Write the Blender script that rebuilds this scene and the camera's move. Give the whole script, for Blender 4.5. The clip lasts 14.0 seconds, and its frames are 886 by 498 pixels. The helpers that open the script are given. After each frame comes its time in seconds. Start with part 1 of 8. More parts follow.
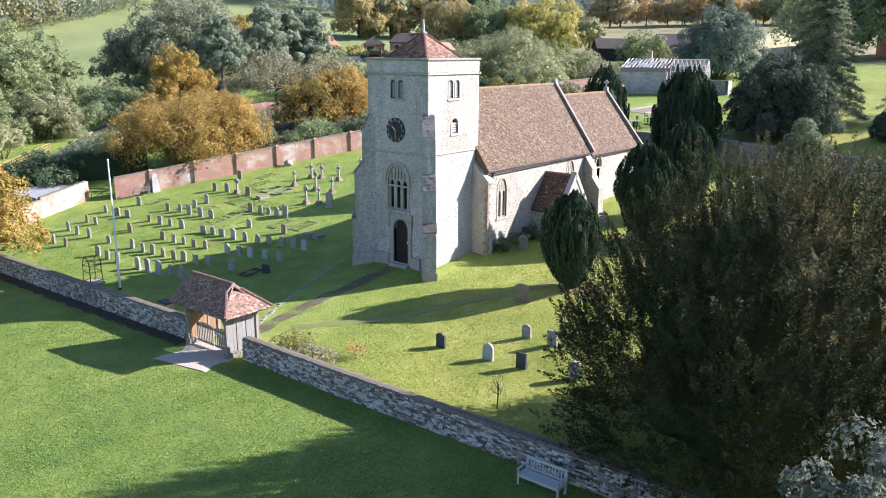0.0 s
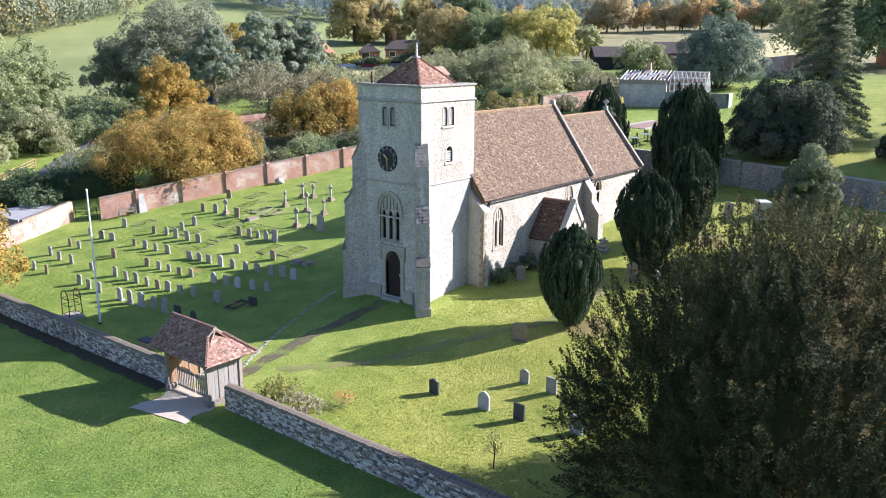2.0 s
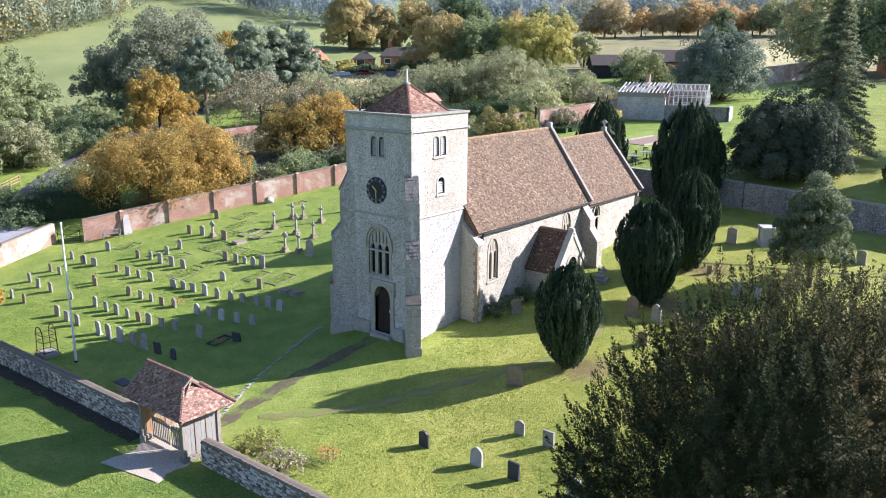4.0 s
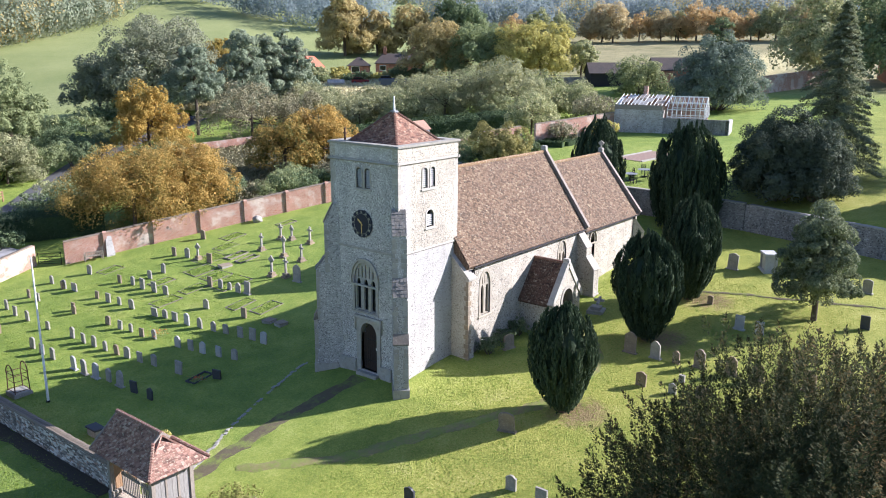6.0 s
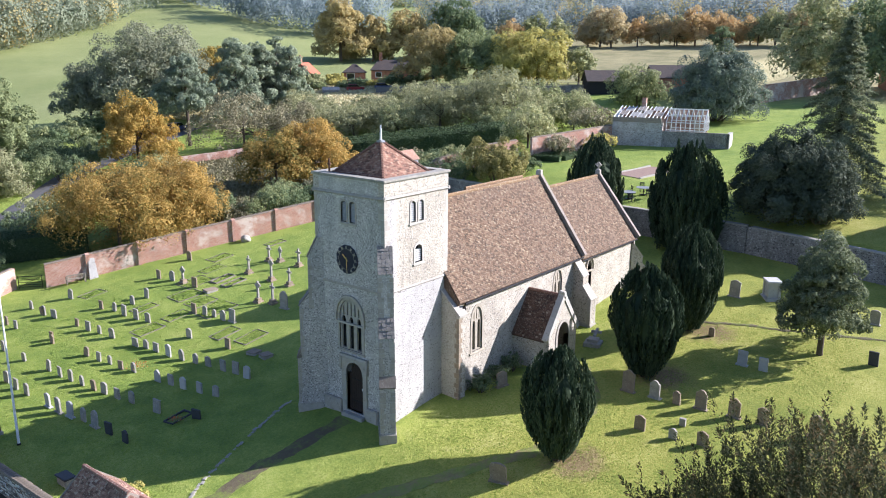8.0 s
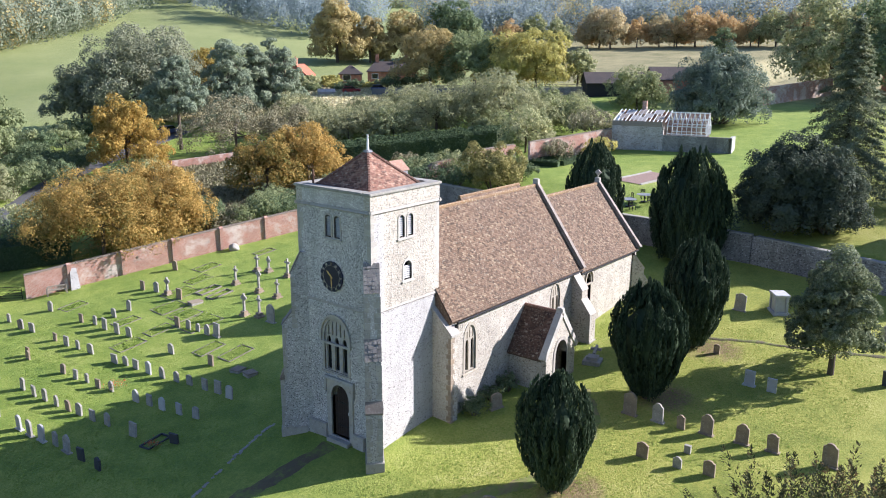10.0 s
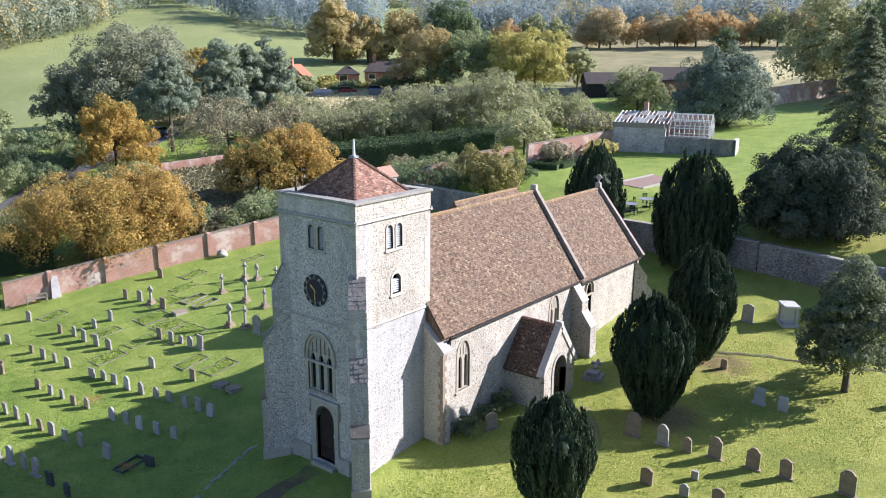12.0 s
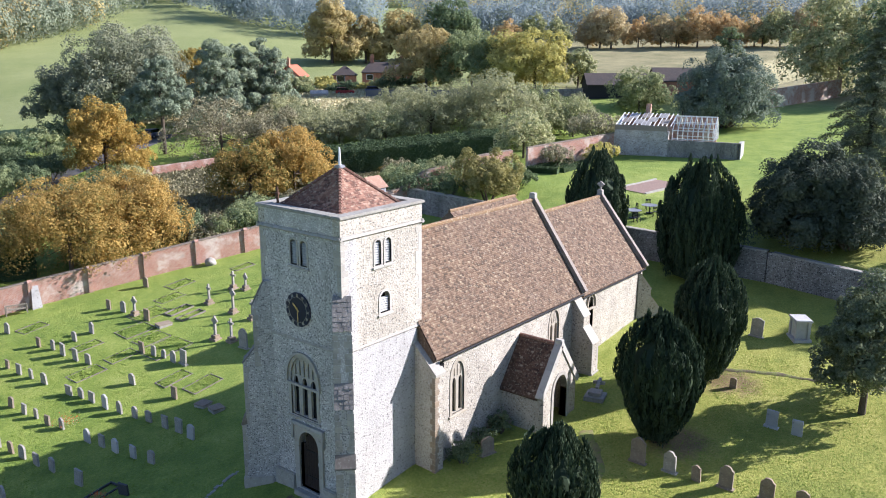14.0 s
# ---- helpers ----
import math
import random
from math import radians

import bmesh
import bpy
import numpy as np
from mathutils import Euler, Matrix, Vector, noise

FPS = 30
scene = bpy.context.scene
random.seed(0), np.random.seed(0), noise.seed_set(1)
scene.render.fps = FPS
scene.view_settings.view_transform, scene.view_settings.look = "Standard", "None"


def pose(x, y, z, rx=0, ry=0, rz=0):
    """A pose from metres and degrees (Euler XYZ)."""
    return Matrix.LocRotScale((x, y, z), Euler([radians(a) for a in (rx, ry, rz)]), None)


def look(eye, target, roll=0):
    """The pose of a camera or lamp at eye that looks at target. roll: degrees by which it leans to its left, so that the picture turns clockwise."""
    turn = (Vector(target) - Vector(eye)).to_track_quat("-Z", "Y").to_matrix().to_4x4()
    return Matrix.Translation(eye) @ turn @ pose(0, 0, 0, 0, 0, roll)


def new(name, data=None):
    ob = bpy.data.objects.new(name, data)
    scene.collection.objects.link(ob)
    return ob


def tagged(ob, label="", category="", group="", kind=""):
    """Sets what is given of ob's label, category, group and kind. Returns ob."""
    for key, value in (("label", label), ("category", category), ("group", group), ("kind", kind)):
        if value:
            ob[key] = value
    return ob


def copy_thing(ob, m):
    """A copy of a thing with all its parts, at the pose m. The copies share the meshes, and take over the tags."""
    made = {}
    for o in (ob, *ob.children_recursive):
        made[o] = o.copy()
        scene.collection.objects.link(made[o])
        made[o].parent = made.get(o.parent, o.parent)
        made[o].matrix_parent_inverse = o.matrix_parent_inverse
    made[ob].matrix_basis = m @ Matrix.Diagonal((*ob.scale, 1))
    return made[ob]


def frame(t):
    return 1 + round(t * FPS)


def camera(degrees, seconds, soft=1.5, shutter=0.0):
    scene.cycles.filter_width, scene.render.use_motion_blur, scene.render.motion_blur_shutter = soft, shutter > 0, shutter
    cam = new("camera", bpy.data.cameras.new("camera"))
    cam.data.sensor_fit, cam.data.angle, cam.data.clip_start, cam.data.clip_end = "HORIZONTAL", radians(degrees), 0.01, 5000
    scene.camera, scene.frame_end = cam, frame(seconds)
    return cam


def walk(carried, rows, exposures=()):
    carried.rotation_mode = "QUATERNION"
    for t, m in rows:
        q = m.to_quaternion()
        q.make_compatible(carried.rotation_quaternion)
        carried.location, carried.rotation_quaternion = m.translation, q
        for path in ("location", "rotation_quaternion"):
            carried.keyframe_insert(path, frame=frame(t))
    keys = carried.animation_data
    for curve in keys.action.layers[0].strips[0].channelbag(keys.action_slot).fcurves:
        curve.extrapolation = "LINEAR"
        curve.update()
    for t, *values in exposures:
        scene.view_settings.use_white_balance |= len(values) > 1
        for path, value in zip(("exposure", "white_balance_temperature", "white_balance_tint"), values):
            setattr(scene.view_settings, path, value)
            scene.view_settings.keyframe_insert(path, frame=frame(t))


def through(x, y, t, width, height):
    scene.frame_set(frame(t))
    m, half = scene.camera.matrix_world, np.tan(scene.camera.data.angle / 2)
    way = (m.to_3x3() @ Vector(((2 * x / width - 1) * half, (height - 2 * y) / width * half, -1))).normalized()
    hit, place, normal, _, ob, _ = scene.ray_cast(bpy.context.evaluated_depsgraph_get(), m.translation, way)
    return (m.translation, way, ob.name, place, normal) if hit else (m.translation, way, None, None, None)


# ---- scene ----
EXPOSURE, WHITE = 1.3, 5650.0      # stops, kelvin
cam = camera(57.7, 14.0, soft=1.0)
PATH = [
    (0, (-38.483, -32.811, 14.521), (-8.485, -8.204, 4.794), 0.25),
    (0.5, (-37.988, -32.459, 14.871), (-7.960, -7.883, 5.159), 0.25),
    (1, (-37.468, -32.078, 15.228), (-7.412, -7.530, 5.531), 0.25),
    (1.5, (-36.928, -31.684, 15.590), (-6.844, -7.164, 5.907), 0.25),
    (2, (-36.373, -31.291, 15.955), (-6.263, -6.798, 6.285), 0.25),
    (2.5, (-35.807, -30.908, 16.321), (-5.673, -6.440, 6.663), 0.25),
    (3, (-35.233, -30.540, 16.686), (-5.075, -6.095, 7.041), 0.25),
    (3.5, (-34.654, -30.187, 17.049), (-4.475, -5.766, 7.415), 0.25),
    (4, (-34.072, -29.851, 17.410), (-3.872, -5.451, 7.787), 0.25),
    (4.5, (-33.490, -29.529, 17.768), (-3.271, -5.149, 8.155), 0.25),
    (5, (-32.908, -29.219, 18.122), (-2.670, -4.858, 8.519), 0.25),
    (5.5, (-32.328, -28.918, 18.473), (-2.073, -4.574, 8.879), 0.25),
    (6, (-31.749, -28.621, 18.822), (-1.479, -4.293, 9.236), 0.25),
    (6.5, (-31.173, -28.326, 19.168), (-0.889, -4.013, 9.590), 0.25),
    (7, (-30.599, -28.029, 19.513), (-0.301, -3.730, 9.943), 0.25),
    (7.5, (-30.028, -27.729, 19.859), (0.282, -3.442, 10.295), 0.25),
    (8, (-29.457, -27.425, 20.207), (0.863, -3.149, 10.649), 0.25),
    (8.25, (-29.173, -27.270, 20.314), (1.153, -2.999, 10.759), 0.25),
    (8.5, (-28.888, -27.114, 20.378), (1.442, -2.848, 10.826), 0.25),
    (9, (-28.320, -26.799, 20.415), (2.018, -2.541, 10.867), 0.25),
    (9.5, (-27.751, -26.479, 20.419), (2.594, -2.228, 10.875), 0.25),
    (10, (-27.182, -26.155, 20.421), (3.168, -1.910, 10.881), 0.25),
    (10.5, (-26.612, -25.830, 20.421), (3.743, -1.589, 10.884), 0.25),
    (11, (-26.041, -25.504, 20.394), (4.317, -1.266, 10.859), 0.25),
    (11.5, (-25.468, -25.179, 20.378), (4.892, -0.943, 10.845), 0.25),
    (12, (-24.895, -24.855, 20.373), (5.466, -0.619, 10.842), 0.25),
    (12.5, (-24.321, -24.530, 20.380), (6.040, -0.293, 10.849), 0.25),
    (13, (-23.747, -24.201, 20.399), (6.611, 0.038, 10.867), 0.25),
    (13.5, (-23.176, -23.861, 20.428), (7.180, 0.381, 10.896), 0.25),
    (14, (-22.608, -23.502, 20.469), (7.743, 0.745, 10.936), 0.25),
]
walk(cam, [(t, look(eye, target, roll)) for t, eye, target, roll in PATH], [(0.0, EXPOSURE + 0.15, WHITE, 21.0), (7.0, EXPOSURE, WHITE, 21.0), (14.0, EXPOSURE - 0.06, WHITE, 21.0)])

# ---- light ----
SUN_EL, SUN_AZ = 27.0, 129.0      # degrees; azimuth from +y towards +x
world = bpy.data.worlds.new("sky")
scene.world = world
world.use_nodes = True
wn = world.node_tree.nodes
sky = wn.new("ShaderNodeTexSky")
sky.sky_type = "NISHITA"
sky.sun_disc = False
sky.sun_elevation, sky.sun_rotation = radians(SUN_EL), radians(SUN_AZ)
sky.dust_density, sky.ozone_density = 0.6, 2.0
world.node_tree.links.new(sky.outputs[0], wn["Background"].inputs[0])
wn["Background"].inputs[1].default_value = 0.078
sun = new("sun", bpy.data.lights.new("sun", "SUN"))
sun.data.energy, sun.data.angle, sun.data.color = 5.0, radians(0.6), (1.0, 0.925, 0.8)
sun_way = Vector((math.sin(radians(SUN_AZ)) * math.cos(radians(SUN_EL)), math.cos(radians(SUN_AZ)) * math.cos(radians(SUN_EL)), math.sin(radians(SUN_EL))))
sun.matrix_world = look(sun_way * 60, (0, 0, 0))

# ---- materials ----
class Nodes:
    """A small builder for procedural materials, in metres of the object's own space."""

    def __init__(self, name, rough=0.85, metal=0.0, spec=0.3):
        self.mat = bpy.data.materials.new(name)
        self.mat.use_nodes = True
        self.t = self.mat.node_tree
        self.b = self.t.nodes["Principled BSDF"]
        self.b.inputs["Roughness"].default_value = rough
        self.b.inputs["Metallic"].default_value = metal
        self.b.inputs["Specular IOR Level"].default_value = spec
        self.coord = self.t.nodes.new("ShaderNodeTexCoord").outputs["Object"]

    def put(self, kind, ins=(), feature="", operation="", blend_type=""):
        n = self.t.nodes.new(kind)
        if feature:
            n.feature = feature
        if operation:
            n.operation = operation
        if blend_type:
            n.data_type, n.blend_type = "RGBA", blend_type
        for k, v in dict(ins).items():
            self.link(v, n.inputs[k])
        return n

    def link(self, v, socket):
        if isinstance(v, bpy.types.NodeSocket):
            self.t.links.new(v, socket)
        else:
            socket.default_value = v

    def world(self):
        return self.put("ShaderNodeNewGeometry").outputs["Position"]

    def scaled(self, sx, sy, sz, src=None):
        return self.put("ShaderNodeMapping", {"Vector": src or self.coord, "Scale": (sx, sy, sz)}).outputs[0]

    def noise(self, scale, detail=4, rough=0.55, vec=None):
        return self.put("ShaderNodeTexNoise", {"Vector": vec or self.coord, "Scale": scale, "Detail": detail, "Roughness": rough}).outputs[0]

    def cells(self, scale, vec=None, feature="F1", rand=1.0):
        return self.put("ShaderNodeTexVoronoi", {"Vector": vec or self.coord, "Scale": scale, "Randomness": rand}, feature=feature)

    def ramp(self, fac, stops, interp="LINEAR"):
        n = self.put("ShaderNodeValToRGB", {"Fac": fac})
        n.color_ramp.interpolation = interp
        e = n.color_ramp.elements
        while len(e) < len(stops):
            e.new(0.5)
        for el, (p, c) in zip(e, stops):
            el.position = p
            el.color = (*c, 1) if isinstance(c, tuple) else (c, c, c, 1)
        return n.outputs[0]

    def mix(self, fac, a, b, how="MIX"):
        n = self.put("ShaderNodeMix", blend_type=how)
        for s, v in ((n.inputs[0], fac), (n.inputs[6], a), (n.inputs[7], b)):
            self.link((*v, 1) if isinstance(v, tuple) else v, s)
        return n.outputs[2]

    def math(self, op, a, b=0.0):
        return self.put("ShaderNodeMath", {0: a, 1: b}, operation=op).outputs[0]

    def random(self):
        return self.put("ShaderNodeObjectInfo").outputs["Random"]

    def island(self):
        return self.put("ShaderNodeNewGeometry").outputs["Random Per Island"]

    def bump(self, height, strength=0.5, dist=0.02):
        self.link(self.put("ShaderNodeBump", {"Height": height, "Strength": strength, "Distance": dist}).outputs[0], self.b.inputs["Normal"])

    def done(self, colour):
        self.link((*colour, 1) if isinstance(colour, tuple) else colour, self.b.inputs["Base Color"])
        return self.mat


def flint(name, stops, mortar0, mortar1, scale=9.0, flat=1.2, gap0=0.36, relief=0.6, stain=0.75):
    """Flint rubble in lime mortar: each stone its own shade, pale joints between, broad weather stains."""
    n = Nodes(name, 0.8)
    c = n.cells(scale, n.scaled(1, 1, flat))
    col = n.put("ShaderNodeSeparateColor", {0: c.outputs["Color"]})
    shade = n.ramp(n.math("ADD", n.math("MULTIPLY", col.outputs[0], 0.75), n.math("MULTIPLY", n.noise(1.7, 4), 0.25)), stops)
    mortar = n.ramp(n.noise(1.3, 5), [(0.3, mortar0), (0.7, mortar1)])
    gap = n.ramp(c.outputs["Distance"], [(gap0, 0.0), (gap0 + 0.16, 1.0)])
    base = n.mix(gap, shade, mortar)
    grit = n.ramp(n.noise(26, 4, 0.7), [(0.35, 0.72), (0.65, 1.1)])
    base = n.mix(0.8, base, grit, "MULTIPLY")
    worn = n.ramp(n.noise(0.45, 6, 0.68, n.scaled(1.5, 1.5, 0.4)), [(0.36, stain), (0.58, 1.0)])
    base = n.mix(0.9, base, worn, "MULTIPLY")
    n.bump(n.math("ADD", n.math("MULTIPLY", c.outputs["Distance"], -1.0), n.math("MULTIPLY", n.noise(9, 4), 0.4)), relief, 0.03)
    return n.done(base)


def stone(name, c0, c1, rough=0.85, lichen=0.35):
    n = Nodes(name, rough)
    base = n.mix(n.ramp(n.noise(2.2, 6, 0.6), [(0.3, 0.0), (0.7, 1.0)]), c0, c1)
    base = n.mix(n.math("MULTIPLY", n.random(), 0.35), base, (0.2, 0.19, 0.17))
    spots = n.ramp(n.noise(11.0, 5, 0.7), [(0.56, 0.0), (0.64, lichen)])
    base = n.mix(spots, base, (0.62, 0.6, 0.48))
    dark = n.ramp(n.noise(5.0, 5, 0.7), [(0.58, 0.0), (0.7, 0.55)])
    base = n.mix(dark, base, (0.11, 0.105, 0.09))
    n.bump(n.noise(30, 4), 0.3, 0.01)
    return n.done(base)


def tiles(name, stops, moss=0.25):
    n = Nodes(name, 0.85)
    base = n.ramp(n.island(), stops)
    base = n.mix(n.ramp(n.noise(0.6, 5), [(0.35, 0.0), (0.75, 0.45)]), base, (0.12, 0.085, 0.065))
    base = n.mix(n.ramp(n.noise(11, 3, 0.6), [(0.57, 0.0), (0.63, moss)]), base, (0.55, 0.5, 0.38))
    n.bump(n.noise(40, 3), 0.3, 0.01)
    return n.done(base)


def brickwork(name, limed=0.3):
    """Old red brick laid in courses with weathered lime patches; for walls in their own x, z."""
    n = Nodes(name, 0.9)
    m = n.put("ShaderNodeSeparateXYZ", {0: n.coord})
    v = n.put("ShaderNodeCombineXYZ", {0: n.math("ADD", m.outputs[0], m.outputs[1]), 1: m.outputs[2], 2: 0.0}).outputs[0]
    b = n.put("ShaderNodeTexBrick", {"Vector": v, "Color1": (0.32, 0.13, 0.085, 1), "Color2": (0.44, 0.22, 0.15, 1), "Mortar": (0.5, 0.46, 0.4, 1), "Scale": 1.0, "Mortar Size": 0.012, "Brick Width": 0.225, "Row Height": 0.075})
    base = n.mix(n.ramp(n.noise(1.1, 5), [(0.4, 0.0), (0.75, 0.5)]), b.outputs["Color"], (0.24, 0.13, 0.09))
    pale = n.ramp(n.noise(0.45, 6, 0.65), [(0.62 - limed * 0.4, 0.0), (0.72 - limed * 0.4, 0.8)])
    base = n.mix(pale, base, n.ramp(n.noise(9, 4), [(0.3, (0.5, 0.42, 0.35)), (0.7, (0.66, 0.6, 0.52))]))
    base = n.mix(n.ramp(n.noise(0.9, 6, 0.7), [(0.6, 0.0), (0.75, 0.6)]), base, (0.1, 0.09, 0.075))
    n.bump(n.math("ADD", n.math("MULTIPLY", b.outputs["Fac"], -1.0), n.noise(12, 4)), 0.5, 0.02)
    return n.done(base)


def coursed(name, stops):
    """Old bricks and squared flints in courses, each piece its own shade."""
    n = Nodes(name, 0.85)
    base = n.ramp(n.island(), stops)
    base = n.mix(n.ramp(n.noise(0.5, 5, 0.65), [(0.45, 0.0), (0.7, 0.5)]), base, (0.13, 0.115, 0.1))
    base = n.mix(n.ramp(n.noise(14, 4, 0.7), [(0.55, 0.0), (0.66, 0.4)]), base, (0.5, 0.49, 0.45))
    n.bump(n.noise(35, 4), 0.4, 0.01)
    return n.done(base)


def plain(name, colour, rough=0.7, metal=0.0, vary=0.3, scale=6.0, spec=0.3):
    n = Nodes(name, rough, metal, spec)
    dark = tuple(c * (1 - vary) for c in colour)
    light = tuple(min(1, c * (1 + vary * 0.6)) for c in colour)
    base = n.mix(n.ramp(n.noise(scale, 5, 0.65), [(0.3, 0.0), (0.7, 1.0)]), dark, light)
    n.bump(n.noise(scale * 8, 3), 0.2, 0.006)
    return n.done(base)


def timber(name, c0, c1):
    n = Nodes(name, 0.75)
    g = n.noise(7, 6, 0.6, n.scaled(6, 6, 0.6))
    base = n.mix(n.ramp(g, [(0.3, 0.0), (0.7, 1.0)]), c0, c1)
    base = n.mix(n.math("MULTIPLY", n.random(), 0.3), base, c0)
    n.bump(g, 0.4, 0.01)
    return n.done(base)


def foliage(name, stops, through=0.34, patch=0.25, each=0.6):
    """Leaves: colours vary from leaf to leaf and from bough to bough; light passes through."""
    n = Nodes(name, 0.75, 0.0, 0.12)
    f = n.math("ADD", n.math("MULTIPLY", n.island(), each), n.math("MULTIPLY", n.noise(patch, 3), 1.0 - each))
    f = n.math("ADD", f, n.math("MULTIPLY", n.math("SUBTRACT", n.random(), 0.5), 0.25))
    base = n.ramp(f, stops)
    n.done(base)
    tr = n.put("ShaderNodeBsdfTranslucent", {"Color": base})
    mx = n.put("ShaderNodeMixShader", {0: through, 1: n.b.outputs[0], 2: tr.outputs[0]})
    n.link(mx.outputs[0], n.t.nodes["Material Output"].inputs[0])
    return n.mat


def patchy(name, soil, cover):
    """Trodden soil with grass growing back over it in patches."""
    n = Nodes(name, 0.95)
    p = n.world()
    dirt = n.mix(n.noise(3.5, 6, 0.7, p), tuple(c * 0.6 for c in soil), tuple(c * 1.5 for c in soil))
    turf = n.mix(n.noise(5, 6, 0.75, p), (0.12, 0.18, 0.035), (0.27, 0.31, 0.07))
    n.bump(n.noise(14, 5, 0.7, p), 0.8, 0.04)
    return n.done(n.mix(n.ramp(n.noise(1.1, 7, 0.75, p), [(0.93 - cover - 0.09, 0.0), (0.93 - cover + 0.09, 1.0)]), dirt, turf))


def grass_ground():
    n = Nodes("mown_grass", 0.8, 0.0, 0.2)
    p = n.world()
    big = n.noise(0.06, 4, 0.5, p)
    mid = n.noise(0.5, 5, 0.6, p)
    fine = n.noise(7, 9, 0.85, p)
    f = n.math("ADD", n.math("MULTIPLY", big, 0.2), n.math("ADD", n.math("MULTIPLY", mid, 0.25), n.math("MULTIPLY", fine, 0.55)))
    base = n.ramp(f, [(0.36, (0.09557, 0.1532, 0.03036)), (0.46, (0.1775, 0.2552, 0.04553)), (0.54, (0.2731, 0.3341, 0.06505)), (0.64, (0.4005, 0.4084, 0.141))])
    clover = n.ramp(n.noise(2.3, 5, 0.7, p), [(0.55, 0.0), (0.68, 0.5)])
    base = n.mix(clover, base, (0.13, 0.21, 0.04))
    dryer = n.ramp(f, [(0.36, (0.1173, 0.1547, 0.03105)), (0.46, (0.2205, 0.2578, 0.04657)), (0.54, (0.3284, 0.3375, 0.06653)), (0.64, (0.4504, 0.4126, 0.1442))])
    south_side = n.put("ShaderNodeMapRange", {0: n.math("ADD", n.put("ShaderNodeSeparateXYZ", {0: p}).outputs[1], n.math("MULTIPLY", mid, 6.0)), 1: 6.0, 2: -4.0}).outputs[0]
    base = n.mix(south_side, base, dryer)
    for spot, wide in (((3.2, -9.8, 0.0), 1.9), ((14.0, -9.6, 0.0), 2.0), ((21.6, -9.4, 0.0), 2.1)):
        flat = n.scaled(1, 1, 0, p)
        away = n.math("ADD", n.put("ShaderNodeVectorMath", {0: flat, 1: spot}, operation="DISTANCE").outputs["Value"], n.math("MULTIPLY", n.math("SUBTRACT", n.noise(1.4, 6, 0.7, p), 0.5), 3.0))
        worn = n.put("ShaderNodeMapRange", {0: away, 1: wide, 2: wide * 0.4, 3: 0.0, 4: 0.8}).outputs[0]
        base = n.mix(worn, base, n.ramp(fine, [(0.35, (0.13, 0.085, 0.05)), (0.65, (0.3, 0.2, 0.12))]))
    lush = n.ramp(f, [(0.36, (0.05088, 0.1035, 0.02277)), (0.46, (0.1202, 0.1935, 0.03663)), (0.54, (0.2035, 0.2656, 0.05346)), (0.64, (0.3359, 0.3376, 0.104))])
    west_side = n.put("ShaderNodeMapRange", {0: n.put("ShaderNodeSeparateXYZ", {0: p}).outputs[0], 1: -14.5, 2: -15.0}).outputs[0]
    base = n.mix(west_side, base, lush)
    # rough pasture, paler and drier, past the gardens
    s = n.put("ShaderNodeSeparateXYZ", {0: p})
    dry = n.put("ShaderNodeMapRange", {0: s.outputs[0], 1: 118.0, 2: 140.0}).outputs[0]
    side = n.put("ShaderNodeMapRange", {0: n.math("SUBTRACT", s.outputs[0], n.math("MULTIPLY", s.outputs[1], 1.35)), 1: -10.0, 2: 30.0}).outputs[0]
    straw = n.ramp(n.noise(0.12, 6, 0.7, p), [(0.35, (0.19, 0.175, 0.085)), (0.65, (0.39, 0.33, 0.175))])
    base = n.mix(n.math("MULTIPLY", dry, side), base, straw)
    # haze painted into the ground: grass goes paler and greyer with distance
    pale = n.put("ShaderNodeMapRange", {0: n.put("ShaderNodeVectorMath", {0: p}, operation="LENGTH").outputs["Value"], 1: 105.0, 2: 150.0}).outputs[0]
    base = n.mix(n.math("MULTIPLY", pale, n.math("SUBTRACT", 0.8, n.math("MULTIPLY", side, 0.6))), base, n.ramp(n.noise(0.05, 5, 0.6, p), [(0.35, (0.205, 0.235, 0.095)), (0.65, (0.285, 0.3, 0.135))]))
    n.bump(n.math("ADD", n.noise(14, 5, 0.75, p), n.math("MULTIPLY", n.noise(2.0, 4, 0.6, p), 0.8)), 0.9, 0.08)
    return n.done(base)


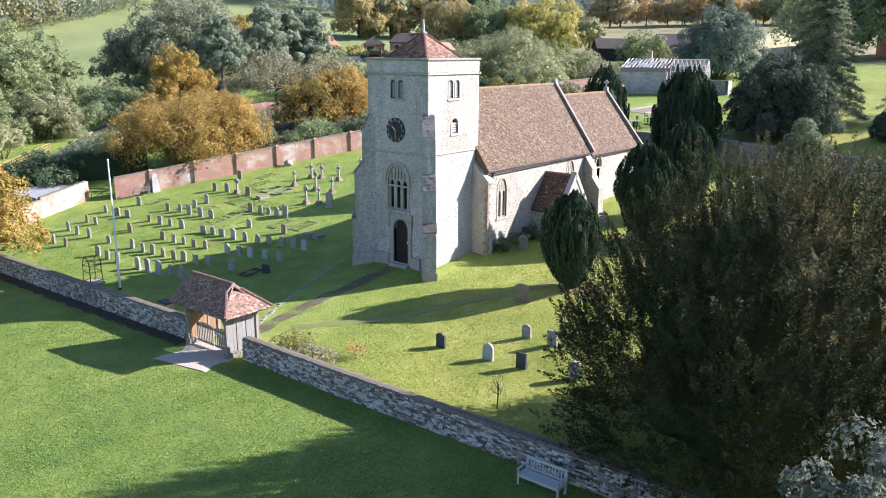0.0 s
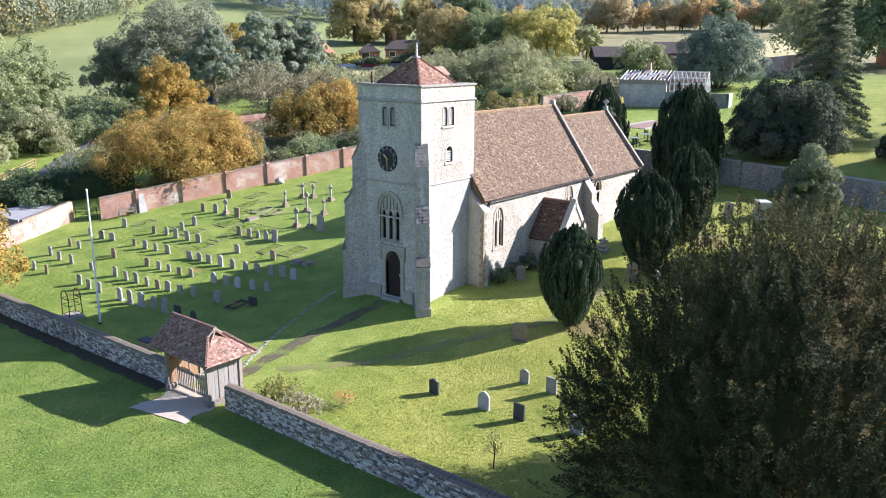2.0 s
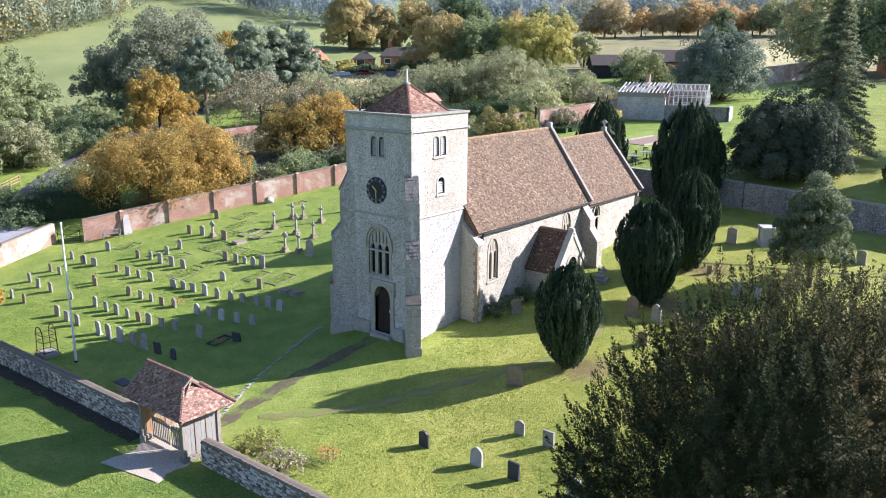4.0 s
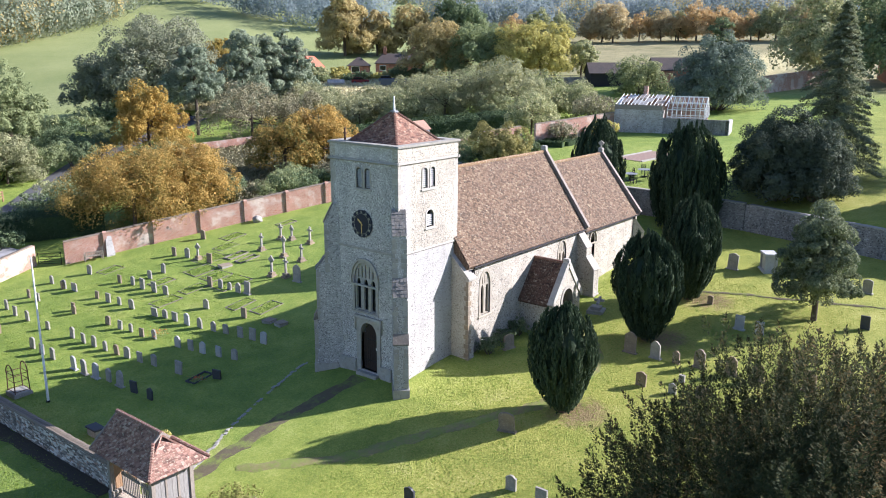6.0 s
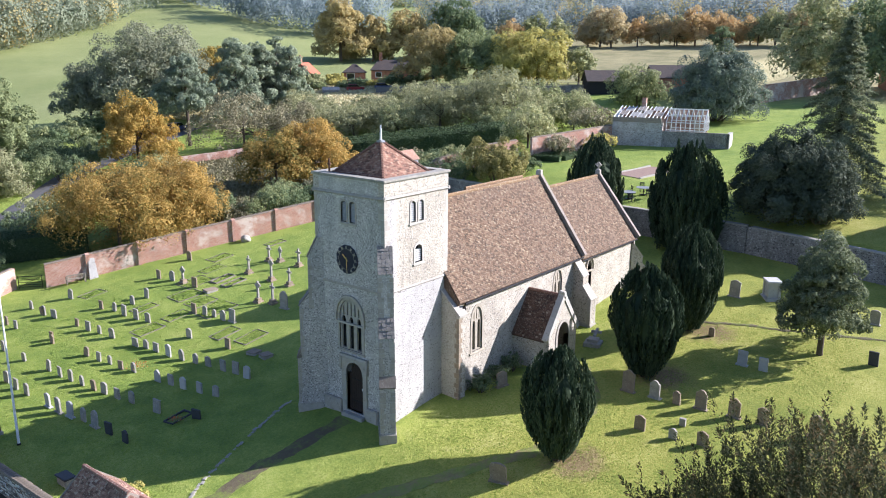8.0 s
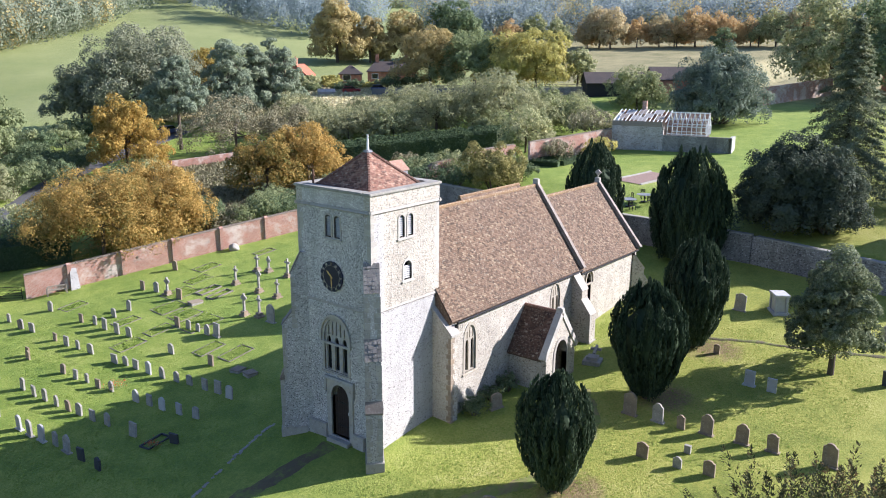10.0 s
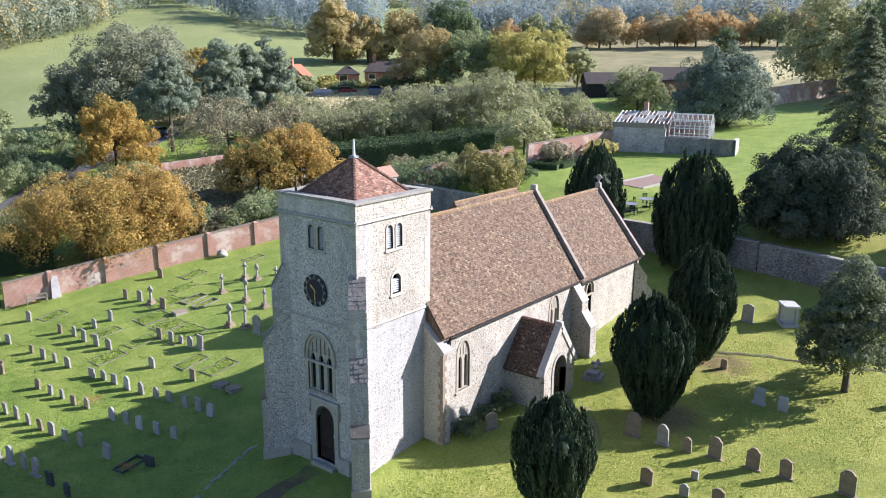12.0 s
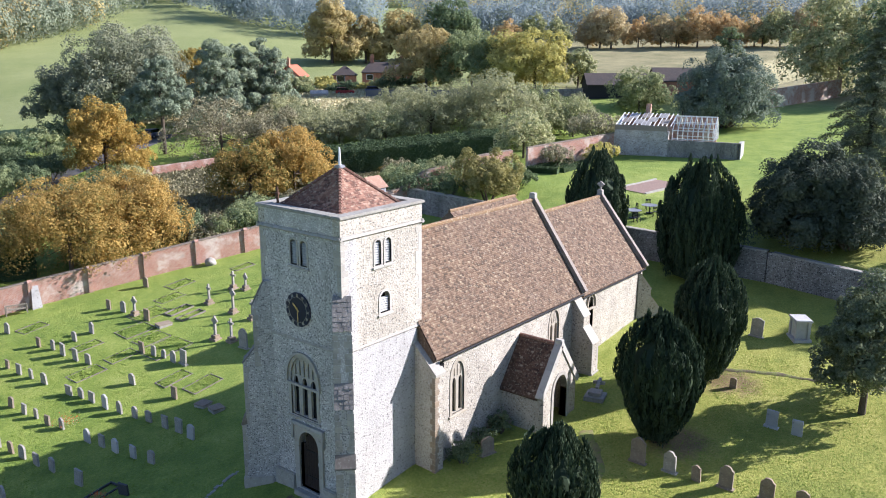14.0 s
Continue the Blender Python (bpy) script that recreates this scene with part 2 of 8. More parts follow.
M = {
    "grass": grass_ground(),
    "flint_grey": flint("flint_grey", [(0.15, (0.13, 0.13, 0.135)), (0.33, (0.27, 0.27, 0.268)), (0.48, (0.47, 0.462, 0.447)), (0.62, (0.64, 0.625, 0.6)), (0.8, (0.8, 0.785, 0.75))], (0.45, 0.43, 0.4), (0.56, 0.54, 0.505), 12.5),
    "flint_white": flint("flint_white", [(0.2, (0.1103, 0.1037, 0.09168)), (0.36, (0.2867, 0.2652, 0.2244)), (0.48, (0.4521, 0.4257, 0.3659)), (0.7, (0.5954, 0.5636, 0.4917))], (0.43, 0.3872, 0.3112), (0.5347, 0.4931, 0.4126), 10.5, 1.2, 0.33),
    "flint_lime": flint("flint_limewashed", [(0.22, (0.13, 0.126, 0.12)), (0.32, (0.34, 0.33, 0.31)), (0.5, (0.457, 0.452, 0.438)), (0.7, (0.514, 0.509, 0.495))], (0.428, 0.409, 0.381), (0.49, 0.48, 0.456), 10.5, 1.2, 0.3, 0.45, 0.8),
    "flint_wall": flint("flint_boundary", [(0.2, (0.07, 0.068, 0.07)), (0.35, (0.2, 0.18, 0.16)), (0.5, (0.3, 0.27, 0.24)), (0.62, (0.33, 0.2, 0.15)), (0.75, (0.46, 0.43, 0.4)), (0.85, (0.56, 0.54, 0.5))], (0.3, 0.27, 0.22), (0.42, 0.39, 0.33), 7.0, 2.2, 0.34, 0.8, 0.6),
    "wall_brick": coursed("coursed_wall", [(0.0, (0.09, 0.078, 0.07)), (0.2, (0.2, 0.17, 0.145)), (0.38, (0.4, 0.35, 0.3)), (0.55, (0.4, 0.25, 0.18)), (0.68, (0.6, 0.55, 0.48)), (1.0, (0.78, 0.75, 0.69))]),
    "ashlar": stone("dressed_limestone", (0.35, 0.325, 0.28), (0.46, 0.435, 0.38)),
    "coping_stone": stone("coping_stone", (0.22, 0.185, 0.155), (0.33, 0.28, 0.24), 0.9, 0.25),
    "buttress_tile": stone("weathered_tiles", (0.15, 0.138, 0.124), (0.27, 0.25, 0.225), 0.9, 0.35),
    "tile_ridge": tiles("lichened_ridge_tiles", [(0.0, (0.16, 0.1, 0.06)), (0.5, (0.3, 0.19, 0.09)), (1.0, (0.42, 0.29, 0.15))], 0.5),
    "whitewash": flint("whitewashed_flint", [(0.18, (0.14, 0.125, 0.11)), (0.3, (0.36, 0.34, 0.31)), (0.5, (0.56, 0.54, 0.51)), (0.75, (0.7, 0.69, 0.67))], (0.42, 0.37, 0.32), (0.62, 0.6, 0.56), 7.0),
    # grey flint darkened in its colour to stand for shade on the walls
    "flint_shaded": flint("shaded_dark_flint", [(0.15, (0.05, 0.05, 0.052)), (0.33, (0.13, 0.128, 0.122)), (0.48, (0.27, 0.262, 0.245)), (0.62, (0.38, 0.37, 0.345)), (0.8, (0.5, 0.49, 0.46))], (0.24, 0.225, 0.2), (0.33, 0.31, 0.28), 8.0, 1.5, 0.36, 0.8, 0.55),
    "weathered": stone("mossy_weathering", (0.14, 0.119, 0.098), (0.238, 0.203, 0.168), 0.9, 0.2),
    "warm_stone": stone("honey_stone", (0.36, 0.315, 0.24), (0.47, 0.425, 0.34), 0.85, 0.2),
    "pale_stone": stone("pale_stone", (0.425, 0.399, 0.348), (0.51, 0.484, 0.425), 0.8, 0.1),
    "grave_grey": stone("grave_grey", (0.27, 0.255, 0.22), (0.42, 0.395, 0.345)),
    "grave_white": stone("grave_white", (0.425, 0.421, 0.399), (0.535, 0.531, 0.51), 0.75, 0.1),
    "grave_brown": stone("grave_brown", (0.22, 0.165, 0.11), (0.34, 0.265, 0.18), 0.9, 0.22),
    "grave_dark": plain("grave_dark", (0.06, 0.063, 0.07), 0.55, 0, 0.3, 20, 0.3),
    "tile_nave": tiles("nave_tiles", [(0.0, (0.0621, 0.04261, 0.02917)), (0.22, (0.1216, 0.07789, 0.04956)), (0.6, (0.1708, 0.1097, 0.06988)), (0.93, (0.2176, 0.148, 0.09501)), (1.0, (0.3106, 0.2391, 0.1548))], 0.3),
    "tile_red": tiles("red_tiles", [(0.0, (0.1, 0.047, 0.035)), (0.35, (0.2, 0.098, 0.068)), (0.8, (0.31, 0.163, 0.112)), (1.0, (0.42, 0.28, 0.2))], 0.35),
    "tile_porch": tiles("porch_tiles", [(0.0, (0.05, 0.03, 0.026)), (0.5, (0.1, 0.056, 0.042)), (0.94, (0.15, 0.09, 0.065)), (1.0, (0.4, 0.34, 0.27))], 0.35),
    "brick": brickwork("old_brick", 0.22),
    "pilaster_brick": brickwork("pilaster_brick", -0.9),
    "brick_limed": brickwork("limed_brick", 0.36),
    "cope_brick": plain("cope_brick", (0.2, 0.165, 0.125), 0.9, 0, 0.6, 3),
    "tile_lych": tiles("lychgate_tiles", [(0.0, (0.13, 0.07, 0.055)), (0.4, (0.26, 0.14, 0.105)), (0.8, (0.37, 0.22, 0.17)), (1.0, (0.48, 0.36, 0.29))], 0.5),
    "oak_pale": timber("limed_oak", (0.2, 0.19, 0.175), (0.36, 0.345, 0.32)),
    "lead": plain("lead", (0.28, 0.29, 0.31), 0.5, 0.3, 0.25),
    "white_paint": plain("white_paint", (0.78, 0.78, 0.76), 0.45, 0, 0.08),
    "iron": plain("black_iron", (0.025, 0.025, 0.028), 0.45, 0.6, 0.3),
    "rust": plain("rusted_iron", (0.14, 0.08, 0.05), 0.8, 0.3, 0.4),
    "oak": timber("weathered_oak", (0.19, 0.16, 0.13), (0.38, 0.335, 0.28)),
    "oak_brown": timber("brown_oak", (0.22, 0.13, 0.07), (0.38, 0.25, 0.14)),
    "door": timber("dark_door", (0.02, 0.014, 0.012), (0.05, 0.034, 0.028)),
    "bench_wood": timber("silvered_teak", (0.42, 0.41, 0.38), (0.6, 0.59, 0.56)),
    "bark": timber("bark", (0.06, 0.045, 0.032), (0.14, 0.11, 0.08)),
    "louvre": plain("grey_louvre", (0.5, 0.5, 0.48), 0.7, 0, 0.25),
    "glass": plain("leaded_glass", (0.012, 0.014, 0.018), 0.12, 0, 0.5, 14, 0.6),
    "clock_blue": plain("clock_face", (0.012, 0.018, 0.045), 0.35, 0, 0.2),
    "numeral": plain("pale_numerals", (0.42, 0.4, 0.33), 0.5, 0, 0.15),
    "gold": plain("gilt", (0.65, 0.5, 0.25), 0.35, 0.7, 0.15),
    "path": patchy("damp_path", (0.12, 0.1, 0.06), 0.36),
    "soil": patchy("dark_soil", (0.055, 0.045, 0.032), 0.25),
    "earth": patchy("worn_earth", (0.22, 0.185, 0.085), 0.44),
    "gravel": plain("gravel", (0.52, 0.45, 0.36), 0.95, 0, 0.4, 14),
    "asphalt": plain("asphalt", (0.11, 0.11, 0.115), 0.85, 0, 0.3, 2),
    "kerb": stone("kerb_stone", (0.26, 0.25, 0.21), (0.4, 0.38, 0.33)),
    "black_boards": timber("black_boards", (0.015, 0.015, 0.018), (0.035, 0.036, 0.042)),
    "barn_roof": tiles("barn_roof", [(0.0, (0.05, 0.045, 0.045)), (1.0, (0.11, 0.09, 0.08))], 0.1),
    "slate": plain("flat_roof_felt", (0.3, 0.3, 0.31), 0.85, 0, 0.2, 1.5),
    "yew": foliage("yew_needles", [(0.0, (0.02, 0.032, 0.014)), (0.42, (0.05, 0.064, 0.026)), (0.54, (0.1, 0.094, 0.038)), (0.66, (0.22, 0.145, 0.06)), (0.85, (0.36, 0.2, 0.085)), (1.0, (0.42, 0.25, 0.11))], 0.3, 0.28, 0.35),
    "holm": foliage("holm_leaves", [(0.0, (0.05, 0.068, 0.044)), (0.6, (0.085, 0.108, 0.07)), (1.0, (0.14, 0.16, 0.105))], 0.25, 0.3, 0.4),
    "irish_yew": foliage("irish_yew_needles", [(0.0, (0.018, 0.034, 0.02)), (0.6, (0.05, 0.078, 0.042)), (1.0, (0.11, 0.14, 0.07))], 0.15),
    "chestnut": foliage("chestnut_leaves", [(0.0, (0.085, 0.13, 0.042)), (0.34, (0.19, 0.185, 0.056)), (0.54, (0.42, 0.29, 0.085)), (0.72, (0.56, 0.38, 0.115)), (1.0, (0.66, 0.44, 0.15))], 0.42, 0.5, 0.35),
    "orange": foliage("orange_leaves", [(0.0, (0.135, 0.158, 0.0473)), (0.35, (0.324, 0.252, 0.063)), (0.75, (0.495, 0.326, 0.084)), (1.0, (0.504, 0.42, 0.137))], 0.38, 0.4, 0.45),
    # copper: leaf colour brightened to stand in for haze
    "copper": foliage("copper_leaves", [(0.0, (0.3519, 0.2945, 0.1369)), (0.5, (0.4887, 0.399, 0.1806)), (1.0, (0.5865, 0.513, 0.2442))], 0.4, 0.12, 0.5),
    # olive, green, dark and pine leaves: albedo raised in place of haze
    "olive": foliage("olive_leaves", [(0.0, (0.153, 0.191, 0.0898)), (0.5, (0.356, 0.382, 0.18)), (1.0, (0.662, 0.612, 0.355))]),
    "green": foliage("green_leaves", [(0.0, (0.177, 0.224, 0.111)), (0.5, (0.296, 0.339, 0.16)), (1.0, (0.438, 0.454, 0.222))], 0.4),
    "dark_green": foliage("dark_leaves", [(0.0, (0.0793, 0.121, 0.0625)), (0.5, (0.153, 0.204, 0.101)), (1.0, (0.272, 0.308, 0.156))], 0.3),
    "pine": foliage("pine_needles", [(0.0, (0.172, 0.218, 0.1531)), (0.5, (0.276, 0.328, 0.221)), (1.0, (0.414, 0.448, 0.301))], 0.36),
    "silver": foliage("silver_leaves", [(0.0, (0.09, 0.11, 0.075)), (0.5, (0.2, 0.22, 0.17)), (1.0, (0.34, 0.35, 0.29))]),
    # orchard, yellow and twig colours likewise lifted to imitate haze
    "olive_silver": foliage("grey_green_leaves", [(0.0, (0.213, 0.23, 0.122)), (0.5, (0.355, 0.362, 0.194)), (1.0, (0.556, 0.546, 0.311))], 0.4, 0.3, 0.45),
    "yellow": foliage("yellow_leaves", [(0.0, (0.31, 0.328, 0.112)), (0.5, (0.552, 0.494, 0.158)), (1.0, (0.782, 0.655, 0.238))], 0.4, 0.12, 0.45),
    "twig": foliage("bare_twigs", [(0.0, (0.149, 0.138, 0.0827)), (0.6, (0.31, 0.287, 0.17)), (1.0, (0.46, 0.425, 0.268))], 0.2),
    # woodland: haze put into the leaf colours, raised, bluer and low in contrast
    "wood_green_hazed": foliage("hazed_woodland_green", [(0.0, (0.218, 0.27, 0.191)), (0.5, (0.276, 0.322, 0.224)), (0.9, (0.356, 0.374, 0.264)), (1.0, (0.437, 0.38, 0.264))], 0.5, 0.03, 0.3),
    "wood_dark_hazed": foliage("hazed_woodland_dark", [(0.0, (0.23, 0.287, 0.297)), (0.6, (0.287, 0.345, 0.35)), (0.9, (0.356, 0.391, 0.376)), (1.0, (0.425, 0.38, 0.35))], 0.5, 0.03, 0.3),
    # avenue and far evergreen leaves: colours lightened to carry haze
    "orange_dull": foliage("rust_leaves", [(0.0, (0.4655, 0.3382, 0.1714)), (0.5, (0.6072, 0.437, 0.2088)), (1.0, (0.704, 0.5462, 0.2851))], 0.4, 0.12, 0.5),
    "rust_hazed": foliage("hazed_rust_leaves", [(0.0, (0.4395, 0.3636, 0.2128)), (0.5, (0.5567, 0.4594, 0.259)), (1.0, (0.6452, 0.5561, 0.3325))], 0.4, 0.12, 0.5),
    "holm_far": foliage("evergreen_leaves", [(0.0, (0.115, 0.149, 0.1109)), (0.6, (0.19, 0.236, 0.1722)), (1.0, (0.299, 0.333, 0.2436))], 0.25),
    # conifer: needles lightened as if seen through haze
    "conifer_green": foliage("conifer_needles", [(0.0, (0.075, 0.105, 0.0595)), (0.6, (0.18, 0.21, 0.119)), (1.0, (0.375, 0.39, 0.221))], 0.3),
    "grey_oak": foliage("grey_oak_leaves", [(0.0, (0.09, 0.115, 0.06)), (0.5, (0.17, 0.2, 0.105)), (1.0, (0.28, 0.31, 0.18))], 0.3),
    # dull oak: haze mixed into the leaf colour
    "dull_oak": foliage("dull_oak_leaves", [(0.0, (0.172, 0.201, 0.139)), (0.5, (0.27, 0.287, 0.185)), (1.0, (0.402, 0.397, 0.244))], 0.36, 0.2, 0.45),
    "hedge_dark": foliage("dark_hedge_leaves", [(0.0, (0.03, 0.055, 0.025)), (0.5, (0.06, 0.095, 0.042)), (1.0, (0.12, 0.16, 0.075))], 0.15),
    "dead_heads": foliage("dead_flower_heads", [(0.0, (0.14, 0.15, 0.06)), (0.4, (0.27, 0.25, 0.13)), (0.7, (0.48, 0.43, 0.33)), (1.0, (0.66, 0.6, 0.5))], 0.3, 0.8),
    "weeds": foliage("weedy_grass", [(0.0, (0.17, 0.2, 0.05)), (0.5, (0.32, 0.32, 0.1)), (1.0, (0.5, 0.43, 0.2))], 0.35, 0.8),
    "turf": foliage("grass_tufts", [(0.0, (0.1352, 0.2153, 0.03597)), (0.45, (0.2162, 0.3062, 0.05036)), (0.8, (0.2973, 0.3732, 0.07644)), (1.0, (0.3964, 0.4306, 0.1259))], 0.45, 0.5),
    "gold_olive": foliage("yellowing_leaves", [(0.0, (0.12, 0.13, 0.045)), (0.5, (0.28, 0.26, 0.09)), (1.0, (0.46, 0.39, 0.16))]),
    "dry_grass": foliage("dry_grass_blades", [(0.0, (0.356, 0.321, 0.164)), (0.5, (0.642, 0.552, 0.327)), (1.0, (0.8, 0.784, 0.532))], 0.3),
    "cottage_brick": plain("cottage_brick", (0.42, 0.2, 0.13), 0.9, 0, 0.35, 1.5),
    "tile_bright": tiles("bright_red_tiles", [(0.0, (0.42, 0.1, 0.05)), (1.0, (0.55, 0.18, 0.1))], 0.1),
    "grey_boards": timber("grey_boards", (0.1, 0.11, 0.12), (0.18, 0.19, 0.2)),
    "dirty_pane": plain("dirty_glass", (0.4, 0.375, 0.33), 0.45, 0, 0.4, 3, 0.4),
    "gravel_pink": plain("pink_gravel", (0.3, 0.21, 0.165), 0.95, 0, 0.3, 8),
    "red_paint": plain("red_car_paint", (0.25, 0.03, 0.03), 0.3, 0.1, 0.1),
    "blue_paint": plain("blue_car_paint", (0.08, 0.1, 0.18), 0.3, 0.1, 0.1),
    "flower": plain("orange_flowers", (0.6, 0.12, 0.03), 0.7, 0, 0.3),
}

# ---- building helpers ----
def put_mesh(name, me, material, parent=None, label=""):
    ob = new(name, me)
    if material is not None and not me.materials:
        me.materials.append(M[material])
    if parent is not None:
        ob.parent = parent
    if label:
        tagged(ob, label)
    return ob


def part(name, bm, material, parent=None, label=""):
    me = bpy.data.meshes.new(name)
    bmesh.ops.recalc_face_normals(bm, faces=bm.faces[:])
    bm.to_mesh(me)
    bm.free()
    return put_mesh(name, me, material, parent, label)


def thing(name, x, y, z, turn=0.0, label="", category="", group="", kind=""):
    """An empty at the thing's base, under which its parts are put."""
    ob = new(name)
    ob.matrix_basis = pose(x, y, z, 0, 0, turn)
    return tagged(ob, label, category, group, kind)


def box(bm, x0, y0, z0, x1, y1, z1):
    v = [bm.verts.new((x, y, z)) for x in (x0, x1) for y in (y0, y1) for z in (z0, z1)]
    for f in ((0, 1, 3, 2), (4, 6, 7, 5), (0, 4, 5, 1), (2, 3, 7, 6), (0, 2, 6, 4), (1, 5, 7, 3)):
        bm.faces.new([v[i] for i in f])
    return v


def boxed(name, dims, material, parent=None, label="", bevel=0.0):
    bm = bmesh.new()
    box(bm, *dims)
    if bevel:
        bmesh.ops.bevel(bm, geom=bm.edges[:], offset=bevel, segments=2, affect="EDGES")
    return part(name, bm, material, parent, label)


def prism(bm, outline, way):
    """A solid from a flat outline of 3D points, swept by the vector way."""
    way = Vector(way)
    a = [bm.verts.new(p) for p in outline]
    b = [bm.verts.new(Vector(p) + way) for p in outline]
    bm.faces.new(a)
    bm.faces.new(b[::-1])
    for i in range(len(a)):
        j = (i + 1) % len(a)
        bm.faces.new((a[i], b[i], b[j], a[j]))


def prismed(name, outline, way, material, parent=None, label=""):
    bm = bmesh.new()
    prism(bm, outline, way)
    return part(name, bm, material, parent, label)


def tube(bm, a, b, r0, r1, sides=8):
    a, b = Vector(a), Vector(b)
    q = (b - a).to_track_quat("Z", "Y")
    rings = []
    for p, r in ((a, r0), (b, r1)):
        rings.append([bm.verts.new(p + q @ Vector((r * math.cos(k * math.tau / sides), r * math.sin(k * math.tau / sides), 0))) for k in range(sides)])
    for i in range(sides):
        j = (i + 1) % sides
        bm.faces.new((rings[0][i], rings[0][j], rings[1][j], rings[1][i]))
    bm.faces.new(rings[0][::-1])
    bm.faces.new(rings[1])


def tubed(name, a, b, r0, r1, material, parent=None, label="", sides=10):
    bm = bmesh.new()
    tube(bm, a, b, r0, r1, sides)
    return part(name, bm, material, parent, label)


def arch(u, w, z0, zs, zt, n=7):
    """A pointed arch's outline in a wall's plane: centre u, width w, from sill z0 to springing zs and apex zt."""
    pts = [(u - w / 2, z0), (u + w / 2, z0)]
    for i in range(n + 1):
        t = i / n
        pts.append((u + w / 2 * math.cos(t * math.pi / 2) ** 0.9, zs + (zt - zs) * math.sin(t * math.pi / 2)))
    for i in range(n - 1, -1, -1):
        t = i / n
        pts.append((u - w / 2 * math.cos(t * math.pi / 2) ** 0.9, zs + (zt - zs) * math.sin(t * math.pi / 2)))
    return pts


def pierced(name, outline, holes, depth, put, material, parent=None, label=""):
    """A slab with holes: outlines in (u, v); put(u, v, d) gives the place at depth d into the wall."""
    bm = bmesh.new()
    edges = []
    for loop in (outline, *holes):
        vs = [bm.verts.new((u, v, 0)) for u, v in loop]
        edges += [bm.edges.new((vs[i], vs[(i + 1) % len(vs)])) for i in range(len(vs))]
    bmesh.ops.triangle_fill(bm, use_beauty=True, use_dissolve=False, edges=edges)
    new_geo = bmesh.ops.extrude_face_region(bm, geom=bm.faces[:])
    for v in new_geo["geom"]:
        if isinstance(v, bmesh.types.BMVert):
            v.co.z = depth
    for v in bm.verts:
        v.co = Vector(put(v.co.x, v.co.y, v.co.z))
    return part(name, bm, material, parent, label)


def grow(loop, d):
    """An outline moved outwards by d."""
    out, n = [], len(loop)
    area = sum(loop[i][0] * loop[(i + 1) % n][1] - loop[(i + 1) % n][0] * loop[i][1] for i in range(n))
    s = 1 if area > 0 else -1
    for i in range(n):
        p, a, b = (Vector(loop[k % n]) for k in (i, i - 1, i + 1))
        e, f = (p - a), (b - p)
        e = e.normalized() if e.length > 1e-6 else f.normalized()
        f = f.normalized() if f.length > 1e-6 else e
        m = Vector((e.y + f.y, -e.x - f.x))
        m = m.normalized() if m.length > 1e-6 else Vector((e.y, -e.x))
        k = max(0.5, m.dot(Vector((e.y, -e.x))))
        out.append(tuple(p + m * (s * d / k)))
    return out


def bulk(name, verts, faces, material, parent=None, label=""):
    """A mesh from numpy arrays of places and of quads or triangles."""
    verts, faces = np.asarray(verts, np.float32).reshape(-1, 3), np.asarray(faces, np.int32)
    me = bpy.data.meshes.new(name)
    k = faces.shape[1]
    me.vertices.add(len(verts))
    me.vertices.foreach_set("co", verts.ravel())
    me.loops.add(faces.size)
    me.loops.foreach_set("vertex_index", faces.ravel())
    me.polygons.add(len(faces))
    me.polygons.foreach_set("loop_start", np.arange(len(faces), dtype=np.int32) * k)
    me.update(calc_edges=True)
    me.validate()
    return put_mesh(name, me, material, parent, label)


def tiled(name, corner, along, up, spans, material, parent, tile=0.17, gauge=0.115, seed=0, lift=0.04):
    """Courses of plain tiles on a slope. corner: its foot; along, up: unit vectors; spans(v): the first and last u at the height v."""
    rng = np.random.default_rng(seed)
    along, up = np.array(along, float), np.array(up, float)
    out = np.cross(along, up)
    if out[2] < 0:
        out = -out
    corner, vs = np.array(corner, float), []
    v, row, top = 0.0, 0, spans(None)
    while v < top:
        u0, u1 = spans(v)
        u = u0 + (-tile / 2 if row % 2 else 0)
        while u < u1:
            a, b = max(u, u0) + 0.003, min(u + tile, u1) - 0.003
            if b - a > 0.02:
                j = rng.normal(0, 0.006, 4)
                for uu, vv, h in ((a, v - 0.02, lift + j[0]), (b, v - 0.02, lift + j[1]), (b, v + gauge, 0.012), (a, v + gauge, 0.012), (a, v - 0.02 + j[2], 0.004), (b, v - 0.02 + j[2], 0.004)):
                    vs.append(corner + along * uu + up * vv + out * h)
            u += tile
        v += gauge
        row += 1
    k = len(vs) // 6
    base = np.arange(k)[:, None] * 6
    quads = np.concatenate([base + np.array(q) for q in ((0, 1, 2, 3), (4, 5, 1, 0), (4, 0, 3, 3), (5, 2, 1, 1))])
    faces = quads[:2 * k]
    ob = bulk(name, vs, faces, material, parent)
    ob["kind"] = "stuff"
    return ob


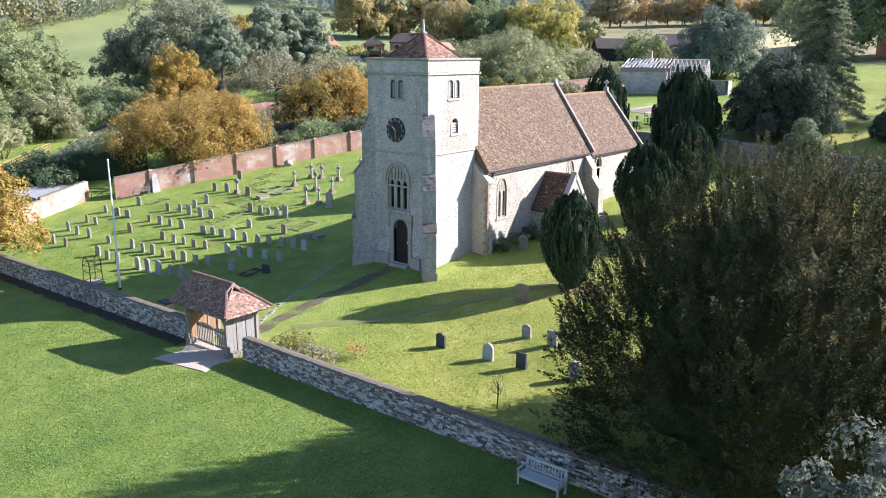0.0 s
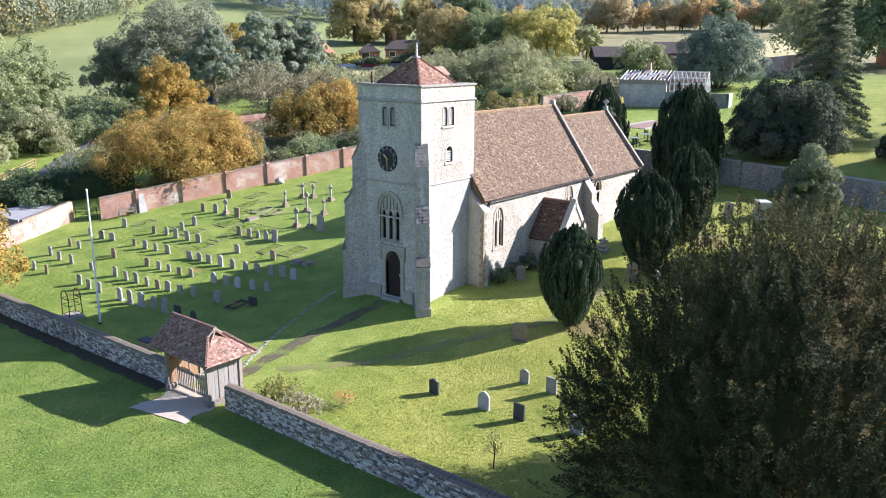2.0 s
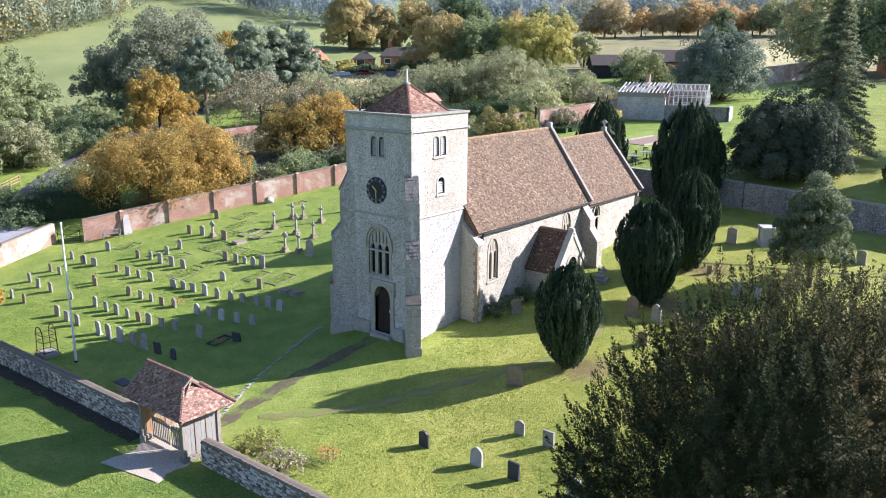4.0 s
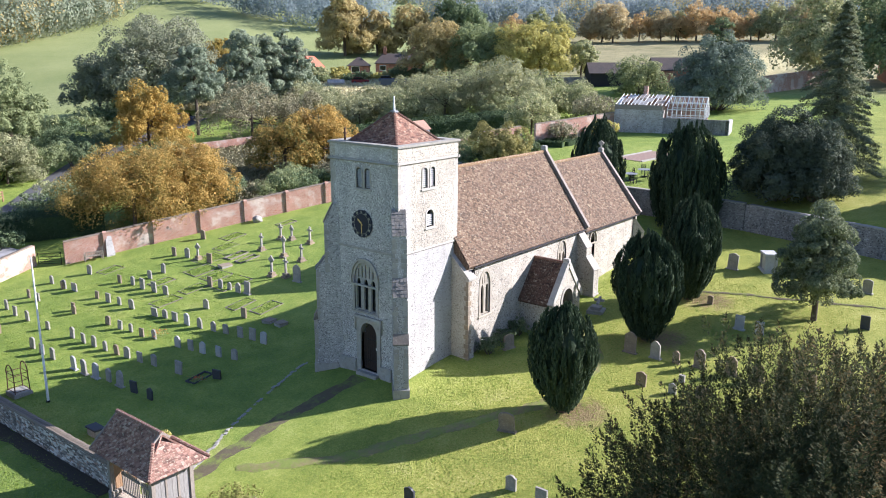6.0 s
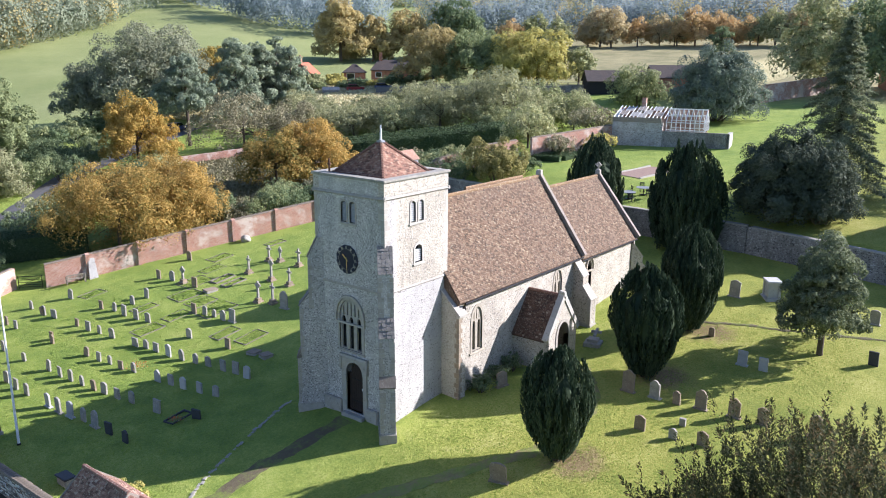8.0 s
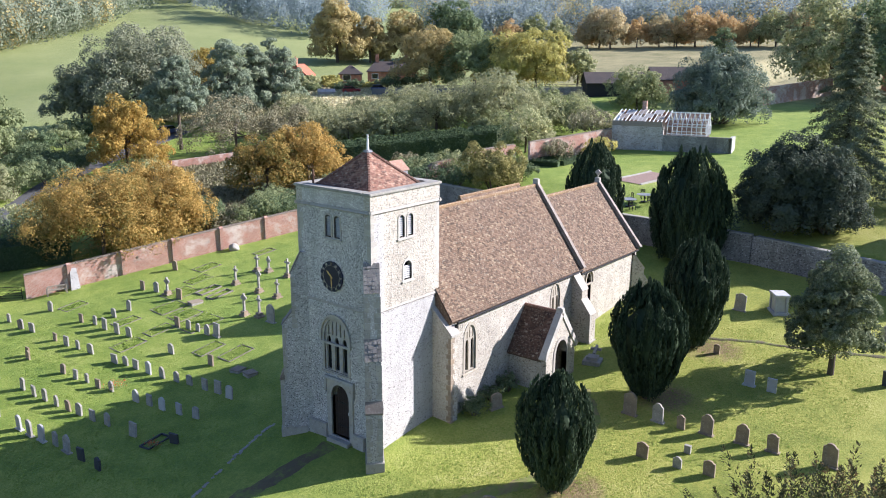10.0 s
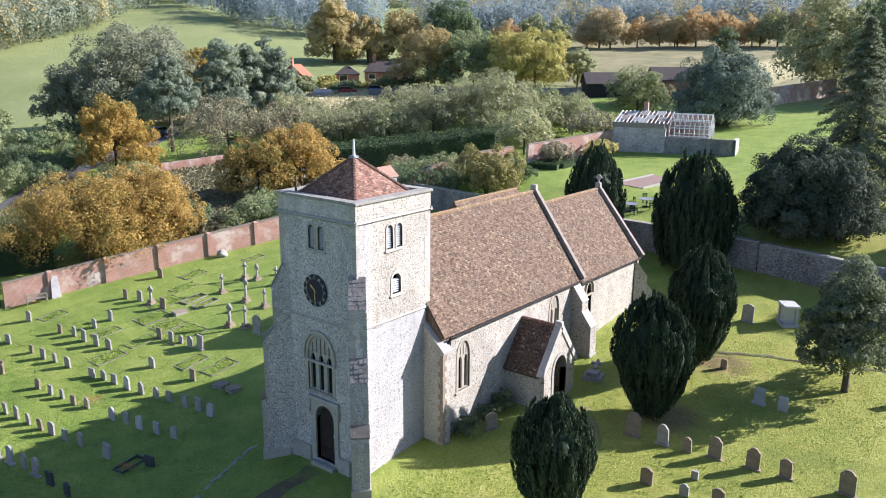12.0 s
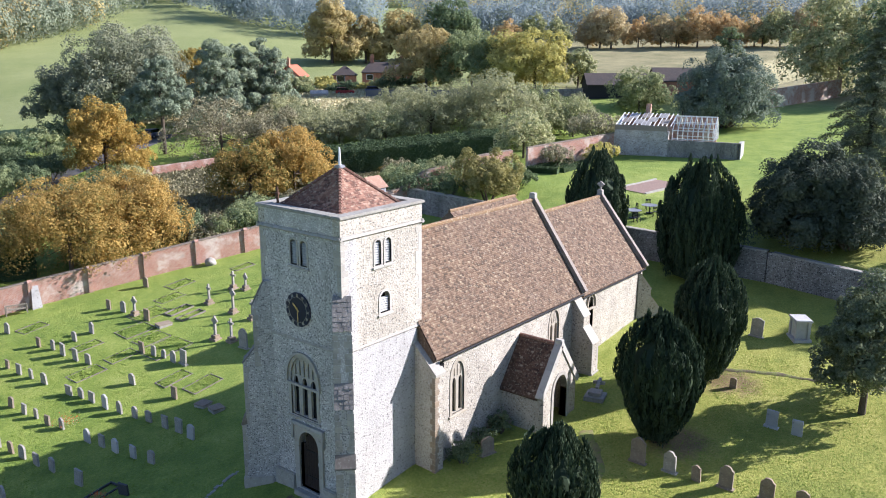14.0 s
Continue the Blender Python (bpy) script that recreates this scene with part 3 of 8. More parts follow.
def leafy(name, centres, ways, size, material, parent, seed=0, slim=0.55, loose=0.42):
    """Many small leaf sprays: each a folded pair of triangles at its place, facing its way with some scatter."""
    rng = np.random.default_rng(seed)
    n = len(centres)
    w = ways + rng.normal(0, loose, (n, 3))
    w /= np.linalg.norm(w, axis=1)[:, None] + 1e-9
    a = np.cross(w, rng.normal(0, 1, (n, 3)))
    a /= np.linalg.norm(a, axis=1)[:, None] + 1e-9
    b = np.cross(w, a)
    s = size * rng.uniform(0.6, 1.35, (n, 1))
    p = np.stack([centres - a * s * 0.5, centres - b * s * slim * 0.5 - w * s * 0.12, centres + a * s * 0.5, centres + b * s * slim * 0.5 - w * s * 0.12], 1)
    return bulk(name, p, np.arange(4 * n).reshape(n, 4), material, parent)


def blades(name, centres, along, ways, size, material, parent, seed=0, slim=0.3):
    """Narrow pointed leaf tufts: each lies along its own line and faces its own way."""
    rng = np.random.default_rng(seed)
    n = len(centres)
    a = along / (np.linalg.norm(along, axis=1)[:, None] + 1e-9)
    b = np.cross(ways, a)
    b /= np.linalg.norm(b, axis=1)[:, None] + 1e-9
    s = size * rng.uniform(0.6, 1.4, (n, 1))
    p = np.stack([centres - a * s * 0.5, centres - b * s * slim * 0.5 - a * s * 0.1, centres + a * s * 0.5, centres + b * s * slim * 0.5 - a * s * 0.1], 1)
    return bulk(name, p, np.arange(4 * n).reshape(n, 4), material, parent)


def sphere_ways(rng, n):
    w = rng.normal(0, 1, (n, 3))
    return w / np.linalg.norm(w, axis=1)[:, None]


def crown_points(rng, blobs, n, clumps=26, low=-0.35, inner=0.0):
    """Places on a crown made of round boughs, each covered in lumps, with gaps between them; inner: the share of broad leaves in the shade inside."""
    C, W, S = [], [], []
    area = np.array([b[3] * b[4] + b[4] * b[5] + b[3] * b[5] for b in blobs])
    for b, k in zip(blobs, (n * area / area.sum()).astype(int)):
        c, r = np.array(b[:3]), np.array(b[3:6])
        d = sphere_ways(rng, clumps * 3)
        d = d[d[:, 2] > low][:clumps]
        lump_c = c + d * r * rng.uniform(0.62, 0.95, (len(d), 1))
        lump_r = r.mean() * rng.uniform(0.24, 0.46, len(d))
        pick = rng.integers(0, len(d), k)
        w = sphere_ways(rng, k) + d[pick] * 0.7 + np.array([0, 0, 0.3])
        w /= np.linalg.norm(w, axis=1)[:, None]
        C.append(lump_c[pick] + w * lump_r[pick][:, None] * (1 - 0.45 * rng.random((k, 1)) ** 2))
        W.append(w)
        S.append(np.ones((k, 1)))
        k = int(k * inner)
        w = sphere_ways(rng, k)
        C.append(c + w * r * rng.uniform(0.15, 0.62, (k, 1)))
        W.append(w)
        S.append(np.full((k, 1), 2.1))
    return np.concatenate(C), np.concatenate(W), np.concatenate(S)


def limbs(bm, rng, foot, head, r, blobs, count):
    tube(bm, foot, head, r, r * 0.6, 9)
    for i in range(count):
        b = blobs[i % len(blobs)]
        start = Vector(foot).lerp(Vector(head), rng.uniform(0.55, 1.0))
        end = Vector(b[:3]) + Vector(rng.normal(0, 0.4, 3) * np.array(b[3:6]))
        mid = start.lerp(end, 0.5) + Vector(rng.normal(0, 0.05 * (end - start).length, 3))
        tube(bm, start, mid, r * 0.4, r * 0.25, 6)
        tube(bm, mid, end, r * 0.25, r * 0.06, 5)


def hull(bm, c, r, seed, rough=0.12, cut=-9.0, fine=4):
    """A lumpy closed body inside a dense crown."""
    v = bmesh.ops.create_icosphere(bm, subdivisions=fine, radius=1.0)["verts"]
    for p in v:
        k = 1 + rough * noise.noise(p.co * 3.0 + Vector((seed, 0, 0)))
        p.co = Vector((c[0] + p.co.x * r[0] * k, c[1] + p.co.y * r[1] * k, max(cut, c[2] + p.co.z * r[2] * k)))


def tree(name, x, y, height, spread, material, leaves=9000, leaf=0.3, seed=1, stem=0.25, boughs=9, label="", category="tree", group="", clumps=22, turn=0.0, narrow=1.0, sink=0.15):
    """A broad tree: tapered trunk, limbs and a crown of boughs covered in leaves."""
    rng = np.random.default_rng(seed)
    ob = thing(name, x, y, ground(x, y) - 0.05, turn, label, category, group)
    z0 = height * stem
    blobs = [(0, 0, z0 + (height - z0) * 0.55, spread * 0.36, spread * 0.36, (height - z0) * 0.44)]
    for i in range(boughs):
        a = i * 2.4 + rng.uniform(-0.4, 0.4)
        q = rng.uniform(0.24, 0.36) * spread
        t = (i + 0.5) / boughs
        h = z0 + (height - z0) * (0.06 + 0.74 * t)
        rr = spread * 0.26 * (1.15 - 0.5 * t)
        q *= 1.2 - 0.6 * max(0, t - 0.4) * narrow
        blobs.append((q * math.cos(a), q * math.sin(a), h, rr, rr, rr * rng.uniform(0.75, 1.0)))
    bm = bmesh.new()
    limbs(bm, rng, (0, 0, -sink), (rng.uniform(-0.2, 0.2), rng.uniform(-0.2, 0.2), z0 + (height - z0) * 0.5), max(0.12, height * 0.026) if height > 3 else 0.035, blobs, 14)
    part("trunk", bm, "bark", ob)
    C, W, S = crown_points(rng, blobs, leaves, clumps, -0.6, 0.14 if material != "twig" else 0.0)
    leafy("crown", C, W, leaf * S, material, ob, seed)
    return ob

# ---- ground ----
def ease(a, b, v):
    t = min(1.0, max(0.0, (v - a) / (b - a)))
    return t * t * (3 - 2 * t)


def east_wall_x(y):
    return 38.8 + 0.15 * min(0.0, y + 6) + 0.05 * max(0.0, y - 8)


def ground(x, y):
    """The lie of the land: a churchyard that rises eastwards, terraced gardens behind its wall, then the valley's sides."""
    s = x + 13
    s = min((s + math.sqrt(s * s + 16)) / 2, 55.0)
    v = max(-30.0, min(44.0, y))
    z = -1.31 + 0.0966 * s - 0.0175 * v - 0.00011 * v * v + 0.00071 * s * v
    z += 0.5 * math.exp(-((x - 2.5) ** 2 + (y - 2.5) ** 2) / 30) - 0.5 * math.exp(-((x - 1) ** 2 + (y - 17) ** 2) / 70) - 0.35 * math.exp(-((x + 7) ** 2 + (y + 8) ** 2) / 30)
    d = x - east_wall_x(y)
    far = 5.6 + 0.8 * ease(0, 10, d) + 0.06 * d
    north = 0.3 + 0.085 * x + 0.02 * (y - 42) + 1.2 * ease(45, 80, x)
    z += (north - z) * max(ease(42, 52, y) * ease(-25, 0, x), ease(30, 46, y) * ease(38, 43, x))
    z += (far - z) * ease(0.3, 0.9, d) * (1 - ease(30, 46, y))
    r = math.hypot(x, y)
    left = ease(35, 58, math.degrees(math.atan2(y, x)))
    return z + 16 * left * ease(150, 340, r) + 45 * ease(300, 700, r) + 30 * ease(600, 1500, r)


def spaced(lo, hi, fine_lo, fine_hi, step):
    """Grid lines: close together between fine_lo and fine_hi, ever wider outside."""
    out, v, s = [], fine_lo, step
    while v > lo:
        out.append(v)
        s *= 1.12
        v -= s
    out = [lo] + out[::-1]
    v = fine_lo + step
    while v < fine_hi:
        out.append(v)
        v += step
    s = step
    while v < hi:
        out.append(v)
        s *= 1.12
        v += s
    return out + [hi]


gx, gy = spaced(-900, 2400, -34, 60, 0.55), spaced(-1500, 2400, -34, 48, 0.55)
gv = [(x, y, ground(x, y) + 0.02 * noise.noise((x * 0.7, y * 0.7, 0))) for y in gy for x in gx]
nx = len(gx)
gq = [(j * nx + i, j * nx + i + 1, (j + 1) * nx + i + 1, (j + 1) * nx + i) for j in range(len(gy) - 1) for i in range(nx - 1)]
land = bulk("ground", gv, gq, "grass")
land.data.polygons.foreach_set("use_smooth", [True] * len(land.data.polygons))
tagged(land, "mown green grass with worn and clovery patches", "grass", kind="structure")


def strip(name, centre, width, material, label, lift=0.03, ragged=0.12, step=0.4, kind="structure", category="path"):
    """A path laid on the ground along a line of a few points, with uneven edges."""
    pts = [Vector(p) for p in centre]
    line = []
    for i in range(len(pts) - 1):
        a, b = pts[max(0, i - 1)], pts[i]
        c, d = pts[i + 1], pts[min(len(pts) - 1, i + 2)]
        k = max(2, int((c - b).length / step))
        for j in range(k):
            t = j / k
            line.append(0.5 * ((2 * b) + (c - a) * t + (2 * a - 5 * b + 4 * c - d) * t * t + (3 * b - a - 3 * c + d) * t ** 3))
    line.append(pts[-1])
    across = max(4, int(width / 0.35))
    vs, fs = [], []
    for i, p in enumerate(line):
        w = (line[min(i + 1, len(line) - 1)] - line[max(i - 1, 0)]).normalized()
        n = Vector((-w.y, w.x))
        wob = [width / 2 + ragged * noise.noise((p.x * 1.3, p.y * 1.3, 5.0 + s * 9)) for s in (0, 1)]
        for k in range(across + 1):
            t = k / across
            q = p + n * (-wob[0] * (1 - t) + wob[1] * t)
            edge = min(t, 1 - t) * 2
            vs.append((q.x, q.y, ground(q.x, q.y) + lift * min(1, 0.2 + edge * 4)))
    for i in range(len(line) - 1):
        for k in range(across):
            a = i * (across + 1) + k
            fs.append((a, a + 1, a + across + 2, a + across + 1))
    ob = bulk(name, vs, fs, material)
    return tagged(ob, label, category, kind=kind)


strip("path_church", [(-0.6, 2.6), (-5.2, 3.2), (-9.2, 3.0), (-12.3, 2.6), (-14.8, 2.4)], 0.95, "path", "damp dark earth path from the tower door to the gate", 0.025, 0.35)
strip("path_porch", [(-10.4, 1.4), (-7.0, -1.9), (-3.5, -3.9), (0.4, -6.2), (4.2, -8.0), (9, -7.6), (12.4, -5.2)], 0.8, "earth", "worn earth track through the grass towards the porch", 0.03, 0.3)
strip("apron", [(-14.3, 2.4), (-16.2, 2.1), (-17.4, 1.9)], 3.6, "gravel", "pale trodden gravel apron before the gate", 0.035, 0.7)
strip("lane", [(-60, 22), (-20, 43), (4, 61), (16, 73), (30, 86), (56, 100)], 4.5, "asphalt", "grey tarmac lane behind the churchyard wall", 0.06, 0.1, 1.2, category="road")

# shaded lip of a low bank, painted as a dark soil-coloured strip
strip("bank_lip_shade", [(22.8, -5.4), (23.0, -8.4), (24.1, -11.4), (24.7, -13.9), (26.4, -19.3), (27.6, -24.0)], 0.3, "path", "dark strip painted for the shaded lip of a low bank across the lawn", 0.05, 0.3, category="earth")
# litter and bare soil along the foot of the wall
strip("bare_soil", [(-15.35, 4.6), (-15.45, 16.0), (-15.4, 28.0), (-15.4, 43.0)], 0.9, "soil", "dark bare soil along the foot of the wall", 0.03, 0.25, category="earth")
# kerb stones along the north edge of the church path
kerb = thing("kerb_row", 0, 0, 0, 0, "broken line of pale kerb stones beside the path", "kerb", kind="structure")
krng = random.Random(4)
for i in range(44):
    t = i / 43
    x, y = -0.5 - 11.5 * t, 7.4 - 2.2 * t - 2.3 * t * t
    if krng.random() < 0.1:
        continue
    ob = boxed("stone", (-0.16, -0.09, -0.1, 0.16, 0.09, 0.01 + krng.uniform(-0.02, 0.02)), "kerb", kerb, "", 0.015)
    ob.matrix_basis = pose(x + krng.uniform(-0.06, 0.06), y + krng.uniform(-0.08, 0.08), ground(x, y) + 0.02, krng.uniform(-4, 4), krng.uniform(-4, 4), 16 + 12 * t + krng.uniform(-9, 9))

# ---- church ----
church = thing("church", 0, 0, 0, 0, "old flint parish church with square tower, tiled nave and chancel", "church")
TW, ZT = 5.2, 13.55


def west(u, v, d):
    return (d, u, v)


def south(y0):
    return lambda u, v, d: (u, y0 + d, v)


def rect(u0, v0, u1, v1):
    return [(u0, v0), (u1, v0), (u1, v1), (u0, v1)]


def arched_window(put, u, w, z0, zs, zt, lights, parent, name="window", louvred=False, hood=True, surround=0.16, material="ashlar", deep=0.28):
    """A stone-framed pointed window: surround, mullions with small arched heads, panes or louvres, hood mould."""
    win = new(name)
    win.parent = parent
    opening = arch(u, w, z0, zs, zt)
    pierced("surround", grow(opening, surround), [opening], 0.34, lambda a, b, d: put(a, b, d - 0.03), material, win)
    n = lights
    lw = w / n
    heads = []
    for i in range(n):
        c = u - w / 2 + lw * (i + 0.5)
        lift = zs + (zt - zs) * (0.1 if n > 1 else 0.9)
        heads.append(arch(c, lw * 0.56, z0 + 0.06, lift - 0.3, lift + 0.04, 4))
    if n > 1:
        for i in range(n * 2 - 1):
            c = u - w / 2 + lw * 0.5 * (i + 1)
            top = zs + (zt - zs) * math.sqrt(max(0.0, 1 - (abs(c - u) / (w / 2)) ** 2)) - 0.12
            low = zs + (zt - zs) * 0.2
            if top - low > 0.2:
                heads.append(arch(c, lw * 0.17, low, (low + top) / 2, top, 3))
        pierced("tracery", grow(opening, 0.01), heads, 0.12, lambda a, b, d: put(a, b, d + 0.05), material, win)
    if louvred:
        for i in range(int((zs - z0) / 0.11) + 1):
            z = z0 + 0.05 + i * 0.11
            bm = bmesh.new()
            prism(bm, [put(u - w / 2 + 0.02, z, 0.04), put(u - w / 2 + 0.02, z + 0.075, 0.16), put(u - w / 2 + 0.02, z + 0.09, 0.15), put(u - w / 2 + 0.02, z + 0.015, 0.03)], Vector(put(u + w / 2 - 0.02, 0, 0)) - Vector(put(u - w / 2 + 0.02, 0, 0)))
            part("slat", bm, "louvre", win)
    pierced("pane", grow(opening, 0.02), [], 0.03, lambda a, b, d: put(a, b, d + deep), "glass", win)
    bm = bmesh.new()
    prism(bm, [put(u - w / 2 - surround - 0.05, z0 - 0.14, -0.08), put(u - w / 2 - surround - 0.05, z0 - 0.14, 0.1), put(u - w / 2 - surround - 0.05, z0 - 0.005, 0.1), put(u - w / 2 - surround - 0.05, z0 - 0.06, -0.08)], Vector(put(u + w / 2 + surround + 0.05, 0, 0)) - Vector(put(u - w / 2 - surround - 0.05, 0, 0)))
    part("sill", bm, material, win)
    if hood:
        o = arch(u, w + 2 * surround, zs - 0.15, zs, zt + surround)
        pierced("hood_mould", grow(o, 0.1), [o], 0.12, lambda a, b, d: put(a, b, d - 0.12), material, win)
    return win


tower = new("tower")
tower.parent = church
BW = [arch(2.28, 0.4, 11.36, 12.3, 12.5), arch(2.92, 0.4, 11.36, 12.3, 12.5)]
WW = arch(2.6, 1.72, 4.15, 5.9, 7.05)
WD = arch(2.34, 1.3, 0.55, 2.75, 3.5)
pierced("wall_west", rect(0, -0.6, TW, ZT), [*BW, WW, WD], 0.9, west, "flint_grey", tower)
BS = [arch(2.24, 0.4, 11.36, 12.28, 12.5), arch(2.9, 0.4, 11.36, 12.28, 12.5)]
LS = arch(2.66, 0.62, 9.1, 9.75, 10.08)
pierced("wall_south", rect(0.9, -0.6, TW, ZT), [*BS, LS], 0.9, south(0.0), "flint_white", tower)
boxed("wall_south", (0.35, -0.05, -0.6, 4.75, 0.02, 7.78), "flint_lime", tower, "whiter limewashed lower stage")
boxed("wall_north", (0.9, TW - 0.9, -0.6, TW, TW, ZT), "flint_grey", tower)
boxed("wall_east", (TW - 0.9, 0.9, -0.6, TW, TW - 0.9, ZT), "flint_grey", tower)
boxed("floor", (0.9, 0.9, 13.0, TW - 0.9, TW - 0.9, 13.2), "lead", tower)
for u in (2.28, 2.92):
    arched_window(west, u, 0.4, 11.36, 12.3, 12.5, 1, tower, "belfry_window", True, False, 0.09)
for u in (2.24, 2.9):
    arched_window(south(0.0), u, 0.4, 11.36, 12.28, 12.5, 1, tower, "belfry_window", True, False, 0.09, "pale_stone")
arched_window(south(0.0), 2.66, 0.62, 9.1, 9.75, 10.08, 1, tower, "tower_window", True, False, 0.1, "pale_stone")
arched_window(west, 2.6, 1.72, 4.15, 5.9, 7.05, 3, tower, "west_window", deep=0.2)


def course(name, z, h, out, material, lean=0.0):
    """A moulded band round the tower."""
    bm = bmesh.new()
    for p, q, n in (((0, 0), (TW, 0), (0, -1)), ((0, TW), (0, 0), (-1, 0)), ((TW, TW), (0, TW), (0, 1)), ((TW, 0), (TW, TW), (1, 0))):
        p, q, n = Vector((*p, 0)), Vector((*q, 0)), Vector((*n, 0))
        w = (q - p).normalized()
        a, b = p - w * out, q + w * out
        prism(bm, [a + Vector((0, 0, z)) + n * (out * 0.25), a + Vector((0, 0, z + h * 0.35)) + n * out, a + Vector((0, 0, z + h)) + n * (out * (1 - lean)), a + Vector((0, 0, z + h)) - n * 0.05, a + Vector((0, 0, z)) - n * 0.05], b - a)
    return part(name, bm, material, tower)


course("string_course", 12.8, 0.17, 0.11, "ashlar", 0.6)
course("string_course", 7.8, 0.14, 0.07, "ashlar", 0.6)
# parapet and coping
for name, dims in (("parapet", (-0.02, -0.02, 13.0, TW + 0.02, 0.42, 13.72)), ("parapet", (-0.02, TW - 0.42, 13.0, TW + 0.02, TW + 0.02, 13.72)), ("parapet", (-0.022, 0.42, 13.0, 0.42, TW - 0.42, 13.72)), ("parapet", (TW - 0.42, 0.42, 13.0, TW + 0.022, TW - 0.42, 13.72))):
    boxed(name, dims, "flint_grey" if dims[0] < 0 and dims[3] < 1 else "flint_white", tower)
for dims in ((-0.12, -0.12, 13.72, TW + 0.12, 0.46, 13.86), (-0.12, TW - 0.46, 13.72, TW + 0.12, TW + 0.12, 13.86), (-0.12, 0.46, 13.72, 0.46, TW - 0.46, 13.86), (TW - 0.46, 0.46, 13.72, TW + 0.12, TW - 0.46, 13.86)):
    boxed("coping", dims, "kerb", tower, "", 0.03)

# pyramid cap
R0, R1, ZA, ZB = 0.42, TW - 0.42, 15.45, 13.42
mid = TW / 2
ap = Vector((mid, mid, ZA))
bm = bmesh.new()
cs = [bm.verts.new((x, y, ZB)) for x, y in ((R0, R0), (R1, R0), (R1, R1), (R0, R1))]
top = bm.verts.new(ap)
for i in range(4):
    bm.faces.new((cs[i], cs[(i + 1) % 4], top))
part("cap", bm, "tile_red", tower)
side = R1 - R0
for i, (foot, along) in enumerate((((R0, R0, ZB), (1, 0, 0)), ((R0, R1, ZB), (0, -1, 0)), ((R1, R0, ZB), (0, 1, 0)), ((R1, R1, ZB), (-1, 0, 0)))):
    f, al = Vector(foot), Vector(along)
    up = (ap - (f + al * side / 2))
    ln = up.length
    tiled("tiles", f, al, up.normalized(), lambda v, ln=ln: ln if v is None else (side / 2 * v / ln, side - side / 2 * v / ln), "tile_red", tower, 0.17, 0.115, 20 + i)
for x, y in ((R0, R0), (R1, R0), (R1, R1), (R0, R1)):
    a = Vector((x, y, ZB + 0.03))
    k = 19
    for j in range(k):
        p, q = a.lerp(ap, j / k), a.lerp(ap, (j + 1.15) / k)
        tubed("hip_tile", p + Vector((0, 0, 0.035)), q + Vector((0, 0, 0.015)), 0.1, 0.075, "tile_red", tower, sides=6)
boxed("cap_block", (mid - 0.2, mid - 0.2, ZA - 0.1, mid + 0.2, mid + 0.2, ZA + 0.06), "lead", tower, "", 0.05)
tubed("finial", (mid, mid, ZA), (mid, mid, ZA + 0.85), 0.075, 0.04, "white_paint", tower, "white painted finial post")
# little gabled hatch on the cap's east slope
hat = Vector((3.75, 2.1, 14.0))
prismed("hatch_roof", [hat + Vector((0, -0.5, 0.35)), hat + Vector((0, 0.1, 0.85)), hat + Vector((0, 0.7, 0.35))], (1.0, 0, 0), "tile_red", tower)
boxed("hatch_wall", (hat.x, hat.y - 0.42, 13.3, hat.x + 0.9, hat.y + 0.62, hat.z + 0.36), "lead", tower)
tubed("vent_pipe", (0.62, 4.6, 13.5), (0.62, 4.6, 14.55), 0.055, 0.055, "rust", tower, "dark iron pipe")
tubed("vent_cowl", (0.62, 4.6, 14.2), (0.62, 4.6, 14.3), 0.1, 0.1, "rust", tower)

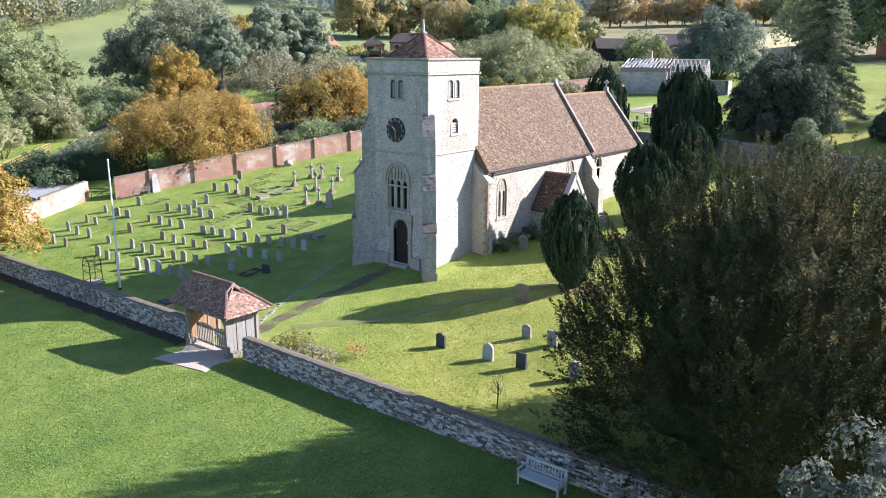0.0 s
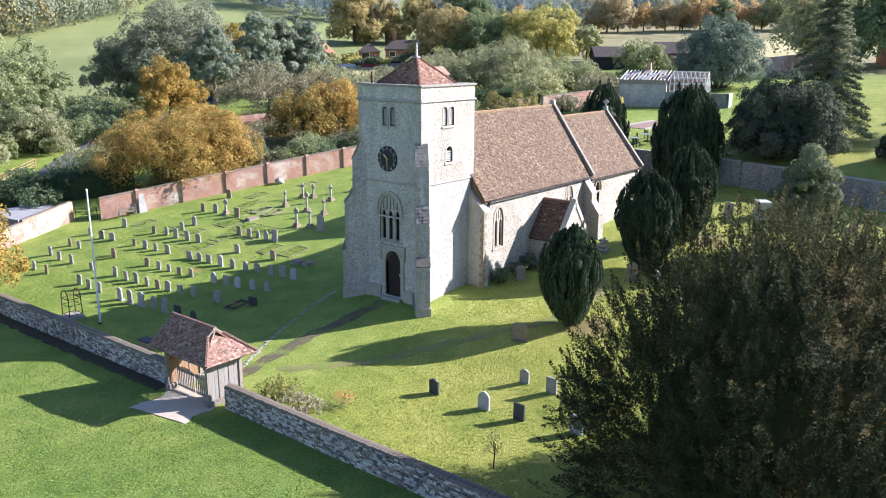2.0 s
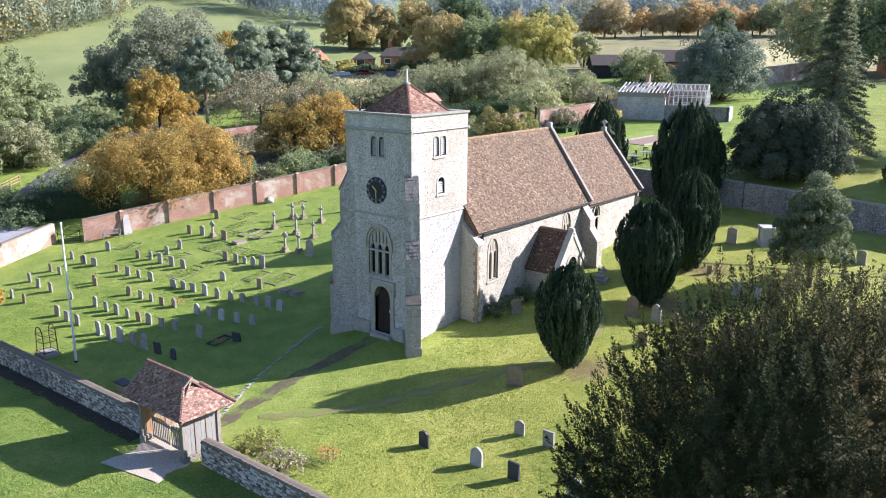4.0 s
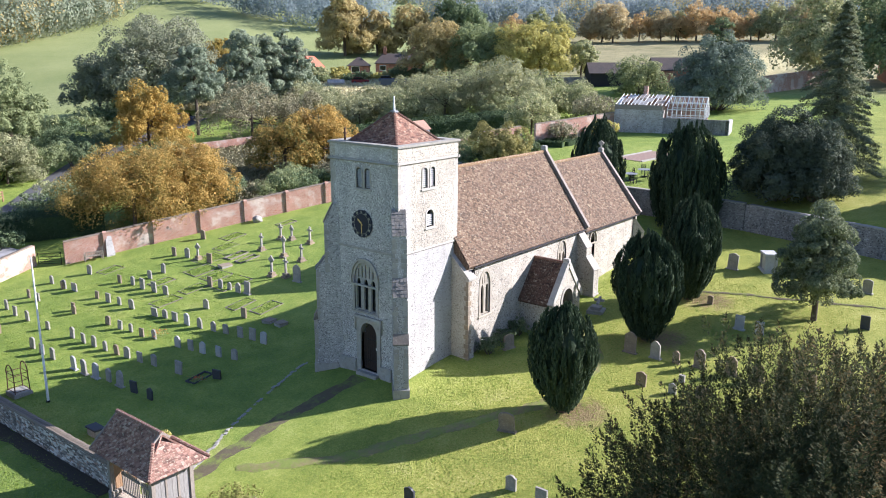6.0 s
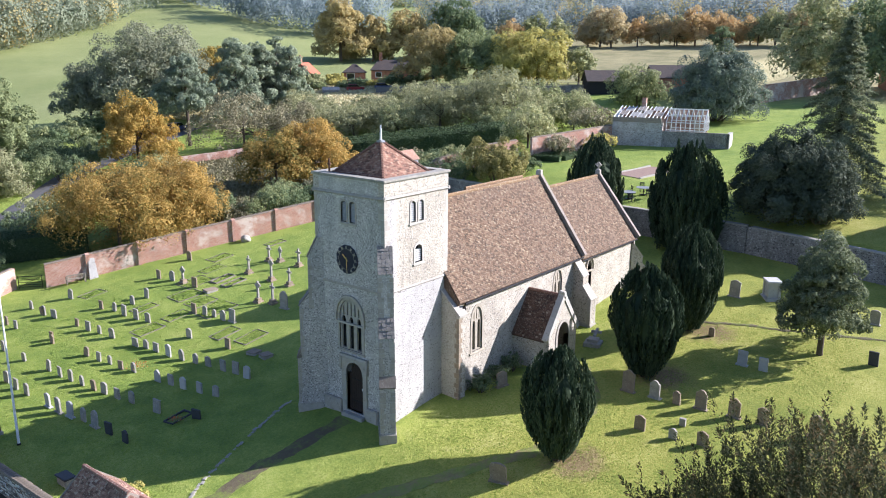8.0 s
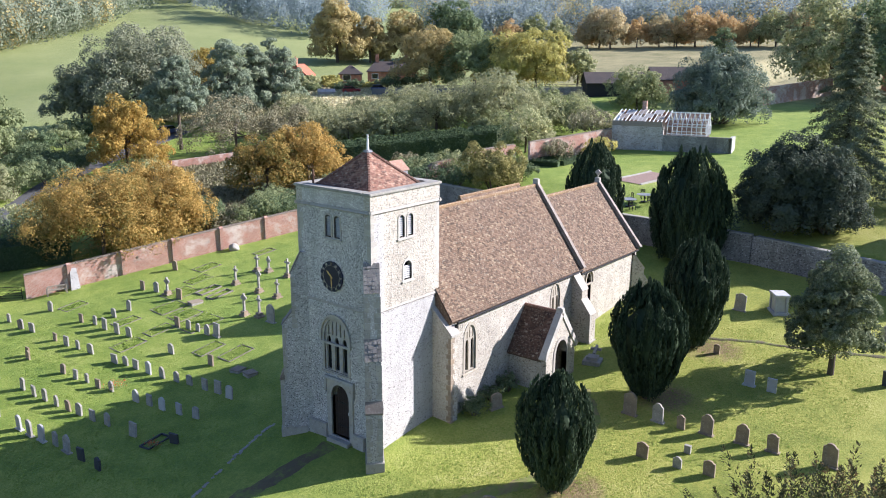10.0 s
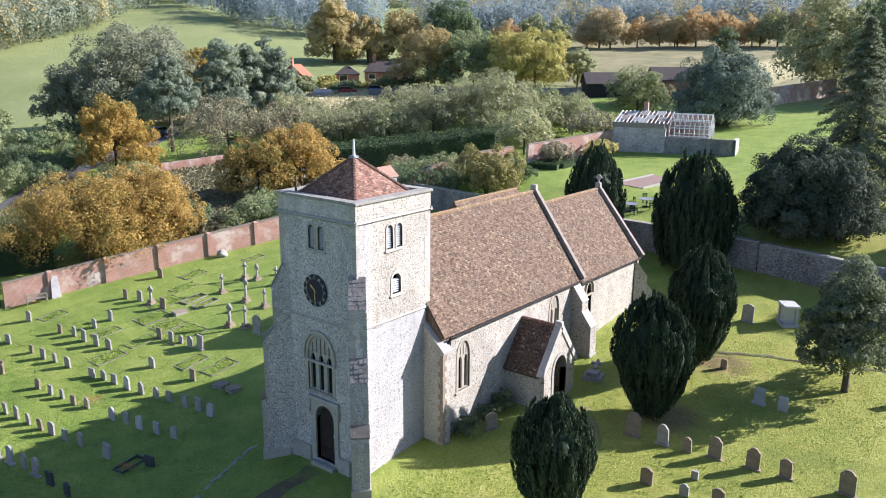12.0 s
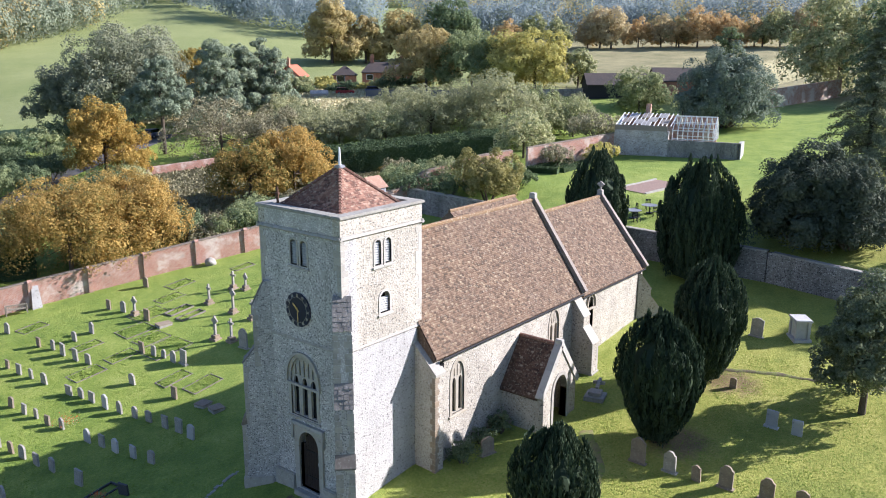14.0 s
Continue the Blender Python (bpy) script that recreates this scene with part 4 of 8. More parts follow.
# diagonal buttresses in stages, with tiled weatherings
def buttress(x, y, turn, zs, r, falls, wide=0.8, material="flint_grey", parent=tower):
    """Three stages of reaches r between the heights zs, each closed by a steep slope of plain tiles; turn: the way it points, in degrees from +x."""
    ob = new("buttress")
    ob.parent = parent
    ob.matrix_basis = pose(x, y, 0, 0, 0, turn)
    w = wide / 2
    rng = random.Random(int(x * 7 + y * 3 + turn))
    for i in range(3):
        nxt, h = (r[i + 1] if i < 2 else 0.05), falls[i]
        wi = w - 0.012 * i
        boxed("stage", (-0.5, -wi, zs[i], r[i], wi, zs[i + 1]), material, ob)
        prismed("slope", [(-0.4, -wi, zs[i + 1]), (r[i] - 0.01, -wi, zs[i + 1]), (nxt, -wi, zs[i + 1] + h), (-0.4, -wi, zs[i + 1] + h)], (0, 2 * wi, 0), material, ob)
        if falls[i] > 0.55:
            rows = max(3, int(math.hypot(h, r[i] - nxt) / 0.2))
            for k in range(rows):
                t0, t1 = k / rows, (k + 1.25) / rows
                u = -wi - 0.03
                while u < wi + 0.02:
                    g = min(rng.uniform(0.17, 0.25), wi + 0.03 - u)
                    d = rng.uniform(0.045, 0.08)
                    p0 = (r[i] + (nxt - r[i]) * t0, zs[i + 1] + h * t0 - 0.02 + rng.uniform(-0.015, 0.015))
                    p1 = (r[i] + (nxt - r[i]) * min(1.0, t1), zs[i + 1] + h * min(1.0, t1))
                    prismed("tile", [(p0[0] + d, u + 0.006, p0[1] - 0.02), (p1[0] + 0.012, u + 0.006, p1[1]), (p1[0] - 0.02, u + 0.006, p1[1]), (p0[0], u + 0.006, p0[1] - 0.03)], (0, g - 0.012, 0), "buttress_tile", ob)
                    u += g
        else:
            prismed("weathering", [(r[i] + 0.05, -wi - 0.04, zs[i + 1] - 0.06), (r[i] + 0.05, -wi - 0.04, zs[i + 1] + 0.02), (nxt + 0.01, -wi - 0.04, zs[i + 1] + h + 0.04), (nxt - 0.04, -wi - 0.04, zs[i + 1])], (0, 2 * wi + 0.08, 0), "weathered", ob)
    z = zs[0] + 0.5
    while z < zs[3] - 0.3:
        i = 0 if z < zs[1] - 0.3 else 1 if z < zs[2] - 0.3 else 2
        h = rng.uniform(0.22, 0.36)
        if z + h < zs[i + 1]:
            for s in (-1, 1):
                d = rng.uniform(0.16, 0.34)
                boxed("quoin", (r[i] - rng.uniform(0.1, 0.3), min(s * (w + 0.012), s * (w - d)), z, r[i] + 0.012, max(s * (w + 0.012), s * (w - d)), z + h - 0.02), "ashlar", ob, "", 0.008)
        z += h
    boxed("plinth", (0.0, -w - 0.07, zs[0] - 0.5, r[0] + 0.07, w + 0.07, zs[0] + 0.42), "ashlar", ob, "", 0.04)
    return ob


buttress(0.1, 0.1, 225, (0.2, 3.25, 5.9, 9.2), (1.55, 1.3, 0.85), (0.5, 0.95, 1.25))
buttress(0.1, TW - 0.1, 135, (0.1, 3.3, 6.4, 9.2), (1.35, 1.15, 0.6), (0.5, 0.7, 1.1), 0.9)
# tall single-stage buttress where tower and nave meet
bt = new("buttress")
bt.parent = tower
prismed("stage", [(4.62, 0.1, -0.3), (4.62, -1.32, -0.3), (4.62, -1.32, 5.75), (4.62, 0.1, 7.1)], (0.62, 0, 0), "flint_white", bt)
prismed("weathering", [(4.56, -1.42, 5.66), (4.56, 0.0, 7.01), (4.56, 0.0, 7.13), (4.56, -1.42, 5.78)], (0.74, 0, 0), "ashlar", bt)
for k in range(17):
    d = 0.3 if k % 2 else 0.18
    boxed("quoin", (4.605, -1.335, 0.5 + k * 0.3, 4.62 + 0.48 - d, -1.32 + d, 0.785 + k * 0.3), "grave_brown", bt, "", 0.006)
boxed("plinth", (-0.16, 0.6, -0.6, 0.1, 1.45, 1.05), "ashlar", tower, "", 0.04)
boxed("plinth", (-0.16, 3.35, -0.6, 0.1, 4.8, 1.05), "ashlar", tower, "", 0.04)
# quoins of the upper stage
qr = random.Random(9)
z = 8.9
while z < 12.7:
    h = qr.uniform(0.24, 0.36)
    a, b = (0.42, 0.24) if qr.random() < 0.5 else (0.24, 0.42)
    boxed("quoin", (-0.012, -0.012, z, a, b, z + h - 0.015), "ashlar", tower, "", 0.006)
    boxed("quoin", (-0.012, TW - b, z, a, TW + 0.012, z + h - 0.015), "ashlar", tower, "", 0.006)
    boxed("quoin", (TW - a, -0.012, z, TW + 0.012, b, z + h - 0.015), "pale_stone", tower, "", 0.006)
    z += h

# west door
door = new("door")
door.parent = tower
frame_o = rect(1.42, 0.35, 3.3, 3.72)
pierced("surround", frame_o, [WD], 0.3, lambda a, b, d: west(a, b, d - 0.1), "ashlar", door)
bm = bmesh.new()
for (u0, v0, u1, v1) in ((1.3, 3.72, 3.42, 3.86), (1.3, 3.0, 1.42, 3.72), (3.3, 3.0, 3.42, 3.72)):
    prism(bm, [west(u0, v0, -0.2), west(u0, v1, -0.16), west(u0, v1, 0.02), west(u0, v0, 0.02)], Vector(west(u1, 0, 0)) - Vector(west(u0, 0, 0)))
part("hood_mould", bm, "ashlar", door)
for i in range(7):
    u0 = 1.74 + i * 0.172
    pierced("board", [p for p in rect(u0 + 0.004, 0.5, u0 + 0.168, 3.42 - 1.1 * (abs(u0 + 0.086 - 2.34) / 0.65) ** 2.2)], [], 0.06, lambda a, b, d: west(a, b, d + 0.14), "door", door)
for z in (1.1, 2.4):
    boxed("hinge", (0.125, 1.76, z, 0.15, 2.75, z + 0.07), "iron", door)
boxed("notice", (0.125, 1.78, 1.85, 0.15, 1.96, 2.0), "white_paint", door, "small white notice on the door")
boxed("step", (-0.4, 1.55, 0.05, 0.0, 3.15, 0.48), "ashlar", tower, "worn stone doorstep", 0.03)

# clock: a dark blue dial with a ring of numeral bars and gilt pointers
clock = thing("tower_clock", 0, 2.72, 9.33, 0, "round dark blue clock dial with gilt numerals and pointers", "clock")
bm = bmesh.new()
dial = [(-0.02, 0.8 * math.cos(k * math.tau / 12 + 0.26), 0.8 * math.sin(k * math.tau / 12 + 0.26)) for k in range(12)]
prism(bm, dial, (-0.06, 0, 0))
part("dial", bm, "clock_blue", clock)
bm = bmesh.new()
for k in range(48):
    a, b = k * math.tau / 48, (k + 1) * math.tau / 48
    ring = [(-0.085, r * math.cos(t), r * math.sin(t)) for r, t in ((0.575, a), (0.585, a), (0.585, b), (0.575, b))]
    prism(bm, ring, (-0.012, 0, 0))
part("ring", bm, "numeral", clock)
for k in range(12):
    a = math.radians(90 - 30 * k)
    for s in ((-0.05, 0, 0.05) if k % 3 else (-0.035, 0.035)):
        c, w = Vector((0, -math.cos(a), math.sin(a))), Vector((0, math.sin(a), math.cos(a)))
        p = [c * 0.61 + w * (s - 0.01), c * 0.61 + w * (s + 0.01), c * 0.74 + w * (s + 0.01), c * 0.74 + w * (s - 0.01)]
        prismed("numeral_bar", [(-0.085, q.y, q.z) for q in p], (-0.015, 0, 0), "numeral", clock)
for name, deg, ln, wd in (("minute_pointer", 178, 0.6, 0.03), ("hour_pointer", 312, 0.42, 0.05)):
    a = math.radians(90 - deg)
    c, w = Vector((0, -math.cos(a), math.sin(a))), Vector((0, math.sin(a), math.cos(a)))
    p = [c * -0.12 + w * wd * 0.5, c * -0.12 - w * wd * 0.5, c * ln * 0.7 - w * wd, c * ln, c * ln * 0.7 + w * wd]
    prismed(name, [(-0.105, q.y, q.z) for q in p], (-0.012, 0, 0), "gold", clock)

# nave and chancel
YS, ZE, YR = -0.95, 6.42, 2.6
NX0, NX1, CX1 = TW, 18.85, 27.6


def roofed(name, x0, x1, ze, zr, ys, parent, material="tile_nave", gable_east=True):
    """A gabled roof between two ends, with courses of tiles, ridge tiles and an east coping."""
    yn = 2 * YR - ys
    over = 0.22
    slope = (zr - ze) / (YR - (ys - over))
    body = new(name)
    body.parent = parent
    prismed("roof_body", [(x0, ys - over + 0.03, ze - 0.06), (x0, YR, zr - 0.06), (x0, yn + over - 0.03, ze - 0.06), (x0, yn, ze - 0.25), (x0, ys, ze - 0.25)], (x1 - x0, 0, 0), material, body)
    up = Vector((0, YR - ys + over, zr - ze))
    ln = up.length
    w = x1 - x0
    uneven = random.Random(int(x0))
    tiled("tiles", (x0, ys - over, ze), (1, 0, 0), up.normalized(), lambda v: ln if v is None else (0, w), material, body, 0.17, 0.11, int(x0) + 3)
    up2 = Vector((0, -(YR - ys + over), zr - ze)).normalized()
    tiled("tiles", (x0, yn + over, ze), (1, 0, 0), up2, lambda v: ln if v is None else (0, w), material, body, 0.26, 0.2, int(x0) + 4)
    k = int(w / 0.4)
    for i in range(k):
        a = x0 + w * i / k
        tubed("ridge_tile", (a, YR, zr - 0.02), (a + w / k + 0.015, YR, zr - 0.02 + uneven.uniform(-0.01, 0.01)), 0.13, 0.125, "tile_ridge", body, "", 7)
    return body


roofed("nave_roof", NX0 - 0.3, NX1, 6.4, 11.68, YS, church)
roofed("chancel_roof", NX1 + 0.25, CX1, 6.12, 10.72, YS + 0.1, church)


def gable_coping(x, ze, zr, ys, parent, thick=0.28, rise=0.2):
    for s in (-1, 1):
        ye = YR + s * (YR - ys + 0.3)
        k = 9
        for i in range(k):
            a, b = i / k, (i + 1) / k
            p = Vector((x, ye + (YR - ye) * a, ze + (zr - ze) * a))
            q = Vector((x, ye + (YR - ye) * b, ze + (zr - ze) * b))
            n = Vector((0, s * (zr - ze), abs(YR - ye))).normalized()
            prismed("coping", [p - n * 0.15, q - n * 0.15, q + n * rise, p + n * rise], (thick, 0, 0), "coping_stone", parent)
    boxed("saddle_stone", (x - 0.03, YR - 0.2, zr - 0.05, x + thick + 0.03, YR + 0.2, zr + 0.38), "ashlar", parent, "", 0.04)


gable_coping(NX1 - 0.08, 6.45, 11.72, YS, church)
gable_coping(CX1 - 0.06, 6.2, 10.78, YS + 0.1, church)
# cross on the chancel gable
gx0 = CX1 + 0.1
cross = new("gable_cross")
cross.parent = church
tubed("shaft", (gx0, YR, 11.1), (gx0, YR, 11.75), 0.07, 0.06, "ashlar", cross)
boxed("arm", (gx0 - 0.06, YR - 0.26, 11.48, gx0 + 0.06, YR + 0.26, 11.6), "ashlar", cross, "", 0.02)
bm = bmesh.new()
for k in range(20):
    a, b = k * math.tau / 20, (k + 1) * math.tau / 20
    prism(bm, [(gx0 - 0.05, YR + r * math.cos(t), 11.54 + r * math.sin(t)) for r, t in ((0.13, a), (0.19, a), (0.19, b), (0.13, b))], (0.1, 0, 0))
part("ring", bm, "ashlar", cross)

N1 = arch(6.85, 0.98, 3.0, 4.75, 5.7)
N2 = arch(16.0, 0.98, 3.6, 5.05, 6.0)
nave = new("nave")
nave.parent = church
pierced("wall_south", rect(NX0 - 0.1, -0.3, NX1, 6.35), [N1, N2], 0.8, south(YS), "flint_white", nave)
boxed("wall_north", (NX0, 2 * YR - YS - 0.8, -0.3, NX1, 2 * YR - YS, 6.35), "flint_grey", nave)
gab = lambda x0, zr, ze, ys: [(x0, ys, -0.3), (x0, ys, ze), (x0, YR, zr), (x0, 2 * YR - ys, ze), (x0, 2 * YR - ys, -0.3)]
prismed("wall_east", gab(NX1 - 0.5, 11.5, 6.3, YS + 0.02), (0.72, 0, 0), "flint_white", nave)
prismed("wall_west", gab(TW - 0.22, 11.4, 6.3, YS + 0.04), (0.4, 0, 0), "flint_white", nave)
arched_window(south(YS), 6.85, 0.98, 3.0, 4.75, 5.7, 2, nave, "nave_window", hood=False, surround=0.17, material="warm_stone", deep=0.2)
arched_window(south(YS), 16.0, 0.98, 3.6, 5.05, 6.0, 2, nave, "nave_window", hood=False, surround=0.17, material="warm_stone", deep=0.2)
chancel = new("chancel")
chancel.parent = church
C1 = arch(20.5, 0.62, 3.7, 5.2, 5.75)
YC = YS + 0.1
pierced("wall_south", rect(NX1 + 0.2, 0.5, CX1, 6.05), [C1], 0.7, south(YC), "flint_white", chancel)
boxed("wall_north", (NX1 + 0.2, 2 * YR - YC - 0.7, 0.5, CX1, 2 * YR - YC, 6.05), "flint_grey", chancel)
prismed("wall_east", gab(CX1 - 0.5, 10.6, 6.0, YC), (0.7, 0, 0), "flint_white", chancel)
arched_window(south(YC), 20.5, 0.62, 3.7, 5.2, 5.75, 1, chancel, "chancel_window", material="warm_stone", deep=0.2)
# vestry north of the chancel: only its roof shows above the nave's ridge
vestry = new("vestry")
vestry.parent = church
prismed("roof_body", [(20.0, 6.6, 6.9), (20.0, 10.0, 9.82), (20.0, 13.4, 6.9)], (8.0, 0, 0), "tile_nave", vestry)
tiled("tiles", (20.0, 6.6, 6.9), (1, 0, 0), Vector((0, 3.4, 2.92)).normalized(), lambda v: 4.48 if v is None else (0, 8.0), "tile_nave", vestry, 0.17, 0.11, 8)
for i in range(20):
    tubed("ridge_tile", (20.0 + i * 0.4, 10.0, 9.84), (20.42 + i * 0.4, 10.0, 9.84), 0.13, 0.125, "tile_ridge", vestry, "", 7)
boxed("wall", (20.2, 6.4, 0.5, 27.8, 13.0, 6.9), "flint_grey", vestry)

# buttresses of the nave's corner and the chancel
def stepped(x, y, turn, z0, za, zb, reach, wide, parent):
    ob = new("buttress")
    ob.parent = parent
    ob.matrix_basis = pose(x, y, 0, 0, 0, turn)
    w = wide / 2
    for r0, r1, lo, hi in ((reach, reach * 0.55, z0 - 0.6, za), (reach * 0.55, 0.02, za, zb)):
        h = (r0 - r1) * 1.35
        prismed("stage", [(-0.2, -w, lo), (r0, -w, lo), (r0, -w, hi - h), (r1, -w, hi), (-0.2, -w, hi)], (0, wide, 0), "flint_white", ob)
        prismed("weathering", [(r0 + 0.05, -w - 0.04, hi - h - 0.04), (r1 - 0.03, -w - 0.04, hi + 0.05), (r1 - 0.05, -w - 0.04, hi - 0.06), (r0 - 0.04, -w - 0.04, hi - h - 0.14)], (0, wide + 0.08, 0), "ashlar", ob)
        z = lo + 0.7
        while z + 0.35 < hi - h:
            for s in (-1, 1):
                boxed("quoin", (r0 - 0.25, min(s * (w + 0.01), s * (w - 0.2)), z, r0 + 0.012, max(s * (w + 0.01), s * (w - 0.2)), z + 0.3), "ashlar", ob, "", 0.008)
            z += 0.34
    boxed("plinth", (0, -w - 0.07, z0 - 0.6, reach + 0.08, w + 0.07, z0 + 0.35), "ashlar", ob, "", 0.03)


stepped(18.4, YS, 270, 1.5, 4.6, 6.3, 1.45, 0.75, church)
stepped(CX1, YC + 0.1, 315, 2.1, 4.2, 5.7, 1.35, 0.75, church)
# gutter, brackets and downpipes
gut = new("gutter")
gut.parent = church
tubed("pipe", (NX0 + 0.1, YS - 0.3, 6.3), (NX1, YS - 0.3, 6.33), 0.055, 0.055, "iron", gut)
tubed("pipe", (NX1 + 0.1, YC - 0.3, 6.03), (CX1, YC - 0.3, 6.06), 0.05, 0.05, "iron", gut)
tubed("downpipe", (NX0 + 0.12, YS - 0.12, 0.7), (NX0 + 0.12, YS - 0.12, 6.0), 0.05, 0.05, "iron", gut)
tubed("downpipe", (NX0 + 0.12, YS - 0.12, 6.0), (NX0 + 0.15, YS - 0.28, 6.3), 0.05, 0.05, "iron", gut)
boxed("hopper", (NX0 + 0.02, YS - 0.24, 5.85, NX0 + 0.24, YS - 0.02, 6.1), "iron", gut)

# porch
porch = new("porch")
porch.parent = church
PX0, PX1, PYF, PZE, PZR = 10.75, 14.05, -3.55, 3.3, 5.55
pc = (PX0 + PX1) / 2
PD = arch(pc, 1.35, 0.6, 2.9, 3.85)
pierced("wall_front", [(PX0, 0.2), (PX1, 0.2), (PX1, PZE), (pc, PZR - 0.05), (PX0, PZE)], [PD], 0.4, south(PYF), "flint_white", porch)
boxed("wall_side", (PX0, PYF + 0.4, 0.2, PX0 + 0.35, YS, PZE), "flint_white", porch)
boxed("wall_side", (PX1 - 0.35, PYF + 0.4, 0.2, PX1, YS, PZE), "flint_white", porch)
pierced("surround", grow(PD, 0.2), [PD], 0.45, lambda a, b, d: (a, PYF + d - 0.04, b), "ashlar", porch)
pierced("door", grow(PD, 0.0), [], 0.08, lambda a, b, d: (a, PYF + d + 1.4, b), "door", porch, "shadowed inner door")
for s in (-1, 1):
    xe = pc + s * ((PX1 - PX0) / 2 + 0.2)
    up = Vector((pc - xe, 0, PZR - PZE + 0.25))
    ln = up.length
    yl = YS - PYF - 0.25
    prismed("roof_body", [(xe, PYF + 0.3, PZE - 0.3), (pc, PYF + 0.3, PZR - 0.05), (pc, PYF + 0.3, PZR - 0.2), (xe - s * 0.05, PYF + 0.3, PZE - 0.4)], (0, yl, 0), "tile_porch", porch)
    tiled("tiles", (xe, PYF + 0.3, PZE - 0.26), (0, 1, 0), up.normalized(), lambda v: ln if v is None else (0, yl), "tile_porch", porch, 0.17, 0.11, 40 + s)
    k = 6
    n = Vector((s * (PZR - PZE + 0.25), 0, abs(pc - xe))).normalized()
    for i in range(k):
        p = Vector((xe, PYF - 0.06, PZE - 0.25)) + up * (i / k)
        q = Vector((xe, PYF - 0.06, PZE - 0.25)) + up * ((i + 1) / k)
        prismed("coping", [p - n * 0.14, q - n * 0.14, q + n * 0.16, p + n * 0.16], (0, 0.4, 0), "pale_stone", porch)
for i in range(6):
    tubed("ridge_tile", (pc, PYF + 0.34 + i * 0.375, PZR - 0.02), (pc, PYF + 0.74 + i * 0.375, PZR - 0.02), 0.12, 0.115, "tile_red", porch, "", 7)
boxed("saddle_stone", (pc - 0.15, PYF - 0.08, PZR - 0.1, pc + 0.15, PYF + 0.36, PZR + 0.28), "pale_stone", porch, "", 0.04)

# ---- churchyard walls ----
def wall_run(name, ax, ay, bx, by, high, thick, material, label, cope="", steps=0, cap=0.1):
    """A wall along a line that follows the ground, in short bays, with a coping of separate pieces."""
    ln = math.hypot(bx - ax, by - ay)
    turn = math.degrees(math.atan2(by - ay, bx - ax))
    ob = thing(name, ax, ay, 0, turn, label, "wall", kind="structure")
    c, s = (bx - ax) / ln, (by - ay) / ln
    n = max(2, int(ln / 1.5))
    rng = random.Random(int(ax * 3 + ay * 5 + bx))
    zs = [ground(ax + c * ln * i / n, ay + s * ln * i / n) for i in range(n + 1)]
    bm = bmesh.new()
    rows = []
    for i in range(n + 1):
        u = ln * i / n
        t = zs[i] + high + rng.uniform(-0.03, 0.03)
        b = rng.uniform(-0.02, 0.02)
        rows.append([bm.verts.new(p) for p in ((u, -thick / 2 - 0.03 + b, zs[i] - 0.6), (u, -thick / 2 + b, t), (u, thick / 2 + b, t), (u, thick / 2 + 0.03 + b, zs[i] - 0.6))])
    for i in range(n):
        for k in range(3):
            bm.faces.new((rows[i][k], rows[i][k + 1], rows[i + 1][k + 1], rows[i + 1][k]))
    bm.faces.new(rows[0])
    bm.faces.new(rows[-1][::-1])
    part("body", bm, material, ob)
    if steps:
        vs, fs = [], []
        ch = high / steps
        for r in range(steps):
            u = rng.uniform(-0.2, 0)
            while u < ln - 0.05:
                w = rng.choice((0.11, 0.22, 0.23, 0.24))
                a, b = max(u, 0.01), min(u + w - 0.014, ln - 0.01)
                if b - a > 0.04:
                    f = a / ln * n
                    j = min(n - 1, int(f))
                    z = zs[j] + (zs[j + 1] - zs[j]) * (f - j) + r * ch + rng.uniform(-0.006, 0.006)
                    for s_, y0 in ((1, thick / 2), (-1, -thick / 2)):
                        d = rng.uniform(0.012, 0.035) + 0.03 * (1 - r / steps)
                        k = len(vs)
                        for y in (y0 - s_ * 0.02, y0 + s_ * d):
                            vs += [(a, y, z), (b, y, z), (b, y, z + ch - 0.014), (a, y, z + ch - 0.014)]
                        fs += [(k + 4, k + 5, k + 6, k + 7), (k, k + 1, k + 5, k + 4), (k + 1, k + 2, k + 6, k + 5), (k + 2, k + 3, k + 7, k + 6), (k + 3, k, k + 4, k + 7)]
                u += w
        tagged(bulk("courses", vs, fs, "wall_brick", ob), kind="stuff")
    if cope:
        w = 0.23 if cope == "brick" else 0.5
        m = int(ln / w)
        shared = []
        for k in range(5):
            bm = bmesh.new()
            box(bm, 0.006, -thick / 2 - 0.04, 0, w - 0.008, thick / 2 + 0.04, cap)
            for v in bm.verts:
                if v.co.z > 0.01:
                    v.co.y *= 0.72 if cope == "brick" else 0.9
                v.co += Vector((rng.uniform(-0.008, 0.008), rng.uniform(-0.015, 0.015), rng.uniform(-0.012, 0.012)))
            me = bpy.data.meshes.new("coping_" + cope)
            bm.to_mesh(me)
            bm.free()
            me.materials.append(M["kerb" if cope == "stone" else "cope_brick"])
            shared.append(me)
        for i in range(m):
            u = i * w
            f = u / ln * n
            j = min(n - 1, int(f))
            z = zs[j] + (zs[j + 1] - zs[j]) * (f - j) + high - 0.015
            p = put_mesh("coping_" + cope, shared[rng.randrange(5)], None, ob)
            p.matrix_basis = pose(u, rng.uniform(-0.012, 0.012), z, rng.uniform(-2, 2), -math.degrees(math.atan2(zs[j + 1] - zs[j], ln / n)), rng.uniform(-2, 2))
    return ob


wall_run("wall_west_north", -14.75, 4.5, -14.75, 44, 1.2, 0.42, "flint_wall", "coursed flint and brick churchyard wall with brick coping", "brick", 14)
wall_run("wall_west_south", -15.1, -45, -14.65, -0.1, 1.12, 0.42, "flint_wall", "coursed flint and brick churchyard wall with brick coping", "brick", 13)
